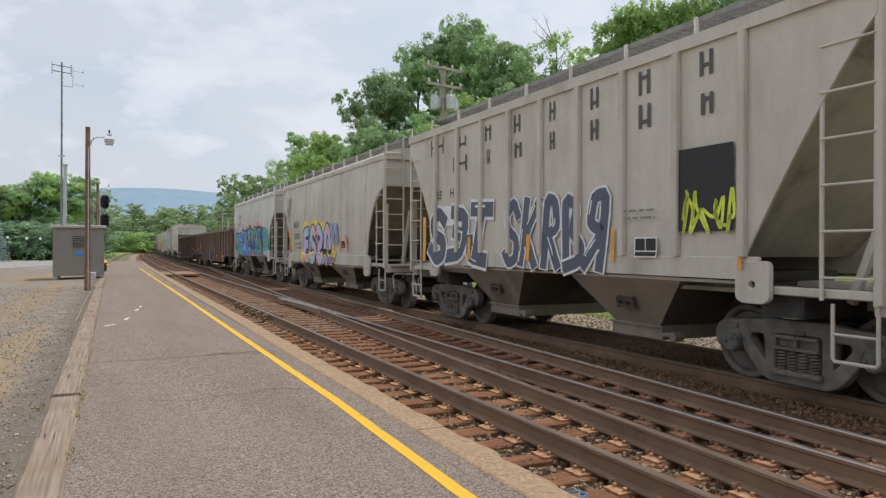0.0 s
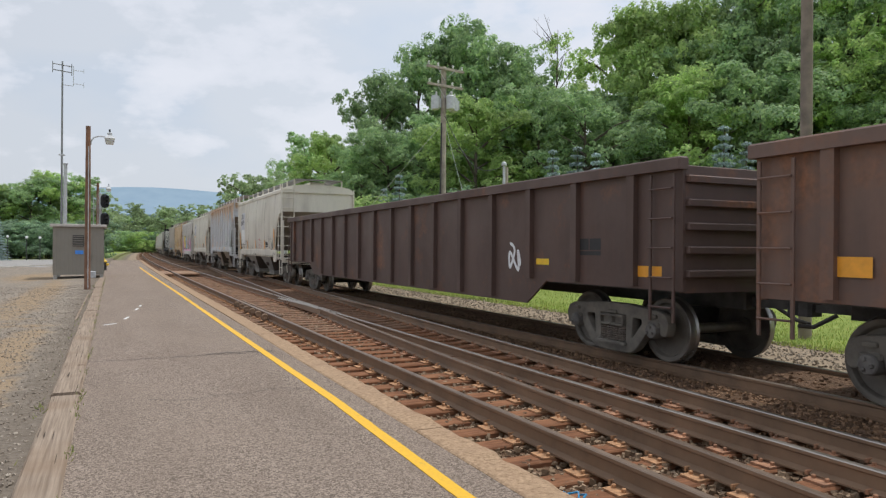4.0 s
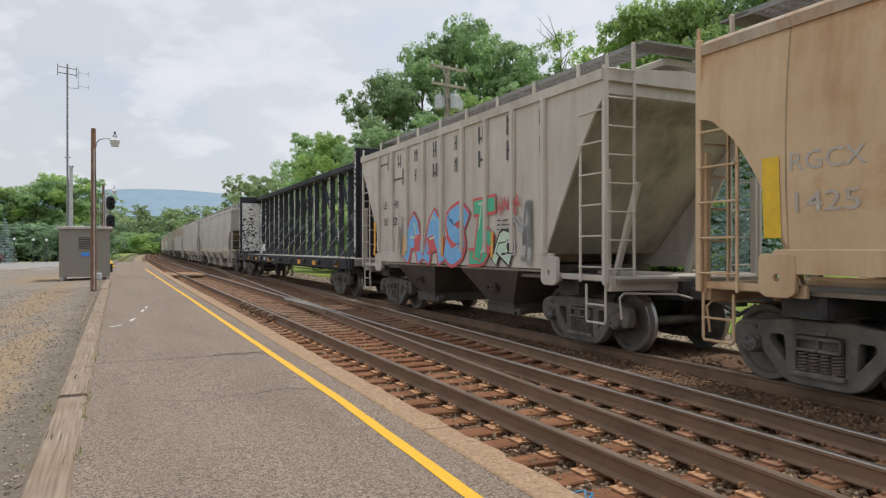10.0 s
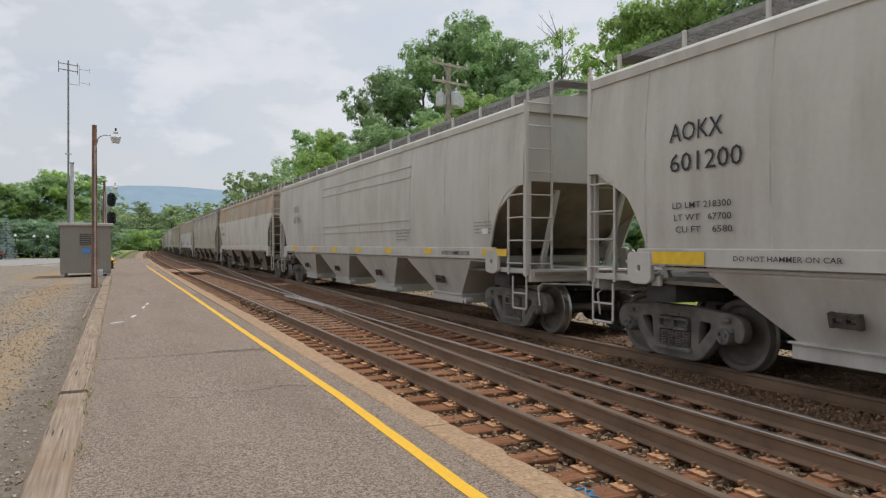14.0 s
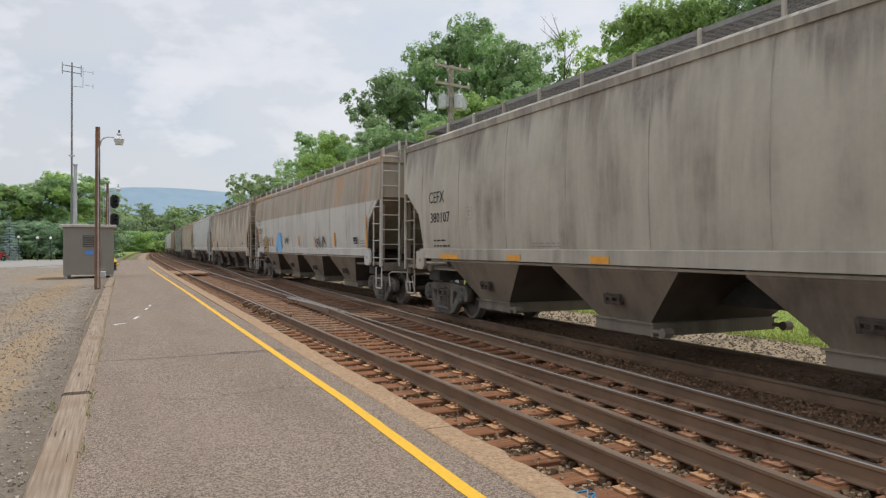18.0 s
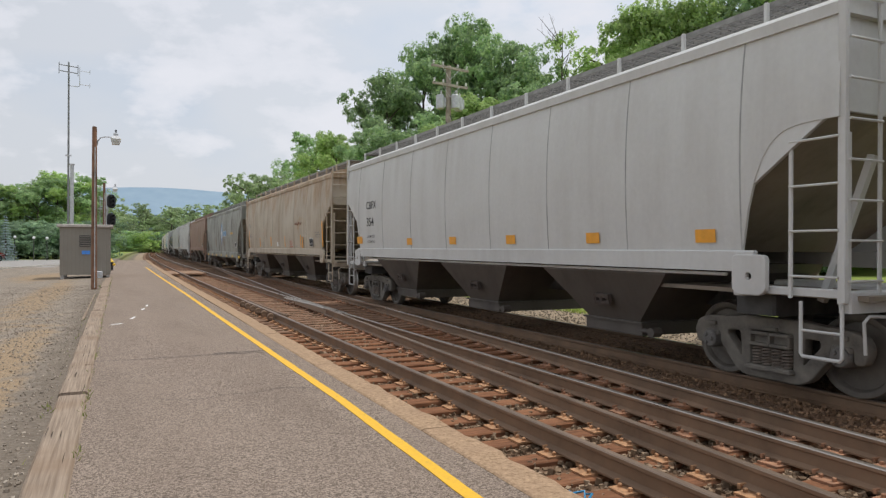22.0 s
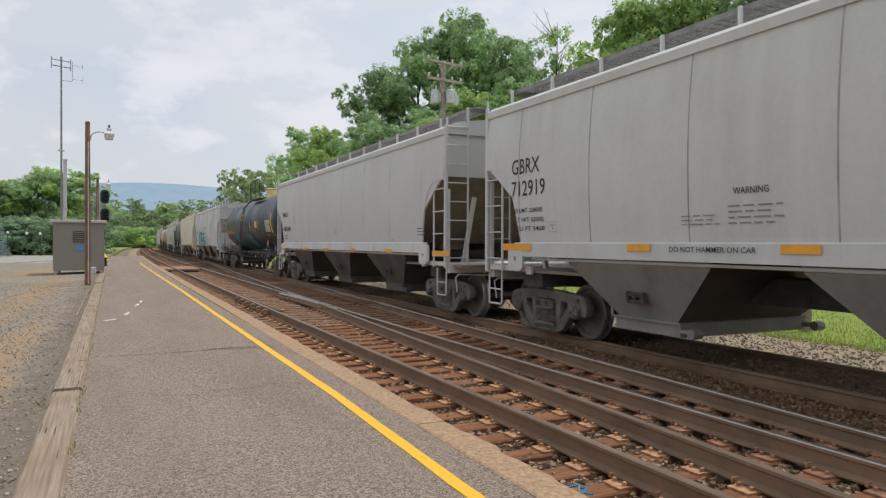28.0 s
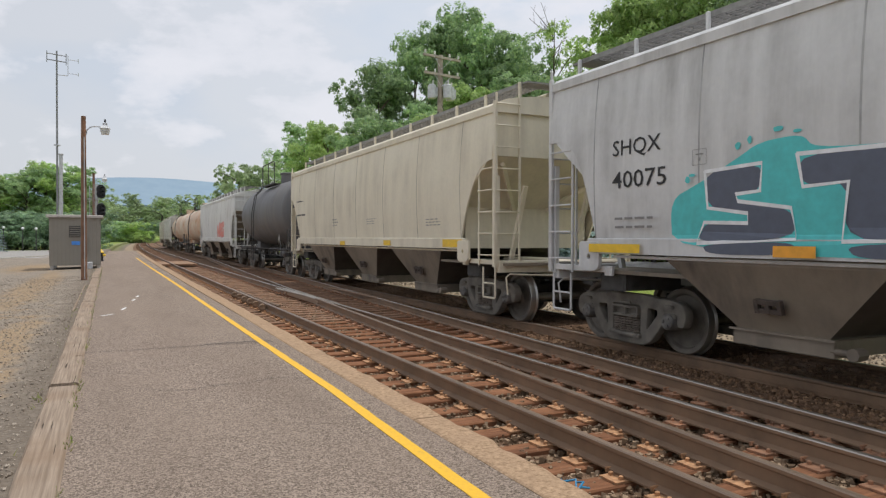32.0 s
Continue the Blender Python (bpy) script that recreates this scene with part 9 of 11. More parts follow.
sd = couple(hopper("orange-tan stained smooth-sided hopper car with yellow reflectors", 13.19, paint_tan, 2, zb=1.28, cut=1.25, cut_z=3.1, low_mat=grime_low, roof_mat=paint_sand, end_mat=rust_end), 138.85, 152.04)
sd.text("RGCX", -4.40, 2.35, 0.20, ink_pale, 0.86)
sd.text("1425", -4.40, 1.92, 0.21, ink_pale, 0.79)
sd.rect("reflector", -4.72, 1.65, 0.22, 0.87, mark_yellow)
sd.rect("reflector", -0.15, 1.52, 0.16, 0.45, mark_yellow)
sd.rect("reflector", 2.05, 1.49, 0.11, 0.47, mark_yellow)
sd.scrawl(2.54, 1.93, 0.79, 0.54, ink_grey, 91, 0.012, 6)
sd.panel(2.63, 1.57, 0.46, 0.27)
sd.bars(-2.99, 1.59, 0.31, 2, ink_white, 0.023, 0.037)
sd.rect("paper_tag", 0.15, 1.54, 0.23, 0.12, ink_white)

sd = couple(hopper("grey-beige ribbed hopper car with blue and green graffiti", 12.82, paint_beige, 2, True, zb=1.21, ze=4.12, cut=1.5, cut_z=3.75, shape=1.15, low_mat=hopper_dark, round_roof=False, end_mat=paint_grime), 152.04, 164.86)
name_marks(sd, ((-4.02, 3.55, 0.67, 0.39), (-2.68, 3.56, 0.22, 0.32), (-1.60, 3.59, 0.18, 0.29), (-0.52, 3.57, 0.18, 0.35), (0.58, 3.59, 0.12, 0.30), (1.64, 3.58, 0.22, 0.33), (2.73, 3.59, 0.25, 0.36), (-2.99, 3.11, 0.69, 0.40), (-1.57, 3.13, 0.09, 0.29), (-0.52, 3.13, 0.23, 0.30), (0.59, 3.13, 0.12, 0.30), (1.65, 3.12, 0.25, 0.32), (2.74, 3.13, 0.26, 0.36), (3.83, 3.60, 0.13, 0.26), (3.84, 3.13, 0.13, 0.29)))
sd.text("LE", -3.68, 2.57, 0.19, ink_black)
sd.text("HX", -2.99, 2.56, 0.20, ink_black)
sd.text("50", -3.64, 2.14, 0.19, ink_black)
sd.text("52", -2.95, 2.13, 0.20, ink_black)
sd.scrawl(-2.66, 1.32, 0.46, 1.18, ink_grey, 101, 0.012, 3)
sd.graffiti(-2.15, 1.16, 1.16, 2.51, 3, sp_sky, sp_red, 102, accent=sp_mint)
sd.graffiti(1.34, 2.20, 1.21, 2.50, 1, sp_green, sp_red, 103, accent=sp_mint)
sd.graffiti(2.30, 2.97, 1.23, 1.87, 1, sp_mint, ink_black, 104)
sd.scrawl(2.43, 2.15, 0.85, 0.32, sp_red, 105, 0.012, 7)
sd.panel(2.78, 1.42, 0.30, 0.24)
sd.rect("reflector", -4.37, 1.35, 0.14, 0.92, mark_orange)
sd.rect("reflector", -2.24, 1.37, 0.14, 0.45, mark_orange)
sd.rect("reflector", 0.01, 1.36, 0.10, 0.46, mark_orange)
sd.rect("reflector", 2.22, 1.37, 0.09, 0.48, mark_orange)
sd.scrawl(3.14, 1.30, 0.73, 1.02, sp_grey, 106, 0.050, 3)
sd.bars(2.46, 1.87, 0.61, 3, ink_black, 0.032, 0.051)

sd = couple(centerbeam("empty black centerbeam flatcar with flaking white posts", 24.51, beam_black, chipped), 164.86, 189.37)
sd.text("CSXT", -4.29, 0.98, 0.16, ink_white, 0.68)
sd.text("600855", -3.14, 0.98, 0.16, ink_white, 0.86)
sd.text("LD LMT", -0.66, 0.98, 0.08, ink_white, 0.31)
sd.rect("reflector", -10.46, 0.94, 0.50, 0.16, mark_orange)
sd.rect("reflector", -7.62, 0.94, 0.29, 0.16, mark_orange)
sd.rect("reflector", -5.23, 0.94, 0.42, 0.16, mark_orange)
sd.rect("reflector", -1.90, 0.94, 0.47, 0.16, mark_orange)
sd.rect("reflector", 9.77, 0.94, 0.47, 0.16, mark_orange)
sd.rect("reflector", 6.82, 0.94, 0.50, 0.16, mark_orange)
sd.rect("reflector", 4.47, 0.94, 0.46, 0.16, mark_orange)
sd.rect("reflector", -1.68, 0.94, 0.76, 0.16, mark_orange)

sd = couple(hopper("long light grey four-bay hopper car with yellow reflectors", 22.09, paint_lead2, 4, bay_top=3.5, zb=1.30, sill_h=0.2, cut=1.25, cut_z=2.6, shape=3.0, low_mat=paint_lead2), 189.37, 211.46)
sd.text("DO NOT HAMMER ON CAR", 5.84, 1.35, 0.09, ink_black, 1.32)
sd.text("WARNING", 3.10, 1.97, 0.06, ink_black, 0.45)
sd.bars(2.18, 1.64, 1.59, 4, ink_grey, 0.029, 0.046)
sd.bars(-0.56, 1.63, 1.03, 3, ink_grey, 0.034, 0.054)
sd.bars(-4.27, 1.66, 1.17, 3, ink_grey, 0.032, 0.051)
sd.bars(7.31, 1.76, 0.89, 4, ink_grey, 0.030, 0.048)
sd.rect("reflector", -8.73, 1.31, 0.90, 0.16, mark_yellow)
sd.rect("reflector", -5.45, 1.34, 0.50, 0.14, mark_yellow)
sd.rect("reflector", -2.85, 1.35, 0.42, 0.14, mark_yellow)
sd.rect("reflector", -0.34, 1.35, 0.47, 0.13, mark_yellow)
sd.rect("reflector", 2.18, 1.37, 0.48, 0.11, mark_yellow)
sd.rect("reflector", 4.78, 1.34, 0.49, 0.12, mark_yellow)
sd.rect("reflector", 7.67, 1.36, 0.93, 0.10, mark_yellow)
part("stiffener", Geo().box((0.11, sd.width(3.22) + 0.008, 3.22), (8.32, 0.03, 0.035)).mesh("stiffener", paint_lead2), sd.car)
part("stiffener", Geo().box((0.11, sd.width(2.93) + 0.008, 2.93), (8.32, 0.03, 0.035)).mesh("stiffener", paint_lead2), sd.car)
part("stiffener", Geo().box((0.18, sd.width(2.12) + 0.008, 2.12), (8.18, 0.03, 0.035)).mesh("stiffener", paint_lead2), sd.car)
part("stiffener", Geo().box((0.18, sd.width(1.92) + 0.008, 1.92), (8.18, 0.03, 0.035)).mesh("stiffener", paint_lead2), sd.car)
sd.text("AOKX", -8.40, 2.85, 0.24, ink_black, 0.86)
sd.text("601200", -8.40, 2.47, 0.24, ink_black, 1.15)
sd.text("LD LMT 218300", -8.36, 2.01, 0.08, ink_black, 0.94)
sd.text("LT WT   67700", -8.34, 1.86, 0.08, ink_black, 0.92)
sd.text("CU FT    6580", -8.32, 1.71, 0.08, ink_black, 0.91)
sd.text("DO NOT HAMMER ON CAR", -7.39, 1.37, 0.06, ink_black, 1.34)

sd = couple(hopper("long stained light grey four-bay hopper car", 22.04, paint_lead2, 4, bay_top=3.5, zb=1.30, sill_h=0.2, cut=1.25, cut_z=2.6, shape=3.0, low_mat=paint_lead2), 211.46, 233.50)
sd.text("DO NOT HAMMER ON CAR", 6.72, 1.35, 0.09, ink_black, 1.34)
sd.rect("reflector", 8.59, 1.35, 0.95, 0.13, mark_yellow)
sd.rect("reflector", 5.78, 1.36, 0.43, 0.12, mark_yellow)
sd.rect("reflector", 3.15, 1.35, 0.51, 0.13, mark_yellow)
sd.rect("reflector", 0.61, 1.35, 0.55, 0.13, mark_yellow)
sd.rect("reflector", -1.88, 1.33, 0.53, 0.15, mark_yellow)
sd.rect("reflector", -4.44, 1.36, 0.51, 0.14, mark_yellow)
sd.rect("reflector", -7.56, 1.35, 0.72, 0.15, mark_yellow)
sd.bars(8.27, 1.78, 0.84, 4, ink_grey, 0.026, 0.041)
sd.bars(3.95, 1.67, 0.90, 4, ink_grey, 0.032, 0.051)
sd.rect("paper_tag", 8.57, 1.77, 0.25, 0.10, ink_white)
sd.text("AOKX", -7.35, 2.83, 0.25, ink_grey, 0.91)
sd.text("601213", -7.34, 2.41, 0.25, ink_grey, 1.04)
part("stiffener", Geo().box((-0.90, sd.width(3.46) + 0.008, 3.46), (8.00, 0.03, 0.035)).mesh("stiffener", paint_lead2), sd.car)
part("stiffener", Geo().box((-0.91, sd.width(3.20) + 0.008, 3.20), (8.00, 0.03, 0.035)).mesh("stiffener", paint_lead2), sd.car)
part("stiffener", Geo().box((-0.91, sd.width(2.17) + 0.008, 2.17), (7.99, 0.03, 0.035)).mesh("stiffener", paint_lead2), sd.car)
part("stiffener", Geo().box((-0.91, sd.width(1.95) + 0.008, 1.95), (7.99, 0.03, 0.035)).mesh("stiffener", paint_lead2), sd.car)

sd = couple(hopper("long white hopper car with a rusty upper band", 20.98, paint_band, 4, truck_in=2.28, zb=1.31, sill_h=0.2, cut=1.15, cut_z=2.85, shape=4.5, low_mat=grime_low, frame_mat=grime_low), 233.50, 254.48)
sd.text("TILX", -8.03, 2.57, 0.25, ink_black, 0.63)
sd.text("637060", -7.95, 2.18, 0.23, ink_black, 1.18)
plate_mark(sd, -6.17, 2.13, 0.28, 0.27)
sd.rect("reflector", -8.13, 1.61, 0.21, 0.85, mark_orange)
sd.rect("reflector", -4.75, 1.59, 0.18, 0.44, mark_orange)
sd.rect("reflector", -2.16, 1.58, 0.18, 0.45, mark_orange)
sd.rect("reflector", 0.60, 1.58, 0.12, 0.45, mark_orange)
sd.text("DO NOT HAMMER", -1.83, 1.58, 0.05, ink_red, 0.90)
sd.bars(-3.68, 1.56, 0.99, 1, ink_grey, 0.023, 0.036)
sd.text("LD LMT 218500", -7.76, 1.72, 0.07, ink_black, 0.77)
sd.text("LT WT 67500", -7.69, 1.56, 0.07, ink_black, 0.70)
sd.bars(-5.77, 1.57, 0.99, 1, ink_grey, 0.023, 0.037)

sd = couple(hopper("long grimy grey hopper car with dark streaks", 21.42, paint_grime, 4, zb=1.31, sill_h=0.2, cut=1.15, cut_z=2.85, shape=4.5, low_mat=grime_low, frame_mat=grime_low), 254.48, 275.90)
sd.text("CEFX", -8.24, 2.54, 0.26, ink_black, 0.82)
sd.text("380107", -8.17, 2.10, 0.23, ink_black, 1.02)
plate_mark(sd, -6.38, 2.12, 0.27, 0.24)
sd.rect("reflector", -7.63, 1.30, 0.92, 0.10, mark_orange)
sd.rect("reflector", -4.72, 1.31, 0.47, 0.11, mark_orange)
sd.rect("reflector", -2.23, 1.31, 0.44, 0.11, mark_orange)
sd.bars(-8.01, 1.56, 0.87, 2, ink_black, 0.046, 0.074)
sd.bars(-3.89, 1.56, 0.91, 2, ink_grey, 0.020, 0.032)
sd.panel(7.32, 1.59, 0.44, 0.26)
sd.bars(8.07, 1.78, 0.68, 3, ink_grey, 0.023, 0.037)
sd.rect("reflector", 5.30, 1.31, 0.50, 0.10, mark_orange)
sd.rect("reflector", 7.71, 1.31, 0.83, 0.10, mark_orange)

sd = couple(hopper("long white hopper car with a brown upper band and small tags", 21.47, paint_band2, 4, truck_in=2.28, zb=1.31, sill_h=0.2, cut=1.15, cut_z=2.85, shape=4.5, low_mat=grime_low, frame_mat=grime_low), 275.90, 297.37)
sd.text("TILX", -8.69, 2.63, 0.26, ink_black, 0.60)
sd.text("637051", -8.67, 2.21, 0.28, ink_black, 1.02)
plate_mark(sd, -6.89, 2.19, 0.28, 0.25)
sd.text("LD LMT 218500", -8.56, 1.75, 0.08, ink_black, 0.73)
sd.text("LT WT 67500", -8.53, 1.60, 0.08, ink_black, 0.73)
sd.rect("reflector", -8.83, 1.61, 0.13, 0.88, mark_orange)
sd.shape("graffiti_outline", ((-7.22, 1.27), (-7.26, 1.51), (-7.08, 1.69), (-7.22, 1.91), (-7.13, 2.07), (-6.85, 2.03), (-6.65, 2.10), (-6.40, 2.04), (-6.27, 1.84), (-6.32, 1.60), (-6.05, 1.54), (-6.02, 1.42), (-6.11, 1.29)), ink_black, "black outline of an ochre throw-up")
sd.shape("graffiti_outline", ((-7.21, 1.76), (-7.26, 1.62), (-7.38, 1.57), (-7.51, 1.62), (-7.56, 1.76), (-7.51, 1.90), (-7.39, 1.95), (-7.26, 1.89)), ink_black)
sd.shape("graffiti_outline", ((-6.02, 1.78), (-6.05, 1.67), (-6.13, 1.63), (-6.20, 1.68), (-6.24, 1.79), (-6.21, 1.90), (-6.13, 1.94), (-6.05, 1.89)), ink_black)
sd.shape("graffiti_fill", ((-7.17, 1.30), (-7.22, 1.52), (-7.05, 1.70), (-7.18, 1.90), (-7.10, 2.04), (-6.84, 2.01), (-6.65, 2.08), (-6.41, 2.02), (-6.29, 1.83), (-6.34, 1.60), (-6.08, 1.55), (-6.05, 1.44), (-6.14, 1.32)), sp_ochre, "faded ochre throw-up")
sd.shape("graffiti_fill", ((-7.25, 1.76), (-7.29, 1.65), (-7.38, 1.60), (-7.48, 1.65), (-7.52, 1.76), (-7.48, 1.87), (-7.39, 1.91), (-7.29, 1.87)), sp_ochre)
sd.shape("graffiti_fill", ((-6.05, 1.78), (-6.07, 1.70), (-6.13, 1.66), (-6.18, 1.70), (-6.21, 1.79), (-6.18, 1.87), (-6.13, 1.91), (-6.08, 1.87)), sp_ochre)
sd.strokes("graffiti_outline", [((-6.88, 1.49), (-6.89, 1.69), (-6.76, 1.80), (-6.67, 1.70), (-6.69, 1.55), (-6.88, 1.49)), ((-6.53, 1.88), (-6.50, 1.69)), ((-6.41, 1.89), (-6.52, 1.79), (-6.40, 1.70)), ((-6.72, 1.43), (-6.70, 1.31)), ((-6.47, 1.45), (-6.44, 1.32)), ((-6.29, 1.49), (-6.26, 1.33))], ink_black, 0.012, 0.004)
sd.strokes("sprayed_tag", [((-6.01, 2.02), (-5.97, 1.85)), ((-5.85, 2.02), (-5.99, 1.92), (-5.83, 1.85)), ((-5.79, 1.94), (-5.82, 1.84), (-5.71, 1.86), (-5.77, 1.90), (-5.73, 1.93), (-5.79, 1.94)), ((-5.70, 1.93), (-5.56, 1.95)), ((-5.63, 1.94), (-5.64, 1.84)), ((-5.95, 1.66), (-5.91, 1.80), (-5.84, 1.69), (-5.78, 1.80), (-5.76, 1.66)), ((-5.72, 1.78), (-5.69, 1.65), (-5.64, 1.74), (-5.60, 1.65), (-5.55, 1.80)), ((-5.43, 1.68), (-5.55, 1.69), (-5.45, 1.64), (-5.61, 1.61), (-5.84, 1.62))], ink_black, 0.013, 0.004)
sd.strokes("sprayed_tag", [((-8.20, 2.02), (-8.36, 2.05), (-8.40, 1.92), (-8.22, 1.90), (-8.24, 1.99)), ((-8.26, 1.94), (-8.16, 1.86)), ((-8.10, 2.01), (-8.06, 1.86)), ((-8.08, 1.94), (-7.93, 2.02), (-7.95, 1.86)), ((-7.90, 2.01), (-7.89, 1.85), (-7.77, 1.86)), ((-7.89, 1.94), (-7.79, 1.95)), ((-7.73, 2.01), (-7.69, 1.86), (-7.66, 1.93), (-7.73, 2.01)), ((-8.05, 2.13), (-7.99, 2.15), (-8.01, 2.07))], ink_black, 0.011, 0.004)
sd.text("DO NOT HAMMER", -6.58, 1.60, 0.04, ink_red, 0.55)
sd.graffiti(-4.32, -2.92, 1.33, 2.17, 1, sp_sky, sp_sky, 126)
sd.scrawl(2.84, 1.49, 1.54, 0.42, ink_black, 127, 0.014, 6)
sd.scrawl(-2.31, 1.63, 0.92, 0.39, ink_black, 128, 0.014, 4)
sd.rect("reflector", 8.68, 1.56, 0.12, 0.91, mark_orange)
sd.rect("reflector", 5.37, 1.58, 0.13, 0.44, mark_orange)
sd.rect("reflector", 0.21, 1.59, 0.11, 0.40, mark_orange)
sd.rect("reflector", 2.73, 1.58, 0.08, 0.39, mark_orange)
sd.rect("reflector", -5.20, 1.61, 0.16, 0.43, mark_orange)
sd.panel(7.52, 1.62, 0.39, 0.26)
sd.bars(8.14, 1.57, 0.56, 3, ink_black, 0.028, 0.045)

sd = couple(hopper("long rust-streaked grey hopper car", 21.59, paint_rusty, 4, zb=1.31, sill_h=0.2, cut=1.15, cut_z=2.85, shape=4.5, truck_in=2.25, low_mat=hopper_dark, frame_mat=grime_low), 297.37, 318.96)
sd.text("TILX", -8.36, 2.44, 0.18, ink_grey, 0.52)
sd.text("640003", -8.30, 1.98, 0.19, ink_grey, 1.12)
sd.scrawl(-6.68, 1.56, 0.87, 0.32, sp_red, 131, 0.012, 5)
sd.scrawl(-5.72, 1.51, 0.90, 0.56, ink_black, 132, 0.014, 7)
sd.rect("reflector", -2.57, 1.56, 0.15, 0.47, mark_orange)
sd.rect("reflector", -8.67, 1.66, 0.20, 0.80, mark_orange)
sd.rect("reflector", -5.98, 1.56, 0.10, 0.47, mark_orange)
sd.bars(-4.27, 1.58, 0.87, 1, ink_grey, 0.032, 0.051)
sd.panel(7.03, 1.64, 0.43, 0.20)
sd.rect("reflector", 8.58, 1.87, 0.16, 0.61, mark_orange)
sd.scrawl(1.02, 1.52, 1.11, 0.95, sp_sky, 133, 0.014, 3)
sd.scrawl(2.43, 1.31, 0.36, 0.16, sp_sky, 134, 0.012, 4)
sd.rect("reflector", -2.51, 1.54, 0.13, 0.50, mark_orange)
sd.rect("reflector", 0.17, 1.56, 0.10, 0.49, mark_orange)
sd.bars(0.30, 1.55, 0.63, 3, ink_red, 0.023, 0.036)

sd = couple(hopper("light grey smooth-sided hopper car with amber reflectors", 18.01, paint_silver, 3, zb=1.30, sill_h=0.22, cut=1.2, cut_z=2.85, shape=5.0, low_mat=hopper_dark, sill_mat=paint_silver), 318.96, 336.97)
sd.text("CBFX", -6.22, 2.62, 0.22, ink_black, 0.83)
sd.text("354", -6.19, 2.15, 0.24, ink_black, 0.60)
sd.text("LD LMT 223", -6.17, 1.83, 0.07, ink_black, 0.63)
sd.text("LT WT 63", -6.14, 1.68, 0.07, ink_black, 0.60)
sd.rect("reflector", -7.08, 1.66, 0.48, 0.20, mark_orange)
sd.bars(-6.97, 1.34, 0.29, 2, ink_black, 0.030, 0.048)
sd.rect("reflector", -3.20, 1.62, 0.32, 0.16, mark_orange)
sd.rect("reflector", -0.80, 1.62, 0.32, 0.16, mark_orange)
sd.rect("reflector", 1.60, 1.62, 0.32, 0.16, mark_orange)
sd.rect("reflector", 4.00, 1.62, 0.32, 0.16, mark_orange)
sd.rect("reflector", 6.20, 1.62, 0.32, 0.16, mark_orange)

# dark low_mat: the black shade between these bays is put into their colour
sd = couple(hopper("sand-grey streaked hopper car with orange reflectors", 19.05, paint_sand, 3, zb=1.29, sill_h=0.2, cut=1.2, cut_z=2.9, shape=3.4, low_mat=hopper_dark), 336.97, 356.02)
sd.text("TILX", -7.44, 2.58, 0.19, ink_grey, 0.72)
sd.text("54172", -7.36, 2.06, 0.21, ink_grey, 0.98)
sd.rect("reflector", 1.46, 1.56, 0.11, 0.46, mark_orange)
sd.rect("reflector", 4.31, 1.56, 0.11, 0.47, mark_orange)
sd.rect("reflector", -1.57, 1.62, 0.18, 0.41, mark_orange)
sd.rect("reflector", -4.31, 1.58, 0.15, 0.43, mark_orange)
sd.rect("reflector", -7.46, 1.54, 0.18, 0.90, mark_orange)
sd.bars(2.49, 1.56, 0.54, 4, ink_red, 0.029, 0.046)
for k in range(9):
    sd.clouds([(3.55 + 0.13 * k + 0.05 * math.sin(k * 2.3), 2.47 + 0.035 * math.sin(k * 1.7), 0.06 + 0.02 * math.sin(k * 3.1), 0.035)], rust_stain, 140 + k)
sd.rect("paper_tag", -0.03, 1.59, 0.26, 0.18, ink_white)
sd.bars(3.50, 1.56, 0.51, 2, ink_grey, 0.014, 0.022)
sd.bars(-3.64, 1.58, 0.57, 3, ink_grey, 0.031, 0.050)
sd.panel(5.82, 1.57, 0.51, 0.32)
sd.rect("reflector", 7.60, 1.57, 0.14, 0.88, mark_orange)
sd.rect("reflector", 4.68, 1.53, 0.15, 0.42, mark_orange)
sd.bars(6.70, 1.90, 0.70, 3, ink_grey, 0.031, 0.050)

sd = couple(hopper("dark slate-grey hopper car with a blue diamond emblem", 20.14, paint_slate, 3, zb=0.93, sill_h=0.30, ze=3.90, cut=1.5, cut_z=3.1, shape=2.2, low_mat=hopper_dark, truck_in=2.0), 356.02, 376.16)
for k, mat, off in ((1.0, ink_chalk, 0.006), (0.90, sp_steel, 0.009)):
    half = [(0.0, 1.05), (0.22, 0.62), (0.46, 0.30), (0.60, 0.02), (0.46, -0.26), (0.22, -0.56), (0.07, -0.82), (0.05, -1.0)]
    sd.fan("emblem", [(0.52, 2.50, [(0.52 + a * k, 2.50 + 0.88 * b * k) for a, b in half] + [(0.52 - a * k, 2.50 + 0.88 * b * k) for a, b in reversed(half[1:])])], mat, off, "blue and white leaf-shaped emblem")
for da, db in ((0, 0.24), (0, -0.24), (0.24, 0), (-0.24, 0)):
    sd.fan("emblem", [(0.52 + da, 2.50 + db, [(0.52 + da + 0.16 * math.cos(a), 2.50 + db + 0.16 * math.sin(a)) for a in [q * math.pi / 8 for q in range(16)]])], ink_chalk, 0.012)
sd.fan("emblem", [(0.52, 2.50, [(0.52 + 0.10 * math.cos(a), 2.50 + 0.10 * math.sin(a)) for a in [q * math.pi / 6 for q in range(12)]])], ink_chalk, 0.012)
for a, w in ((1.30, 0.42), (1.85, 0.40), (2.38, 0.50)):
    for e, mat in ((0.0, ink_chalk), (0.035, sp_steel)):
        sd.lay("emblem_block", [[(a + e, 2.26 + e), (a + w - e, 2.25 + e), (a + w + 0.05 - e, 2.62 - e), (a + 0.05 + e, 2.64 - e)]], mat, 0.006)
sd.panel(6.94, 1.51, 0.54, 0.33)
sd.rect("reflector", 8.21, 0.90, 0.75, 0.13, mark_yellow)
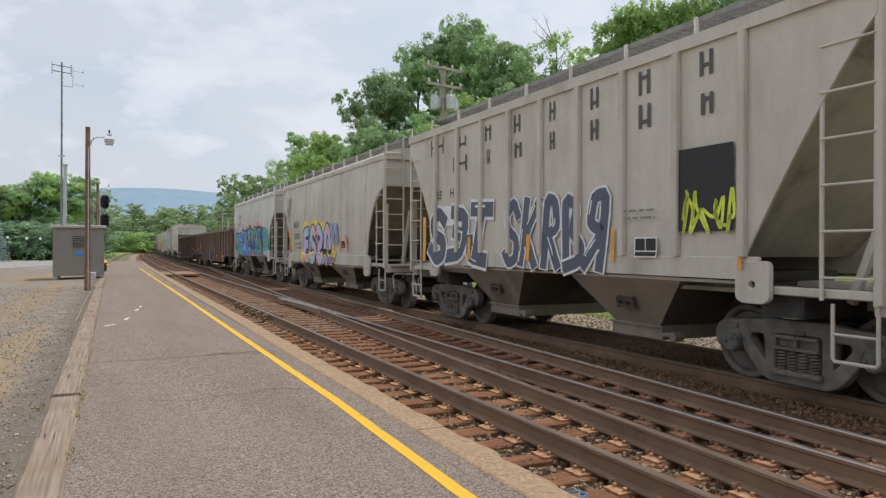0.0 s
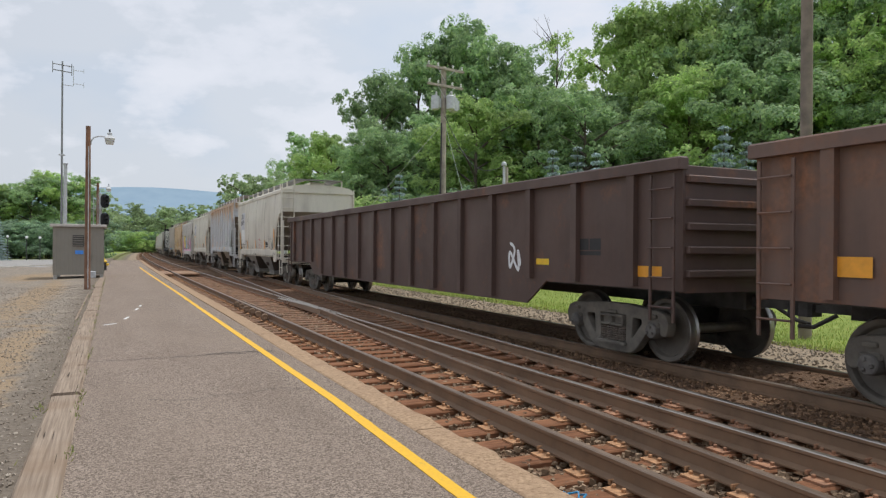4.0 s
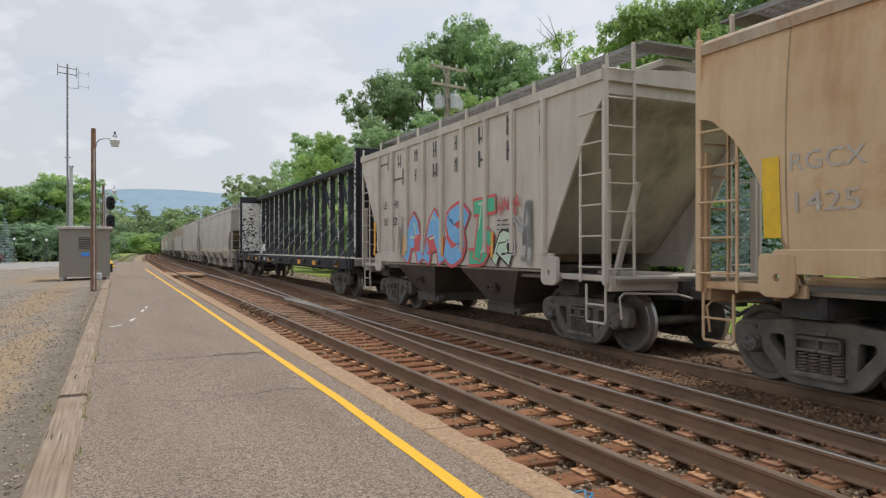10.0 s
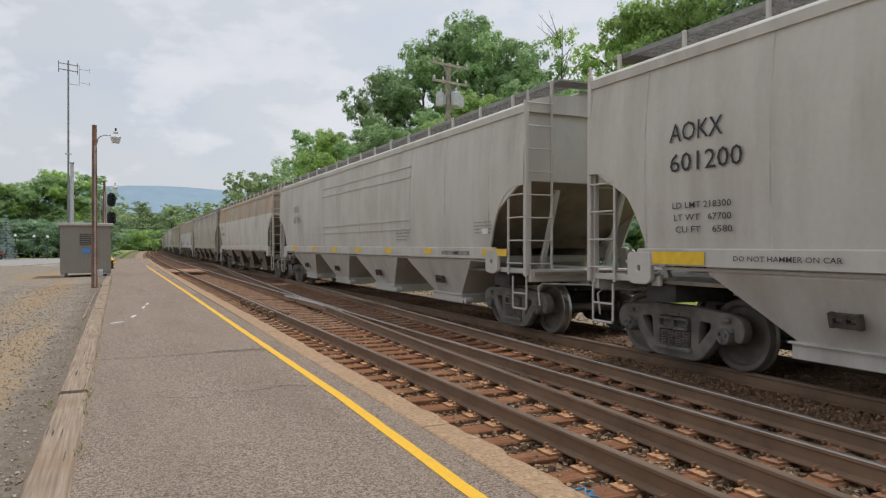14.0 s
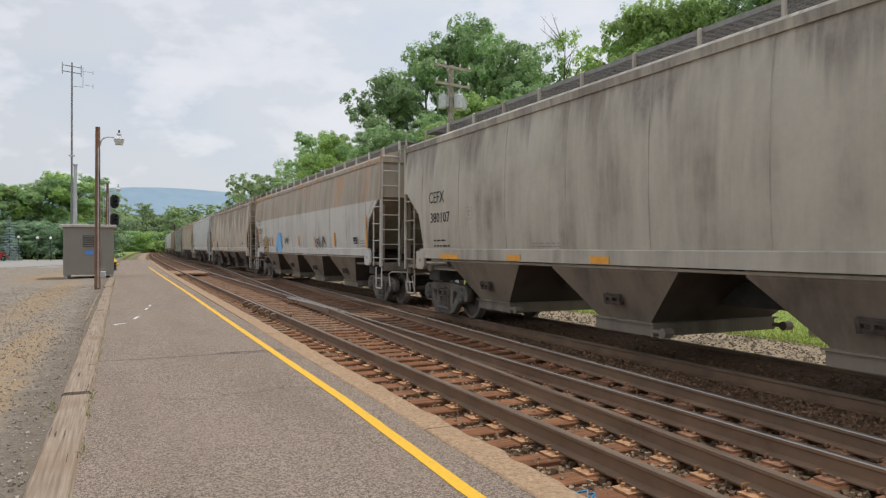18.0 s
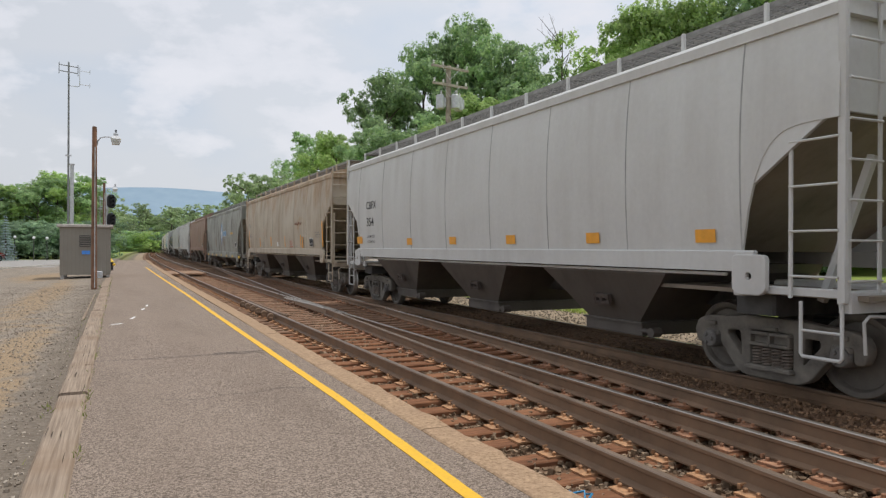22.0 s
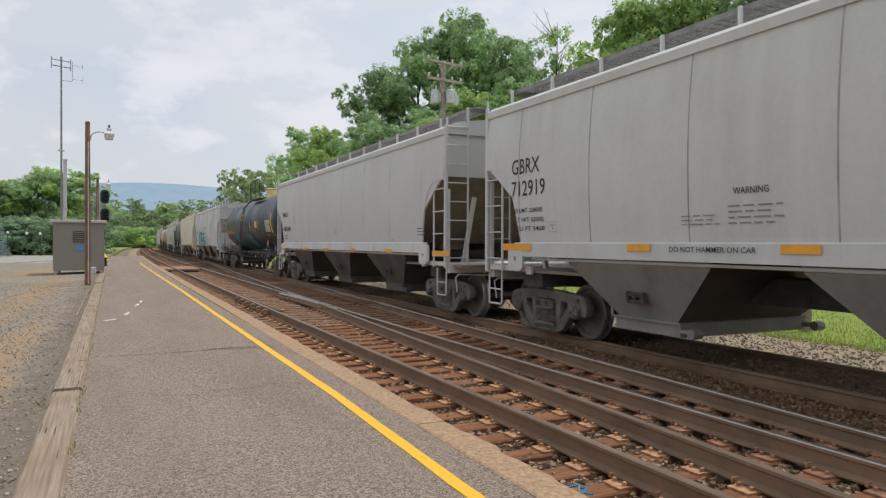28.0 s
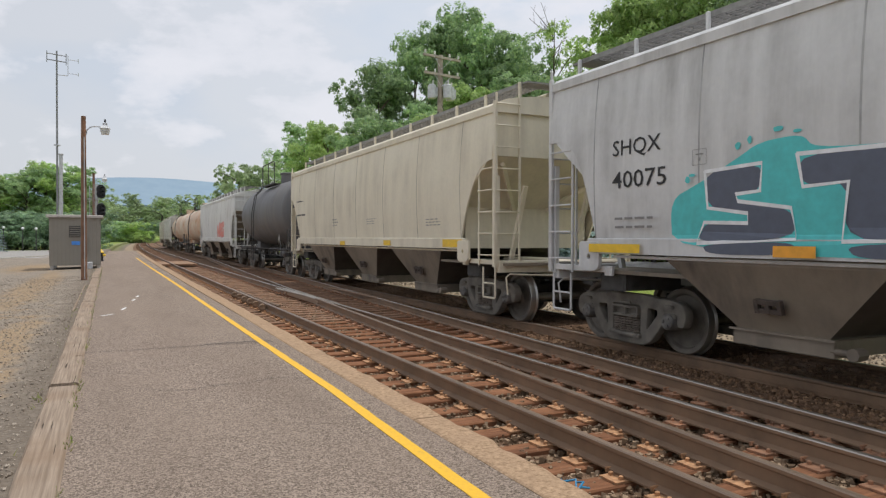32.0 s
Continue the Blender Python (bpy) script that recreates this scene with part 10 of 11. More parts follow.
sd.rect("reflector", 5.56, 0.93, 0.53, 0.10, mark_yellow)
sd.rect("reflector", 2.95, 0.93, 0.50, 0.11, mark_yellow)
sd.rect("reflector", 0.09, 0.94, 0.47, 0.12, mark_yellow)
sd.scrawl(4.89, 2.34, 1.15, 0.12, sp_gold, 151, 0.030, 5)
sd.rect("reflector", -7.87, 0.92, 0.68, 0.13, mark_yellow)
sd.rect("reflector", -4.92, 0.91, 0.48, 0.12, mark_yellow)
sd.rect("reflector", -2.56, 0.92, 0.48, 0.12, mark_yellow)
sd.text("90063", -7.13, 2.08, 0.26, ink_grey, 1.06)
sd.text("ADMX", -7.14, 2.42, 0.27, ink_grey, 0.87)
sd.bars(-4.55, 1.04, 1.14, 1, ink_black, 0.040, 0.064)

sd = couple(hopper("red-brown weathered hopper car", 17.74, paint_brick, 3, zb=1.29, sill_h=0.2, cut=1.35, cut_z=2.9, shape=2.4, low_mat=hopper_dark), 376.16, 393.90)
sd.panel(5.53, 1.58, 0.56, 0.30)
sd.scrawl(1.75, 1.90, 2.25, 0.71, ink_grey, 161, 0.020, 4)

sd = couple(hopper("clean light grey smooth-sided hopper car with amber reflectors", 17.99, paint_silver, 3, zb=1.33, sill_h=0.22, cut=1.2, cut_z=2.9, shape=4.5, low_mat=grime_mid), 393.90, 411.89)
sd.text("GBRX", -7.11, 2.74, 0.27, ink_black, 0.88)
sd.text("712919", -7.11, 2.36, 0.27, ink_black, 1.05)
sd.text("LD LMT 224000", -7.07, 2.07, 0.08, ink_black, 0.93)
sd.text("LT WT 62000", -7.01, 1.91, 0.08, ink_black, 0.90)
sd.text("CU FT 5400", -6.99, 1.76, 0.08, ink_black, 0.90)
sd.text("WARNING", -2.25, 2.11, 0.08, ink_black, 0.48)
sd.bars(-2.33, 1.77, 0.81, 4, ink_grey, 0.025, 0.040)
sd.bars(-3.06, 1.77, 0.65, 3, ink_grey, 0.020, 0.032)
sd.text("DO NOT HAMMER ON CAR", -3.26, 1.44, 0.07, ink_black, 1.33)
sd.rect("reflector", -7.40, 1.42, 0.92, 0.12, mark_orange)
sd.rect("reflector", -4.06, 1.44, 0.46, 0.10, mark_orange)
sd.rect("reflector", -1.62, 1.44, 0.47, 0.10, mark_orange)
plate_mark(sd, -5.98, 1.73, 0.25, 0.16)
sd.text("CONDITIONALLY", 4.70, 2.01, 0.04, ink_grey, 0.45)
sd.text("APPROVED", 4.79, 1.94, 0.04, ink_grey, 0.30)
sd.text("CONTROL VALVE", 4.72, 1.86, 0.04, ink_grey, 0.46)
sd.text("IF DEFECTIVE, SEE", 4.69, 1.79, 0.04, ink_grey, 0.53)
sd.text("AAR F.M. RULE 4", 4.75, 1.71, 0.04, ink_grey, 0.46)
sd.bars(5.80, 1.83, 0.23, 3, ink_grey, 0.019, 0.030)
sd.rect("paper_tag", 6.09, 1.87, 0.25, 0.10, ink_white)
sd.rect("reflector", 6.07, 1.42, 0.38, 0.11, mark_orange)

sd = couple(hopper("pale clean grey hopper car with orange reflectors", 18.44, paint_lead, 3, zb=1.33, sill_h=0.22, cut=1.2, cut_z=2.9, shape=4.5, low_mat=hopper_dark, sill_mat=paint_snow, truck_in=1.9), 411.89, 430.33)
sd.rect("reflector", 7.73, 1.27, 0.86, 0.11, mark_orange)
sd.rect("reflector", 4.80, 1.29, 0.47, 0.10, mark_orange)
sd.rect("reflector", 1.86, 1.30, 0.48, 0.09, mark_orange)
sd.rect("reflector", -1.02, 1.29, 0.60, 0.09, mark_orange)
sd.rect("reflector", -3.79, 1.28, 0.62, 0.09, mark_orange)
sd.bars(6.89, 1.72, 0.52, 3, ink_black, 0.029, 0.046)
sd.bars(0.16, 1.82, 0.38, 2, ink_red, 0.028, 0.045)
sd.bars(5.22, 1.61, 0.23, 1, ink_grey, 0.027, 0.043)
sd.text("MWCX", -7.03, 2.58, 0.19, ink_black, 0.85)
sd.text("483288", -6.99, 2.01, 0.19, ink_black, 1.21)
plate_mark(sd, -5.28, 2.31, 0.25, 0.25)
sd.bars(-6.84, 1.71, 0.77, 2, ink_black, 0.038, 0.060)
sd.rect("reflector", -7.33, 1.26, 0.61, 0.08, mark_orange)

sd = couple(tank_car("glossy black tank car with teal graffiti and yellow marks", 16.82, tank_black, r=1.42, dome_mat=pale_dome, dome_x=-1.08), 430.33, 447.15)
sd.rect("reflector", -7.20, 2.01, 0.16, 0.91, mark_yellow, 0.008)
sd.rect("reflector", 6.84, 1.99, 0.15, 0.91, mark_yellow, 0.008)
sd.rect("stencil_panel", 5.51, 2.06, 1.10, 0.55, ink_pale, 0.008)
sd.bars(5.55, 2.08, 1.05, 11, ink_grey, 0.020, 0.026)
sd.rect("stencil_field", 6.16, 2.36, 0.08, 0.09, ink_black, 0.009)
sd.rect("stencil_field", 6.28, 2.36, 0.08, 0.09, ink_black, 0.009)
sd.bars(5.72, 1.10, 0.9, 1, ink_yellow, 0.05, 0.05)
sd.bars(5.49, 1.86, 0.76, 2, ink_yellow, 0.028, 0.044)
sd.bars(5.31, 1.45, 0.56, 2, ink_yellow, 0.036, 0.058)
sd.rect("reflector", -4.08, 2.21, 0.14, 0.43, mark_yellow, 0.008)
sd.rect("reflector", -1.81, 2.21, 0.15, 0.44, mark_yellow, 0.008)
sd.rect("reflector", 1.39, 2.21, 0.12, 0.45, mark_yellow, 0.008)
sd.rect("reflector", 3.70, 2.21, 0.12, 0.45, mark_yellow, 0.008)
sd.rect("emblem", -1.63, 2.78, 0.79, 0.17, ink_yellow, 0.008)
sd.rect("emblem", -1.57, 3.02, 0.76, 0.13, ink_yellow, 0.008)
sd.rect("placard", 2.81, 2.31, 0.62, 0.32, placard_tan, 0.006)
sd.bars(2.89, 2.39, 0.75, 4, ink_grey, 0.03, 0.045)
sd.bubbles(-4.52, -2.98, 1.25, 2.24, 4, sp_deepteal, sp_teal, 171, 0.1)
sd.bubbles(-0.02, 1.48, 1.19, 2.09, 4, sp_deepteal, sp_teal, 172, 0.1)
sd.text("UTLX 680522", -6.46, 2.11, 0.21, ink_yellow, 2.21)
sd.bars(-6.36, 1.36, 1.2, 3, ink_yellow, 0.05, 0.1)

sd = couple(hopper("ash-grey streaked hopper car with teal and dark graffiti", 18.10, paint_ash, 3, zb=1.34, sill_h=0.2, cut=1.15, cut_z=3.05, shape=3.6, low_mat=grime_low, end_mat=paint_ash), 447.15, 465.25)
sd.text("SHQX", -6.57, 2.69, 0.22, ink_black, 0.95)
sd.text("40075", -6.57, 2.24, 0.24, ink_black, 1.05)
plate_mark(sd, -5.08, 2.43, 0.22, 0.19)
sd.shape("graffiti_field", ((-5.45, 2.04), (-4.95, 2.22), (-4.44, 2.44), (-4.11, 2.60), (-3.60, 2.62), (-3.46, 2.46), (-2.43, 2.41), (-2.27, 2.55), (-1.98, 2.63), (-1.50, 2.54), (-1.53, 2.41), (-1.81, 2.37), (-1.74, 2.28), (-0.87, 2.18), (-0.45, 2.09), (-0.10, 1.95), (0.02, 1.78), (0.38, 1.62), (0.37, 1.35), (-0.09, 1.33), (-5.45, 1.39)), sp_splash, "aqua sprayed splashes behind the letters")
sd.shape("graffiti_fill", ((-4.88, 2.34), (-4.08, 2.37), (-4.11, 2.07), (-4.44, 2.05), (-4.41, 1.97), (-3.73, 1.87), (-3.67, 1.55), (-5.01, 1.49), (-4.91, 1.74), (-4.28, 1.72), (-4.28, 1.83), (-4.85, 1.91)), sp_slate, "slate-blue sprayed letter")
sd.shape("graffiti_fill", ((-3.65, 2.42), (-2.00, 2.39), (-2.02, 2.12), (-2.52, 2.11), (-2.47, 1.77), (-2.24, 1.93), (-1.87, 1.91), (-1.71, 1.67), (-1.86, 1.55), (-3.16, 1.52), (-3.10, 2.10), (-3.59, 2.08)), sp_slate, "slate-blue sprayed letter")
sd.shape("graffiti_fill", ((-1.74, 2.37), (-0.85, 2.36), (-0.85, 2.14), (-1.35, 2.13), (-1.33, 2.03), (-0.78, 1.99), (-0.78, 1.81), (-1.10, 1.78), (-1.06, 1.68), (-0.11, 1.78), (-0.09, 1.55), (-1.60, 1.52)), sp_slate, "slate-blue sprayed letter")
sd.shape("graffiti_fill", ((-4.94, 1.48), (-3.67, 1.52), (-3.73, 1.37), (-4.84, 1.36)), sp_slate)
sd.shape("graffiti_fill", ((-3.14, 1.49), (-1.84, 1.52), (-1.86, 1.37), (-3.01, 1.35)), sp_slate)
sd.shape("graffiti_fill", ((-1.55, 1.50), (-0.09, 1.53), (-0.09, 1.37), (-1.34, 1.35)), sp_slate)
sd.strokes("graffiti_outline", [((-4.88, 2.34), (-4.08, 2.37), (-4.11, 2.07), (-4.44, 2.05), (-4.41, 1.97), (-3.73, 1.87), (-3.67, 1.55), (-5.01, 1.49), (-4.91, 1.74), (-4.28, 1.72), (-4.28, 1.83), (-4.85, 1.91), (-4.88, 2.34)), ((-3.65, 2.42), (-2.00, 2.39), (-2.02, 2.12), (-2.52, 2.11), (-2.47, 1.77), (-2.24, 1.93), (-1.87, 1.91), (-1.71, 1.67), (-1.86, 1.55), (-3.16, 1.52), (-3.10, 2.10), (-3.59, 2.08), (-3.65, 2.42)), ((-1.74, 2.37), (-0.85, 2.36), (-0.85, 2.14), (-1.35, 2.13), (-1.33, 2.03), (-0.78, 1.99), (-0.78, 1.81), (-1.10, 1.78), (-1.06, 1.68), (-0.11, 1.78), (-0.09, 1.55), (-1.60, 1.52), (-1.74, 2.37))], sp_white, 0.022, 0.004)
sd.clouds([(-4.40, 2.59, 0.04, 0.04), (-4.24, 2.64, 0.03, 0.04), (-3.88, 2.71, 0.06, 0.03), (-3.65, 2.66, 0.05, 0.02), (-2.33, 2.49, 0.04, 0.04), (-2.32, 2.56, 0.05, 0.03), (-2.04, 2.69, 0.06, 0.03), (-1.91, 2.60, 0.05, 0.04), (-1.64, 2.55, 0.04, 0.04), (-1.50, 2.61, 0.03, 0.03), (-0.28, 2.11, 0.05, 0.03), (-0.39, 2.12, 0.04, 0.03), (-0.20, 2.05, 0.05, 0.04), (-0.14, 2.04, 0.05, 0.02), (0.22, 1.84, 0.06, 0.03), (0.18, 1.90, 0.05, 0.03), (0.13, 2.14, 0.05, 0.04), (0.09, 2.08, 0.04, 0.02), (0.51, 1.51, 0.06, 0.02), (0.57, 1.57, 0.05, 0.03), (0.77, 1.50, 0.04, 0.04), (0.66, 1.57, 0.05, 0.02), (-5.06, 2.31, 0.05, 0.02), (-5.13, 2.26, 0.04, 0.04)], sp_splash, 185)
sd.strokes("sprayed_tag", [((0.74, 1.93), (0.92, 1.67), (1.07, 1.36)), ((0.89, 1.91), (1.06, 1.47)), ((0.99, 1.87), (1.14, 1.67), (1.22, 1.48)), ((1.20, 1.85), (1.23, 1.48)), ((1.30, 1.84), (1.80, 1.87)), ((1.41, 1.84), (1.45, 1.67), (1.52, 1.48)), ((1.91, 1.87), (1.72, 1.83), (1.64, 1.67), (1.74, 1.53), (1.94, 1.51)), ((1.66, 1.68), (1.83, 1.70)), ((1.96, 1.89), (2.03, 1.62), (2.13, 1.37)), ((1.96, 1.87), (2.21, 1.90), (2.33, 1.79), (2.23, 1.64), (2.04, 1.62), (2.26, 1.52), (2.48, 1.36)), ((1.31, 1.99), (1.41, 2.08), (1.75, 2.11), (1.78, 2.03), (1.58, 1.96), (1.31, 1.99))], ink_black, 0.014, 0.004)
sd.strokes("sprayed_tag", [((2.69, 1.41), (2.73, 1.65), (2.76, 1.87)), ((2.76, 1.87), (2.87, 1.65), (2.98, 1.46)), ((2.72, 1.63), (2.91, 1.65)), ((3.25, 1.82), (3.07, 1.83), (2.98, 1.66), (3.03, 1.36), (3.18, 1.38), (3.28, 1.54)), ((2.98, 1.89), (3.13, 1.95), (3.56, 1.95), (3.67, 1.91), (3.37, 1.89), (2.98, 1.89)), ((3.31, 1.86), (3.33, 1.63), (3.35, 1.37), (3.52, 1.40)), ((3.31, 1.86), (3.64, 1.89)), ((3.33, 1.63), (3.48, 1.63)), ((3.64, 1.88), (4.11, 1.89)), ((3.85, 1.87), (3.91, 1.51), (3.85, 1.40))], sp_red, 0.014, 0.004)
sd.text("DO NOT HAMMER ON CAR", -0.98, 2.66, 0.10, ink_red, 1.81)
sd.bars(-0.61, 2.19, 1.05, 4, ink_red, 0.033, 0.052)
sd.bars(0.07, 1.58, 0.72, 2, ink_red, 0.047, 0.076)
sd.rect("reflector", -3.91, 1.35, 0.50, 0.12, mark_orange)
sd.rect("reflector", -1.63, 1.35, 0.49, 0.12, mark_orange)
sd.rect("reflector", 1.18, 1.35, 0.46, 0.12, mark_orange)
sd.rect("reflector", -7.04, 1.35, 1.08, 0.12, mark_yellow)
sd.bars(-6.48, 1.68, 0.89, 2, ink_grey, 0.045, 0.072)
sd.text("CAUTION: DO NOT USE", 3.40, 2.43, 0.058, ink_grey, 1.18)
sd.text("BOILING WATER OR", 3.40, 2.35, 0.058, ink_grey, 1.00)
sd.text("TO CLEAN ENTER", 3.40, 2.27, 0.058, ink_grey, 0.89)
sd.text("CLEAN SOFT SOLED", 3.41, 2.18, 0.058, ink_grey, 1.03)
sd.bars(3.40, 2.55, 1.30, 4, ink_grey, 0.045, 0.05)
dusty_deck = paint("dusty_deck_steel", (0.540, 0.495, 0.443), (0.150, 0.120, 0.098), 0.8)
end_platform(sd.car, 8.13, 1.15, 3.05, 1.34, ZE, paint_ash, dusty_deck)

sd = couple(hopper("ivory smooth-sided hopper car with dark lettering", 17.57, paint_ivory, 3, zb=1.34, sill_h=0.2, cut=1.3, cut_z=3.0, shape=2.2, low_mat=grime_low, end_mat=paint_ivory), 465.25, 482.82)
sd.bars(-6.87, 2.84, 1.09, 1, ink_black, 0.065, 0.104)
sd.bars(-6.87, 2.33, 1.49, 1, ink_black, 0.081, 0.130)
sd.bars(0.93, 1.92, 0.80, 3, ink_grey, 0.024, 0.038)
sd.bars(4.88, 1.82, 0.87, 3, ink_grey, 0.024, 0.039)
sd.rect("reflector", 5.76, 1.36, 0.91, 0.16, mark_yellow)
sd.rect("reflector", 2.24, 1.36, 0.48, 0.13, mark_yellow)
sd.rect("reflector", -1.49, 1.33, 0.51, 0.12, mark_yellow)
sd.bars(-2.27, 1.92, 0.60, 3, ink_grey, 0.034, 0.055)
part("bulkhead", Geo().box((-6.53, 0, 1.76), (0.03, 2.96, 0.84), ch=0.004).mesh("bulkhead", paint_ivory), sd.car)
for q in (-1, 1):
    part("slope_brace", Geo().tube([(-7.70, q * 1.30, 2.94), (-6.62, q * 0.40, 2.12)], 0.055, 4).mesh("slope_brace", paint_ivory), sd.car)

sd = couple(tank_car("dark grey weathered tank car", 12.05, tank_grey), 482.82, 494.87)

sd = couple(hopper("white hopper car with a patch of red graffiti", 19.10, paint_snow, 3, zb=1.33, sill_h=0.2, cut=1.3, cut_z=3.0, low_mat=grime_low), 494.87, 513.97)
sd.graffiti(1.5, 4.5, 1.6, 2.5, 4, sp_coral, sp_red, 191)

sd = couple(tank_car("pale tank car stained orange with rust", 16.58, tank_rust), 513.97, 530.55)

sd = couple(tank_car("white tank car with brown stains", 18.25, tank_rust), 530.55, 548.80)

sd = couple(hopper("grey covered hopper car far down the train", 18.00, paint_light, 3, zb=1.30, low_mat=grime_low), 548.80, 566.80)

sd = couple(hopper("beige covered hopper car far down the train", 18.00, paint_beige, 3, zb=1.30, low_mat=grime_low), 566.80, 584.80)


# ---- across the yard ----
def make_yard():
    globe = plain("white_lamp_globe", (0.85, 0.86, 0.86), 0.35, 0.0, 0.03, 6.0, 0.0)
    for b, e, d in ((-0.612, 0.0115, 78), (-0.585, 0.0105, 78), (-0.566, 0.010, 78)):
        x, y = seen_from_platform(b * d, d)
        z0 = ground_height(x, y)
        top = 1.44 + e * d
        lamp = thing("yard_lamp", "white globe lamp on a slim dark post", "street lamp", "globe lamps across the yard", m=pose(x, y, z0))
        part("post", Geo().tube([(0, 0, -0.3), (0, 0, top - z0)], 0.05, 8, r2=0.035).mesh("post", steel_dark), lamp)
        part("globe", Geo().lathe([(0.0, -0.15)] + [(0.15 * math.sin(a), -0.15 * math.cos(a)) for a in [math.pi * k / 9 for k in range(1, 9)]] + [(0.0, 0.15)], 16, "z", (0, 0, top - z0 + 0.15)).mesh("globe", globe, True), lamp)
    # low kerb along the lane
    kerb = thing("lane_kerb", "low pale concrete kerb along the yard lane", "kerb", kind="structure")
    pale = plain("pale_concrete", (0.46, 0.43, 0.38), 0.9, 0.0, 0.2, 3.0, 0.2)
    for k in range(14):
        t0, t1 = k / 14, (k + 1) / 14 - 0.004
        pts = []
        for t in (t0, (t0 + t1) / 2, t1):
            u, y = -3.4 - 5.5 * t, 66 - 15 * t * t - 4 * t
            pts.append((u + bend(y), y))
        rings = [[(x - 0.12, y, -0.4), (x + 0.12, y, -0.4), (x + 0.11, y, -0.02), (x - 0.11, y, -0.02)] for x, y in pts]
        part("kerb_piece", Geo().loft(rings).mesh("kerb_piece", pale), kerb)
    # a pale signal cage beyond the train's line
    x, y = 14.0, 93.0
    cage = thing("signal_mast", "pale grey signal mast with a ladder cage beyond the line", "signal mast")
    pale_steel = plain("pale_cage_steel", (0.55, 0.56, 0.56), 0.6, 0.0, 0.1, 6.0, 0.05)
    part("mast", Geo().tube([(x, y, -0.6), (x, y, 5.2)], 0.09, 10).mesh("mast", pale_steel, True), cage)
    for dx in (-0.75, 0.75):
        part("stile", Geo().tube([(x + dx, y - 0.3, -0.5), (x + dx, y - 0.3, 5.9)], 0.05, 8).mesh("stile", pale_steel), cage)
    for k in range(11):
        part("rung", shared("cage_rung", lambda: Geo().tube([(-0.75, 0, 0), (0.75, 0, 0)], 0.035, 6).mesh("rung", pale_steel)), cage, pose(x, y - 0.3, 0.4 + 0.54 * k))
    # a parked red car
    x, y = seen_from_platform(-0.657 * 74, 74)
    car = thing("parked_car", "small red car parked across the yard", "car", m=pose(x, y, ground_height(x, y), 0, 0, 60))
    red, dark = plain("red_car_enamel", (0.40, 0.03, 0.025), 0.3, 0.1, 0.08, 4.0, 0.0), plain("tinted_car_glass", (0.03, 0.035, 0.04), 0.1, 0.0, 0.05, 4.0, 0.0)
    low = [(-2.1, 0.32), (2.1, 0.32), (2.15, 0.62), (1.9, 0.86), (0.9, 0.95), (-1.8, 0.98), (-2.15, 0.80)]
    top = [(-1.75, 0.97), (0.95, 0.95), (0.35, 1.38), (-0.1, 1.44), (-1.1, 1.42)]
    part("body", Geo().prism(low, -0.85, 0.85).mesh("body", red), car)
    part("roof", Geo().prism([(-1.1, 1.42), (-0.1, 1.44), (0.35, 1.38), (0.2, 1.47), (-0.3, 1.50), (-1.0, 1.48)], -0.66, 0.66).mesh("roof", red), car)
    part("window_band", Geo().prism(top, -0.72, 0.72).mesh("window_band", dark), car)
    for s in (-1.3, 1.35):
        for q in (-0.80, 0.80):
            part("wheel", shared("car_wheel", lambda: Geo().lathe([(0.0, -0.10), (0.30, -0.10), (0.32, -0.06), (0.32, 0.06), (0.30, 0.10), (0.0, 0.10)], 18, "y").mesh("wheel", dark)), car, pose(s, q, 0.32))


make_yard()


# ---- weeds along the timber edging ----
def make_weeds():
    weed = leaf_material("low_weeds", (0.16, 0.20, 0.05), (0.25, 0.28, 0.08), (0.40, 0.36, 0.16), 0.3)
    rng = np.random.RandomState(31)
    n = 1000
    y = 2.2 + 34 * rng.uniform(size=n) ** 1.7
    keep = np.array([noise.noise(Vector((v * 0.9, 0, 7))) > -0.05 for v in y])
    y = y[keep]
    n = len(y)
    side = np.where(rng.uniform(size=n) < 0.88, -0.232 + rng.normal(scale=0.018, size=n), -0.50 - np.abs(rng.normal(scale=0.05, size=n)))
    x = side + BEND * y * y
    h = rng.uniform(0.012, 0.05, n)
    a = rng.uniform(0, 6.28, n)
    lean = rng.normal(scale=0.02, size=(n, 2))
    base = np.stack([x, y, np.full(n, -0.01)], 1)
    wv = np.stack([np.cos(a), np.sin(a), np.zeros(n)], 1) * rng.uniform(0.004, 0.010, n)[:, None]
    tip = base + np.stack([lean[:, 0], lean[:, 1], h + 0.02], 1)
    tri = np.stack([base - wv, base + wv, tip], 1)
    me = bpy.data.meshes.new("weeds")
    me.from_pydata(tri.reshape(-1, 3).tolist(), [], np.arange(n * 3).reshape(-1, 3).tolist())
    me.materials.append(weed)
    thing("weeds", "low green weeds along the timber edging", "weeds", kind="stuff", mesh=me)


make_weeds()


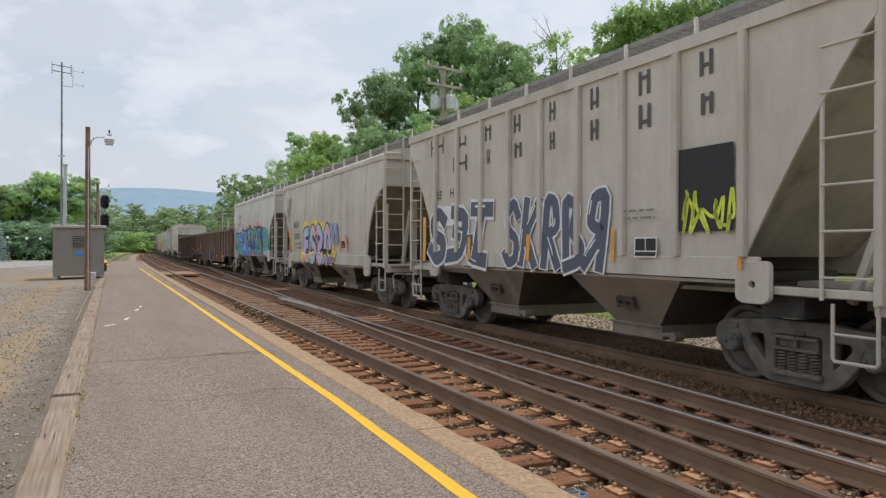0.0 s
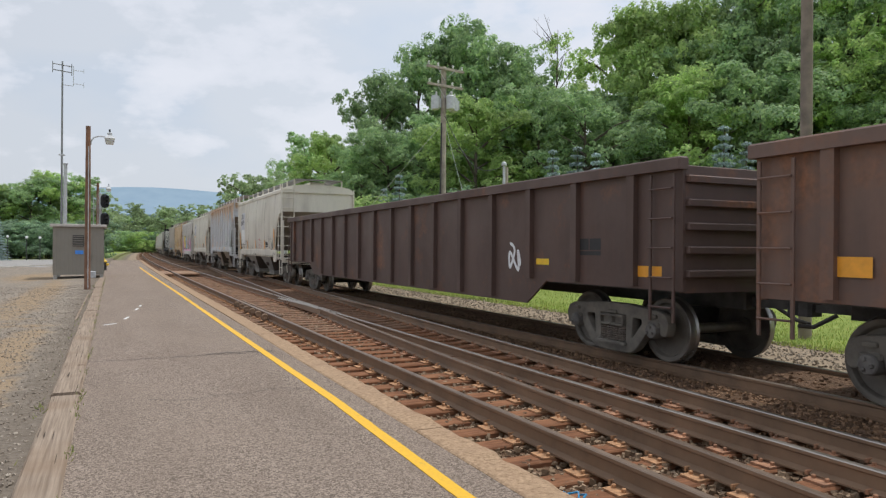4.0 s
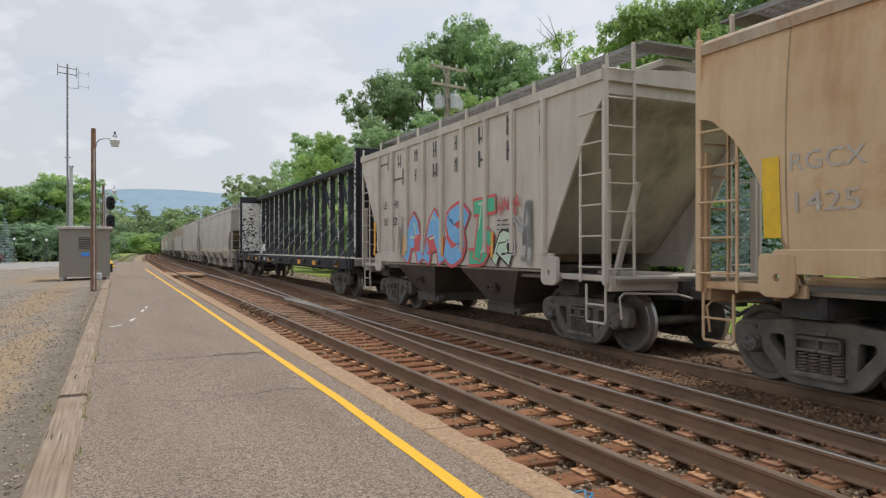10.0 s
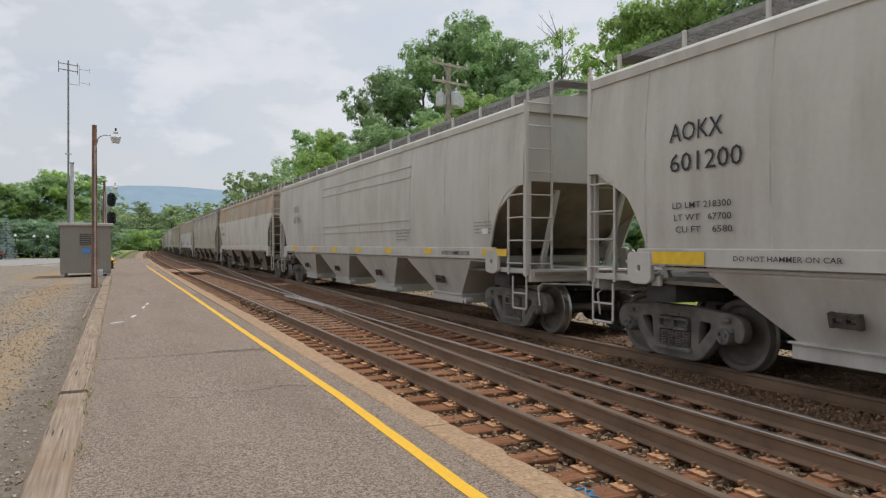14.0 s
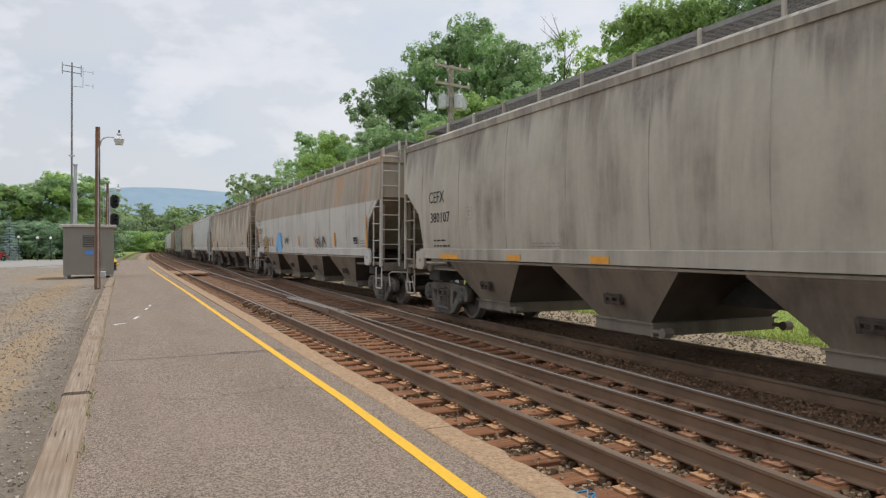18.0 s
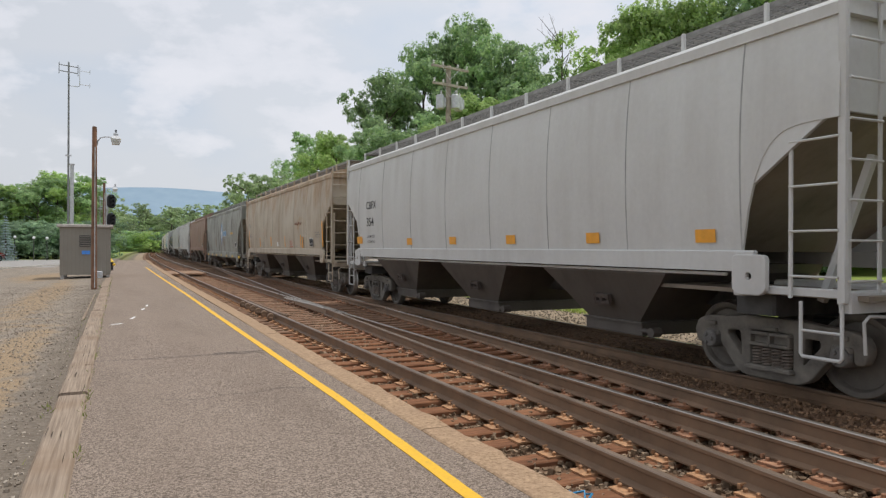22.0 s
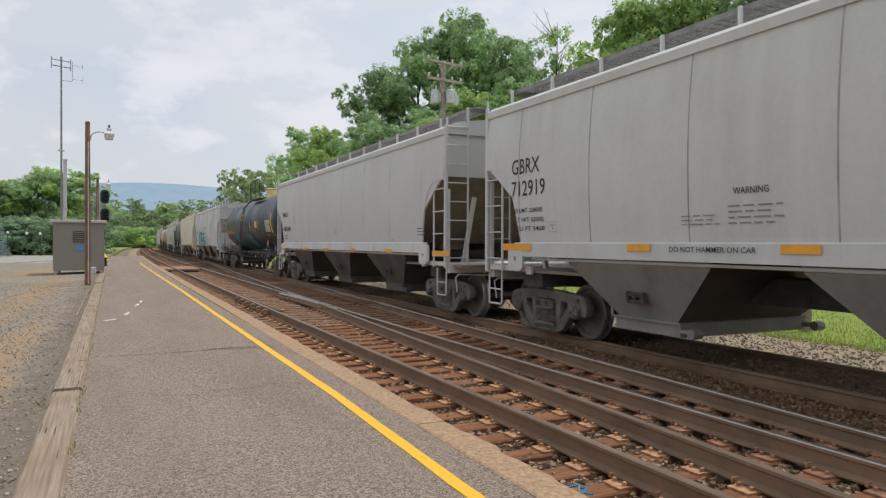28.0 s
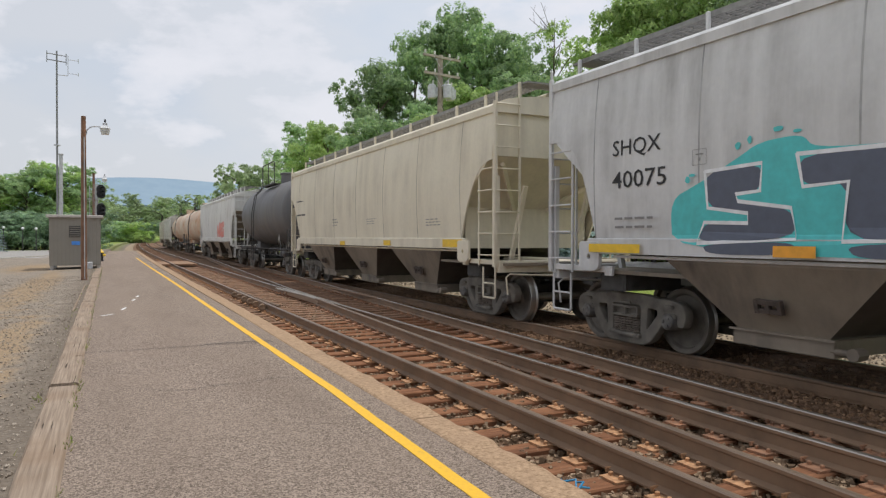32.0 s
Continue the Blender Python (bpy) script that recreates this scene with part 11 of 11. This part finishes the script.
# ---- grass beyond the line ----
def make_grass():
    blade = leaf_material("lawn_grass", (0.18, 0.27, 0.05), (0.28, 0.36, 0.07), (0.46, 0.45, 0.15), 0.35)
    rng = np.random.RandomState(41)
    n = 42000
    y = 1.0 + 46 * rng.uniform(size=n) ** 1.3
    u = 11.85 + 7.9 * rng.uniform(size=n) ** 1.6
    x = u + BEND * y * y
    z = -0.41 - 0.12 * np.minimum(1, np.maximum(0, (u - 12.2) / 3))
    a = rng.uniform(0, 6.28, n)
    wv = np.stack([np.cos(a), np.sin(a), np.zeros(n)], 1) * rng.uniform(0.006, 0.016, n)[:, None]
    base = np.stack([x, y, z], 1)
    tip = base + np.stack([rng.normal(scale=0.04, size=n), rng.normal(scale=0.04, size=n), rng.uniform(0.05, 0.13, n)], 1)
    tri = np.stack([base - wv, base + wv, tip], 1)
    me = bpy.data.meshes.new("grass")
    me.from_pydata(tri.reshape(-1, 3).tolist(), [], np.arange(n * 3).reshape(-1, 3).tolist())
    me.materials.append(blade)
    thing("grass", "sunlit yellow-green grass beyond the train", "grass", kind="stuff", mesh=me)


make_grass()


make_ties()


# ---- movement ----
def run(t):
    """How far the train has come after t seconds; it slows a little."""
    return SPEED * t + SLOWING * t * t / 2


def when(s):
    return s / (SPEED + SLOWING * 16)


def motions():
    for car, start in TRAIN:
        rows = []
        for k in range(0, 65):
            t = k * 0.5
            y = start - run(t)
            rows.append((t, pose(MAIN_X + bend(y), y, RAIL_TOP, 0, 0, 90 - math.degrees(math.atan(2 * BEND * y)))))
        walk(car, rows)
    starts = dict((car, start) for car, start in TRAIN)
    for w, car, x in ROLLING:
        start = starts[car]
        # the wheels turn while they pass the platform
        t0, t1 = when(start - 42), when(start + 1)
        f0, f1 = max(0, math.ceil(t0 * FPS)), min(32 * FPS, math.floor(t1 * FPS))
        if f1 <= f0:
            continue
        rows = [(0.0, pose(x, 0, WHEEL_R, 0, 0, 0))] if f0 > 0 else []
        for k in range(f0, f1 + 1):
            rows.append((k / FPS, pose(x, 0, WHEEL_R, 0, -math.degrees((run(k / FPS) - run(f0 / FPS)) / WHEEL_R), 0)))
        if f1 < 32 * FPS:
            rows.append((32.0, rows[-1][1]))
        walk(w, rows)


motions()
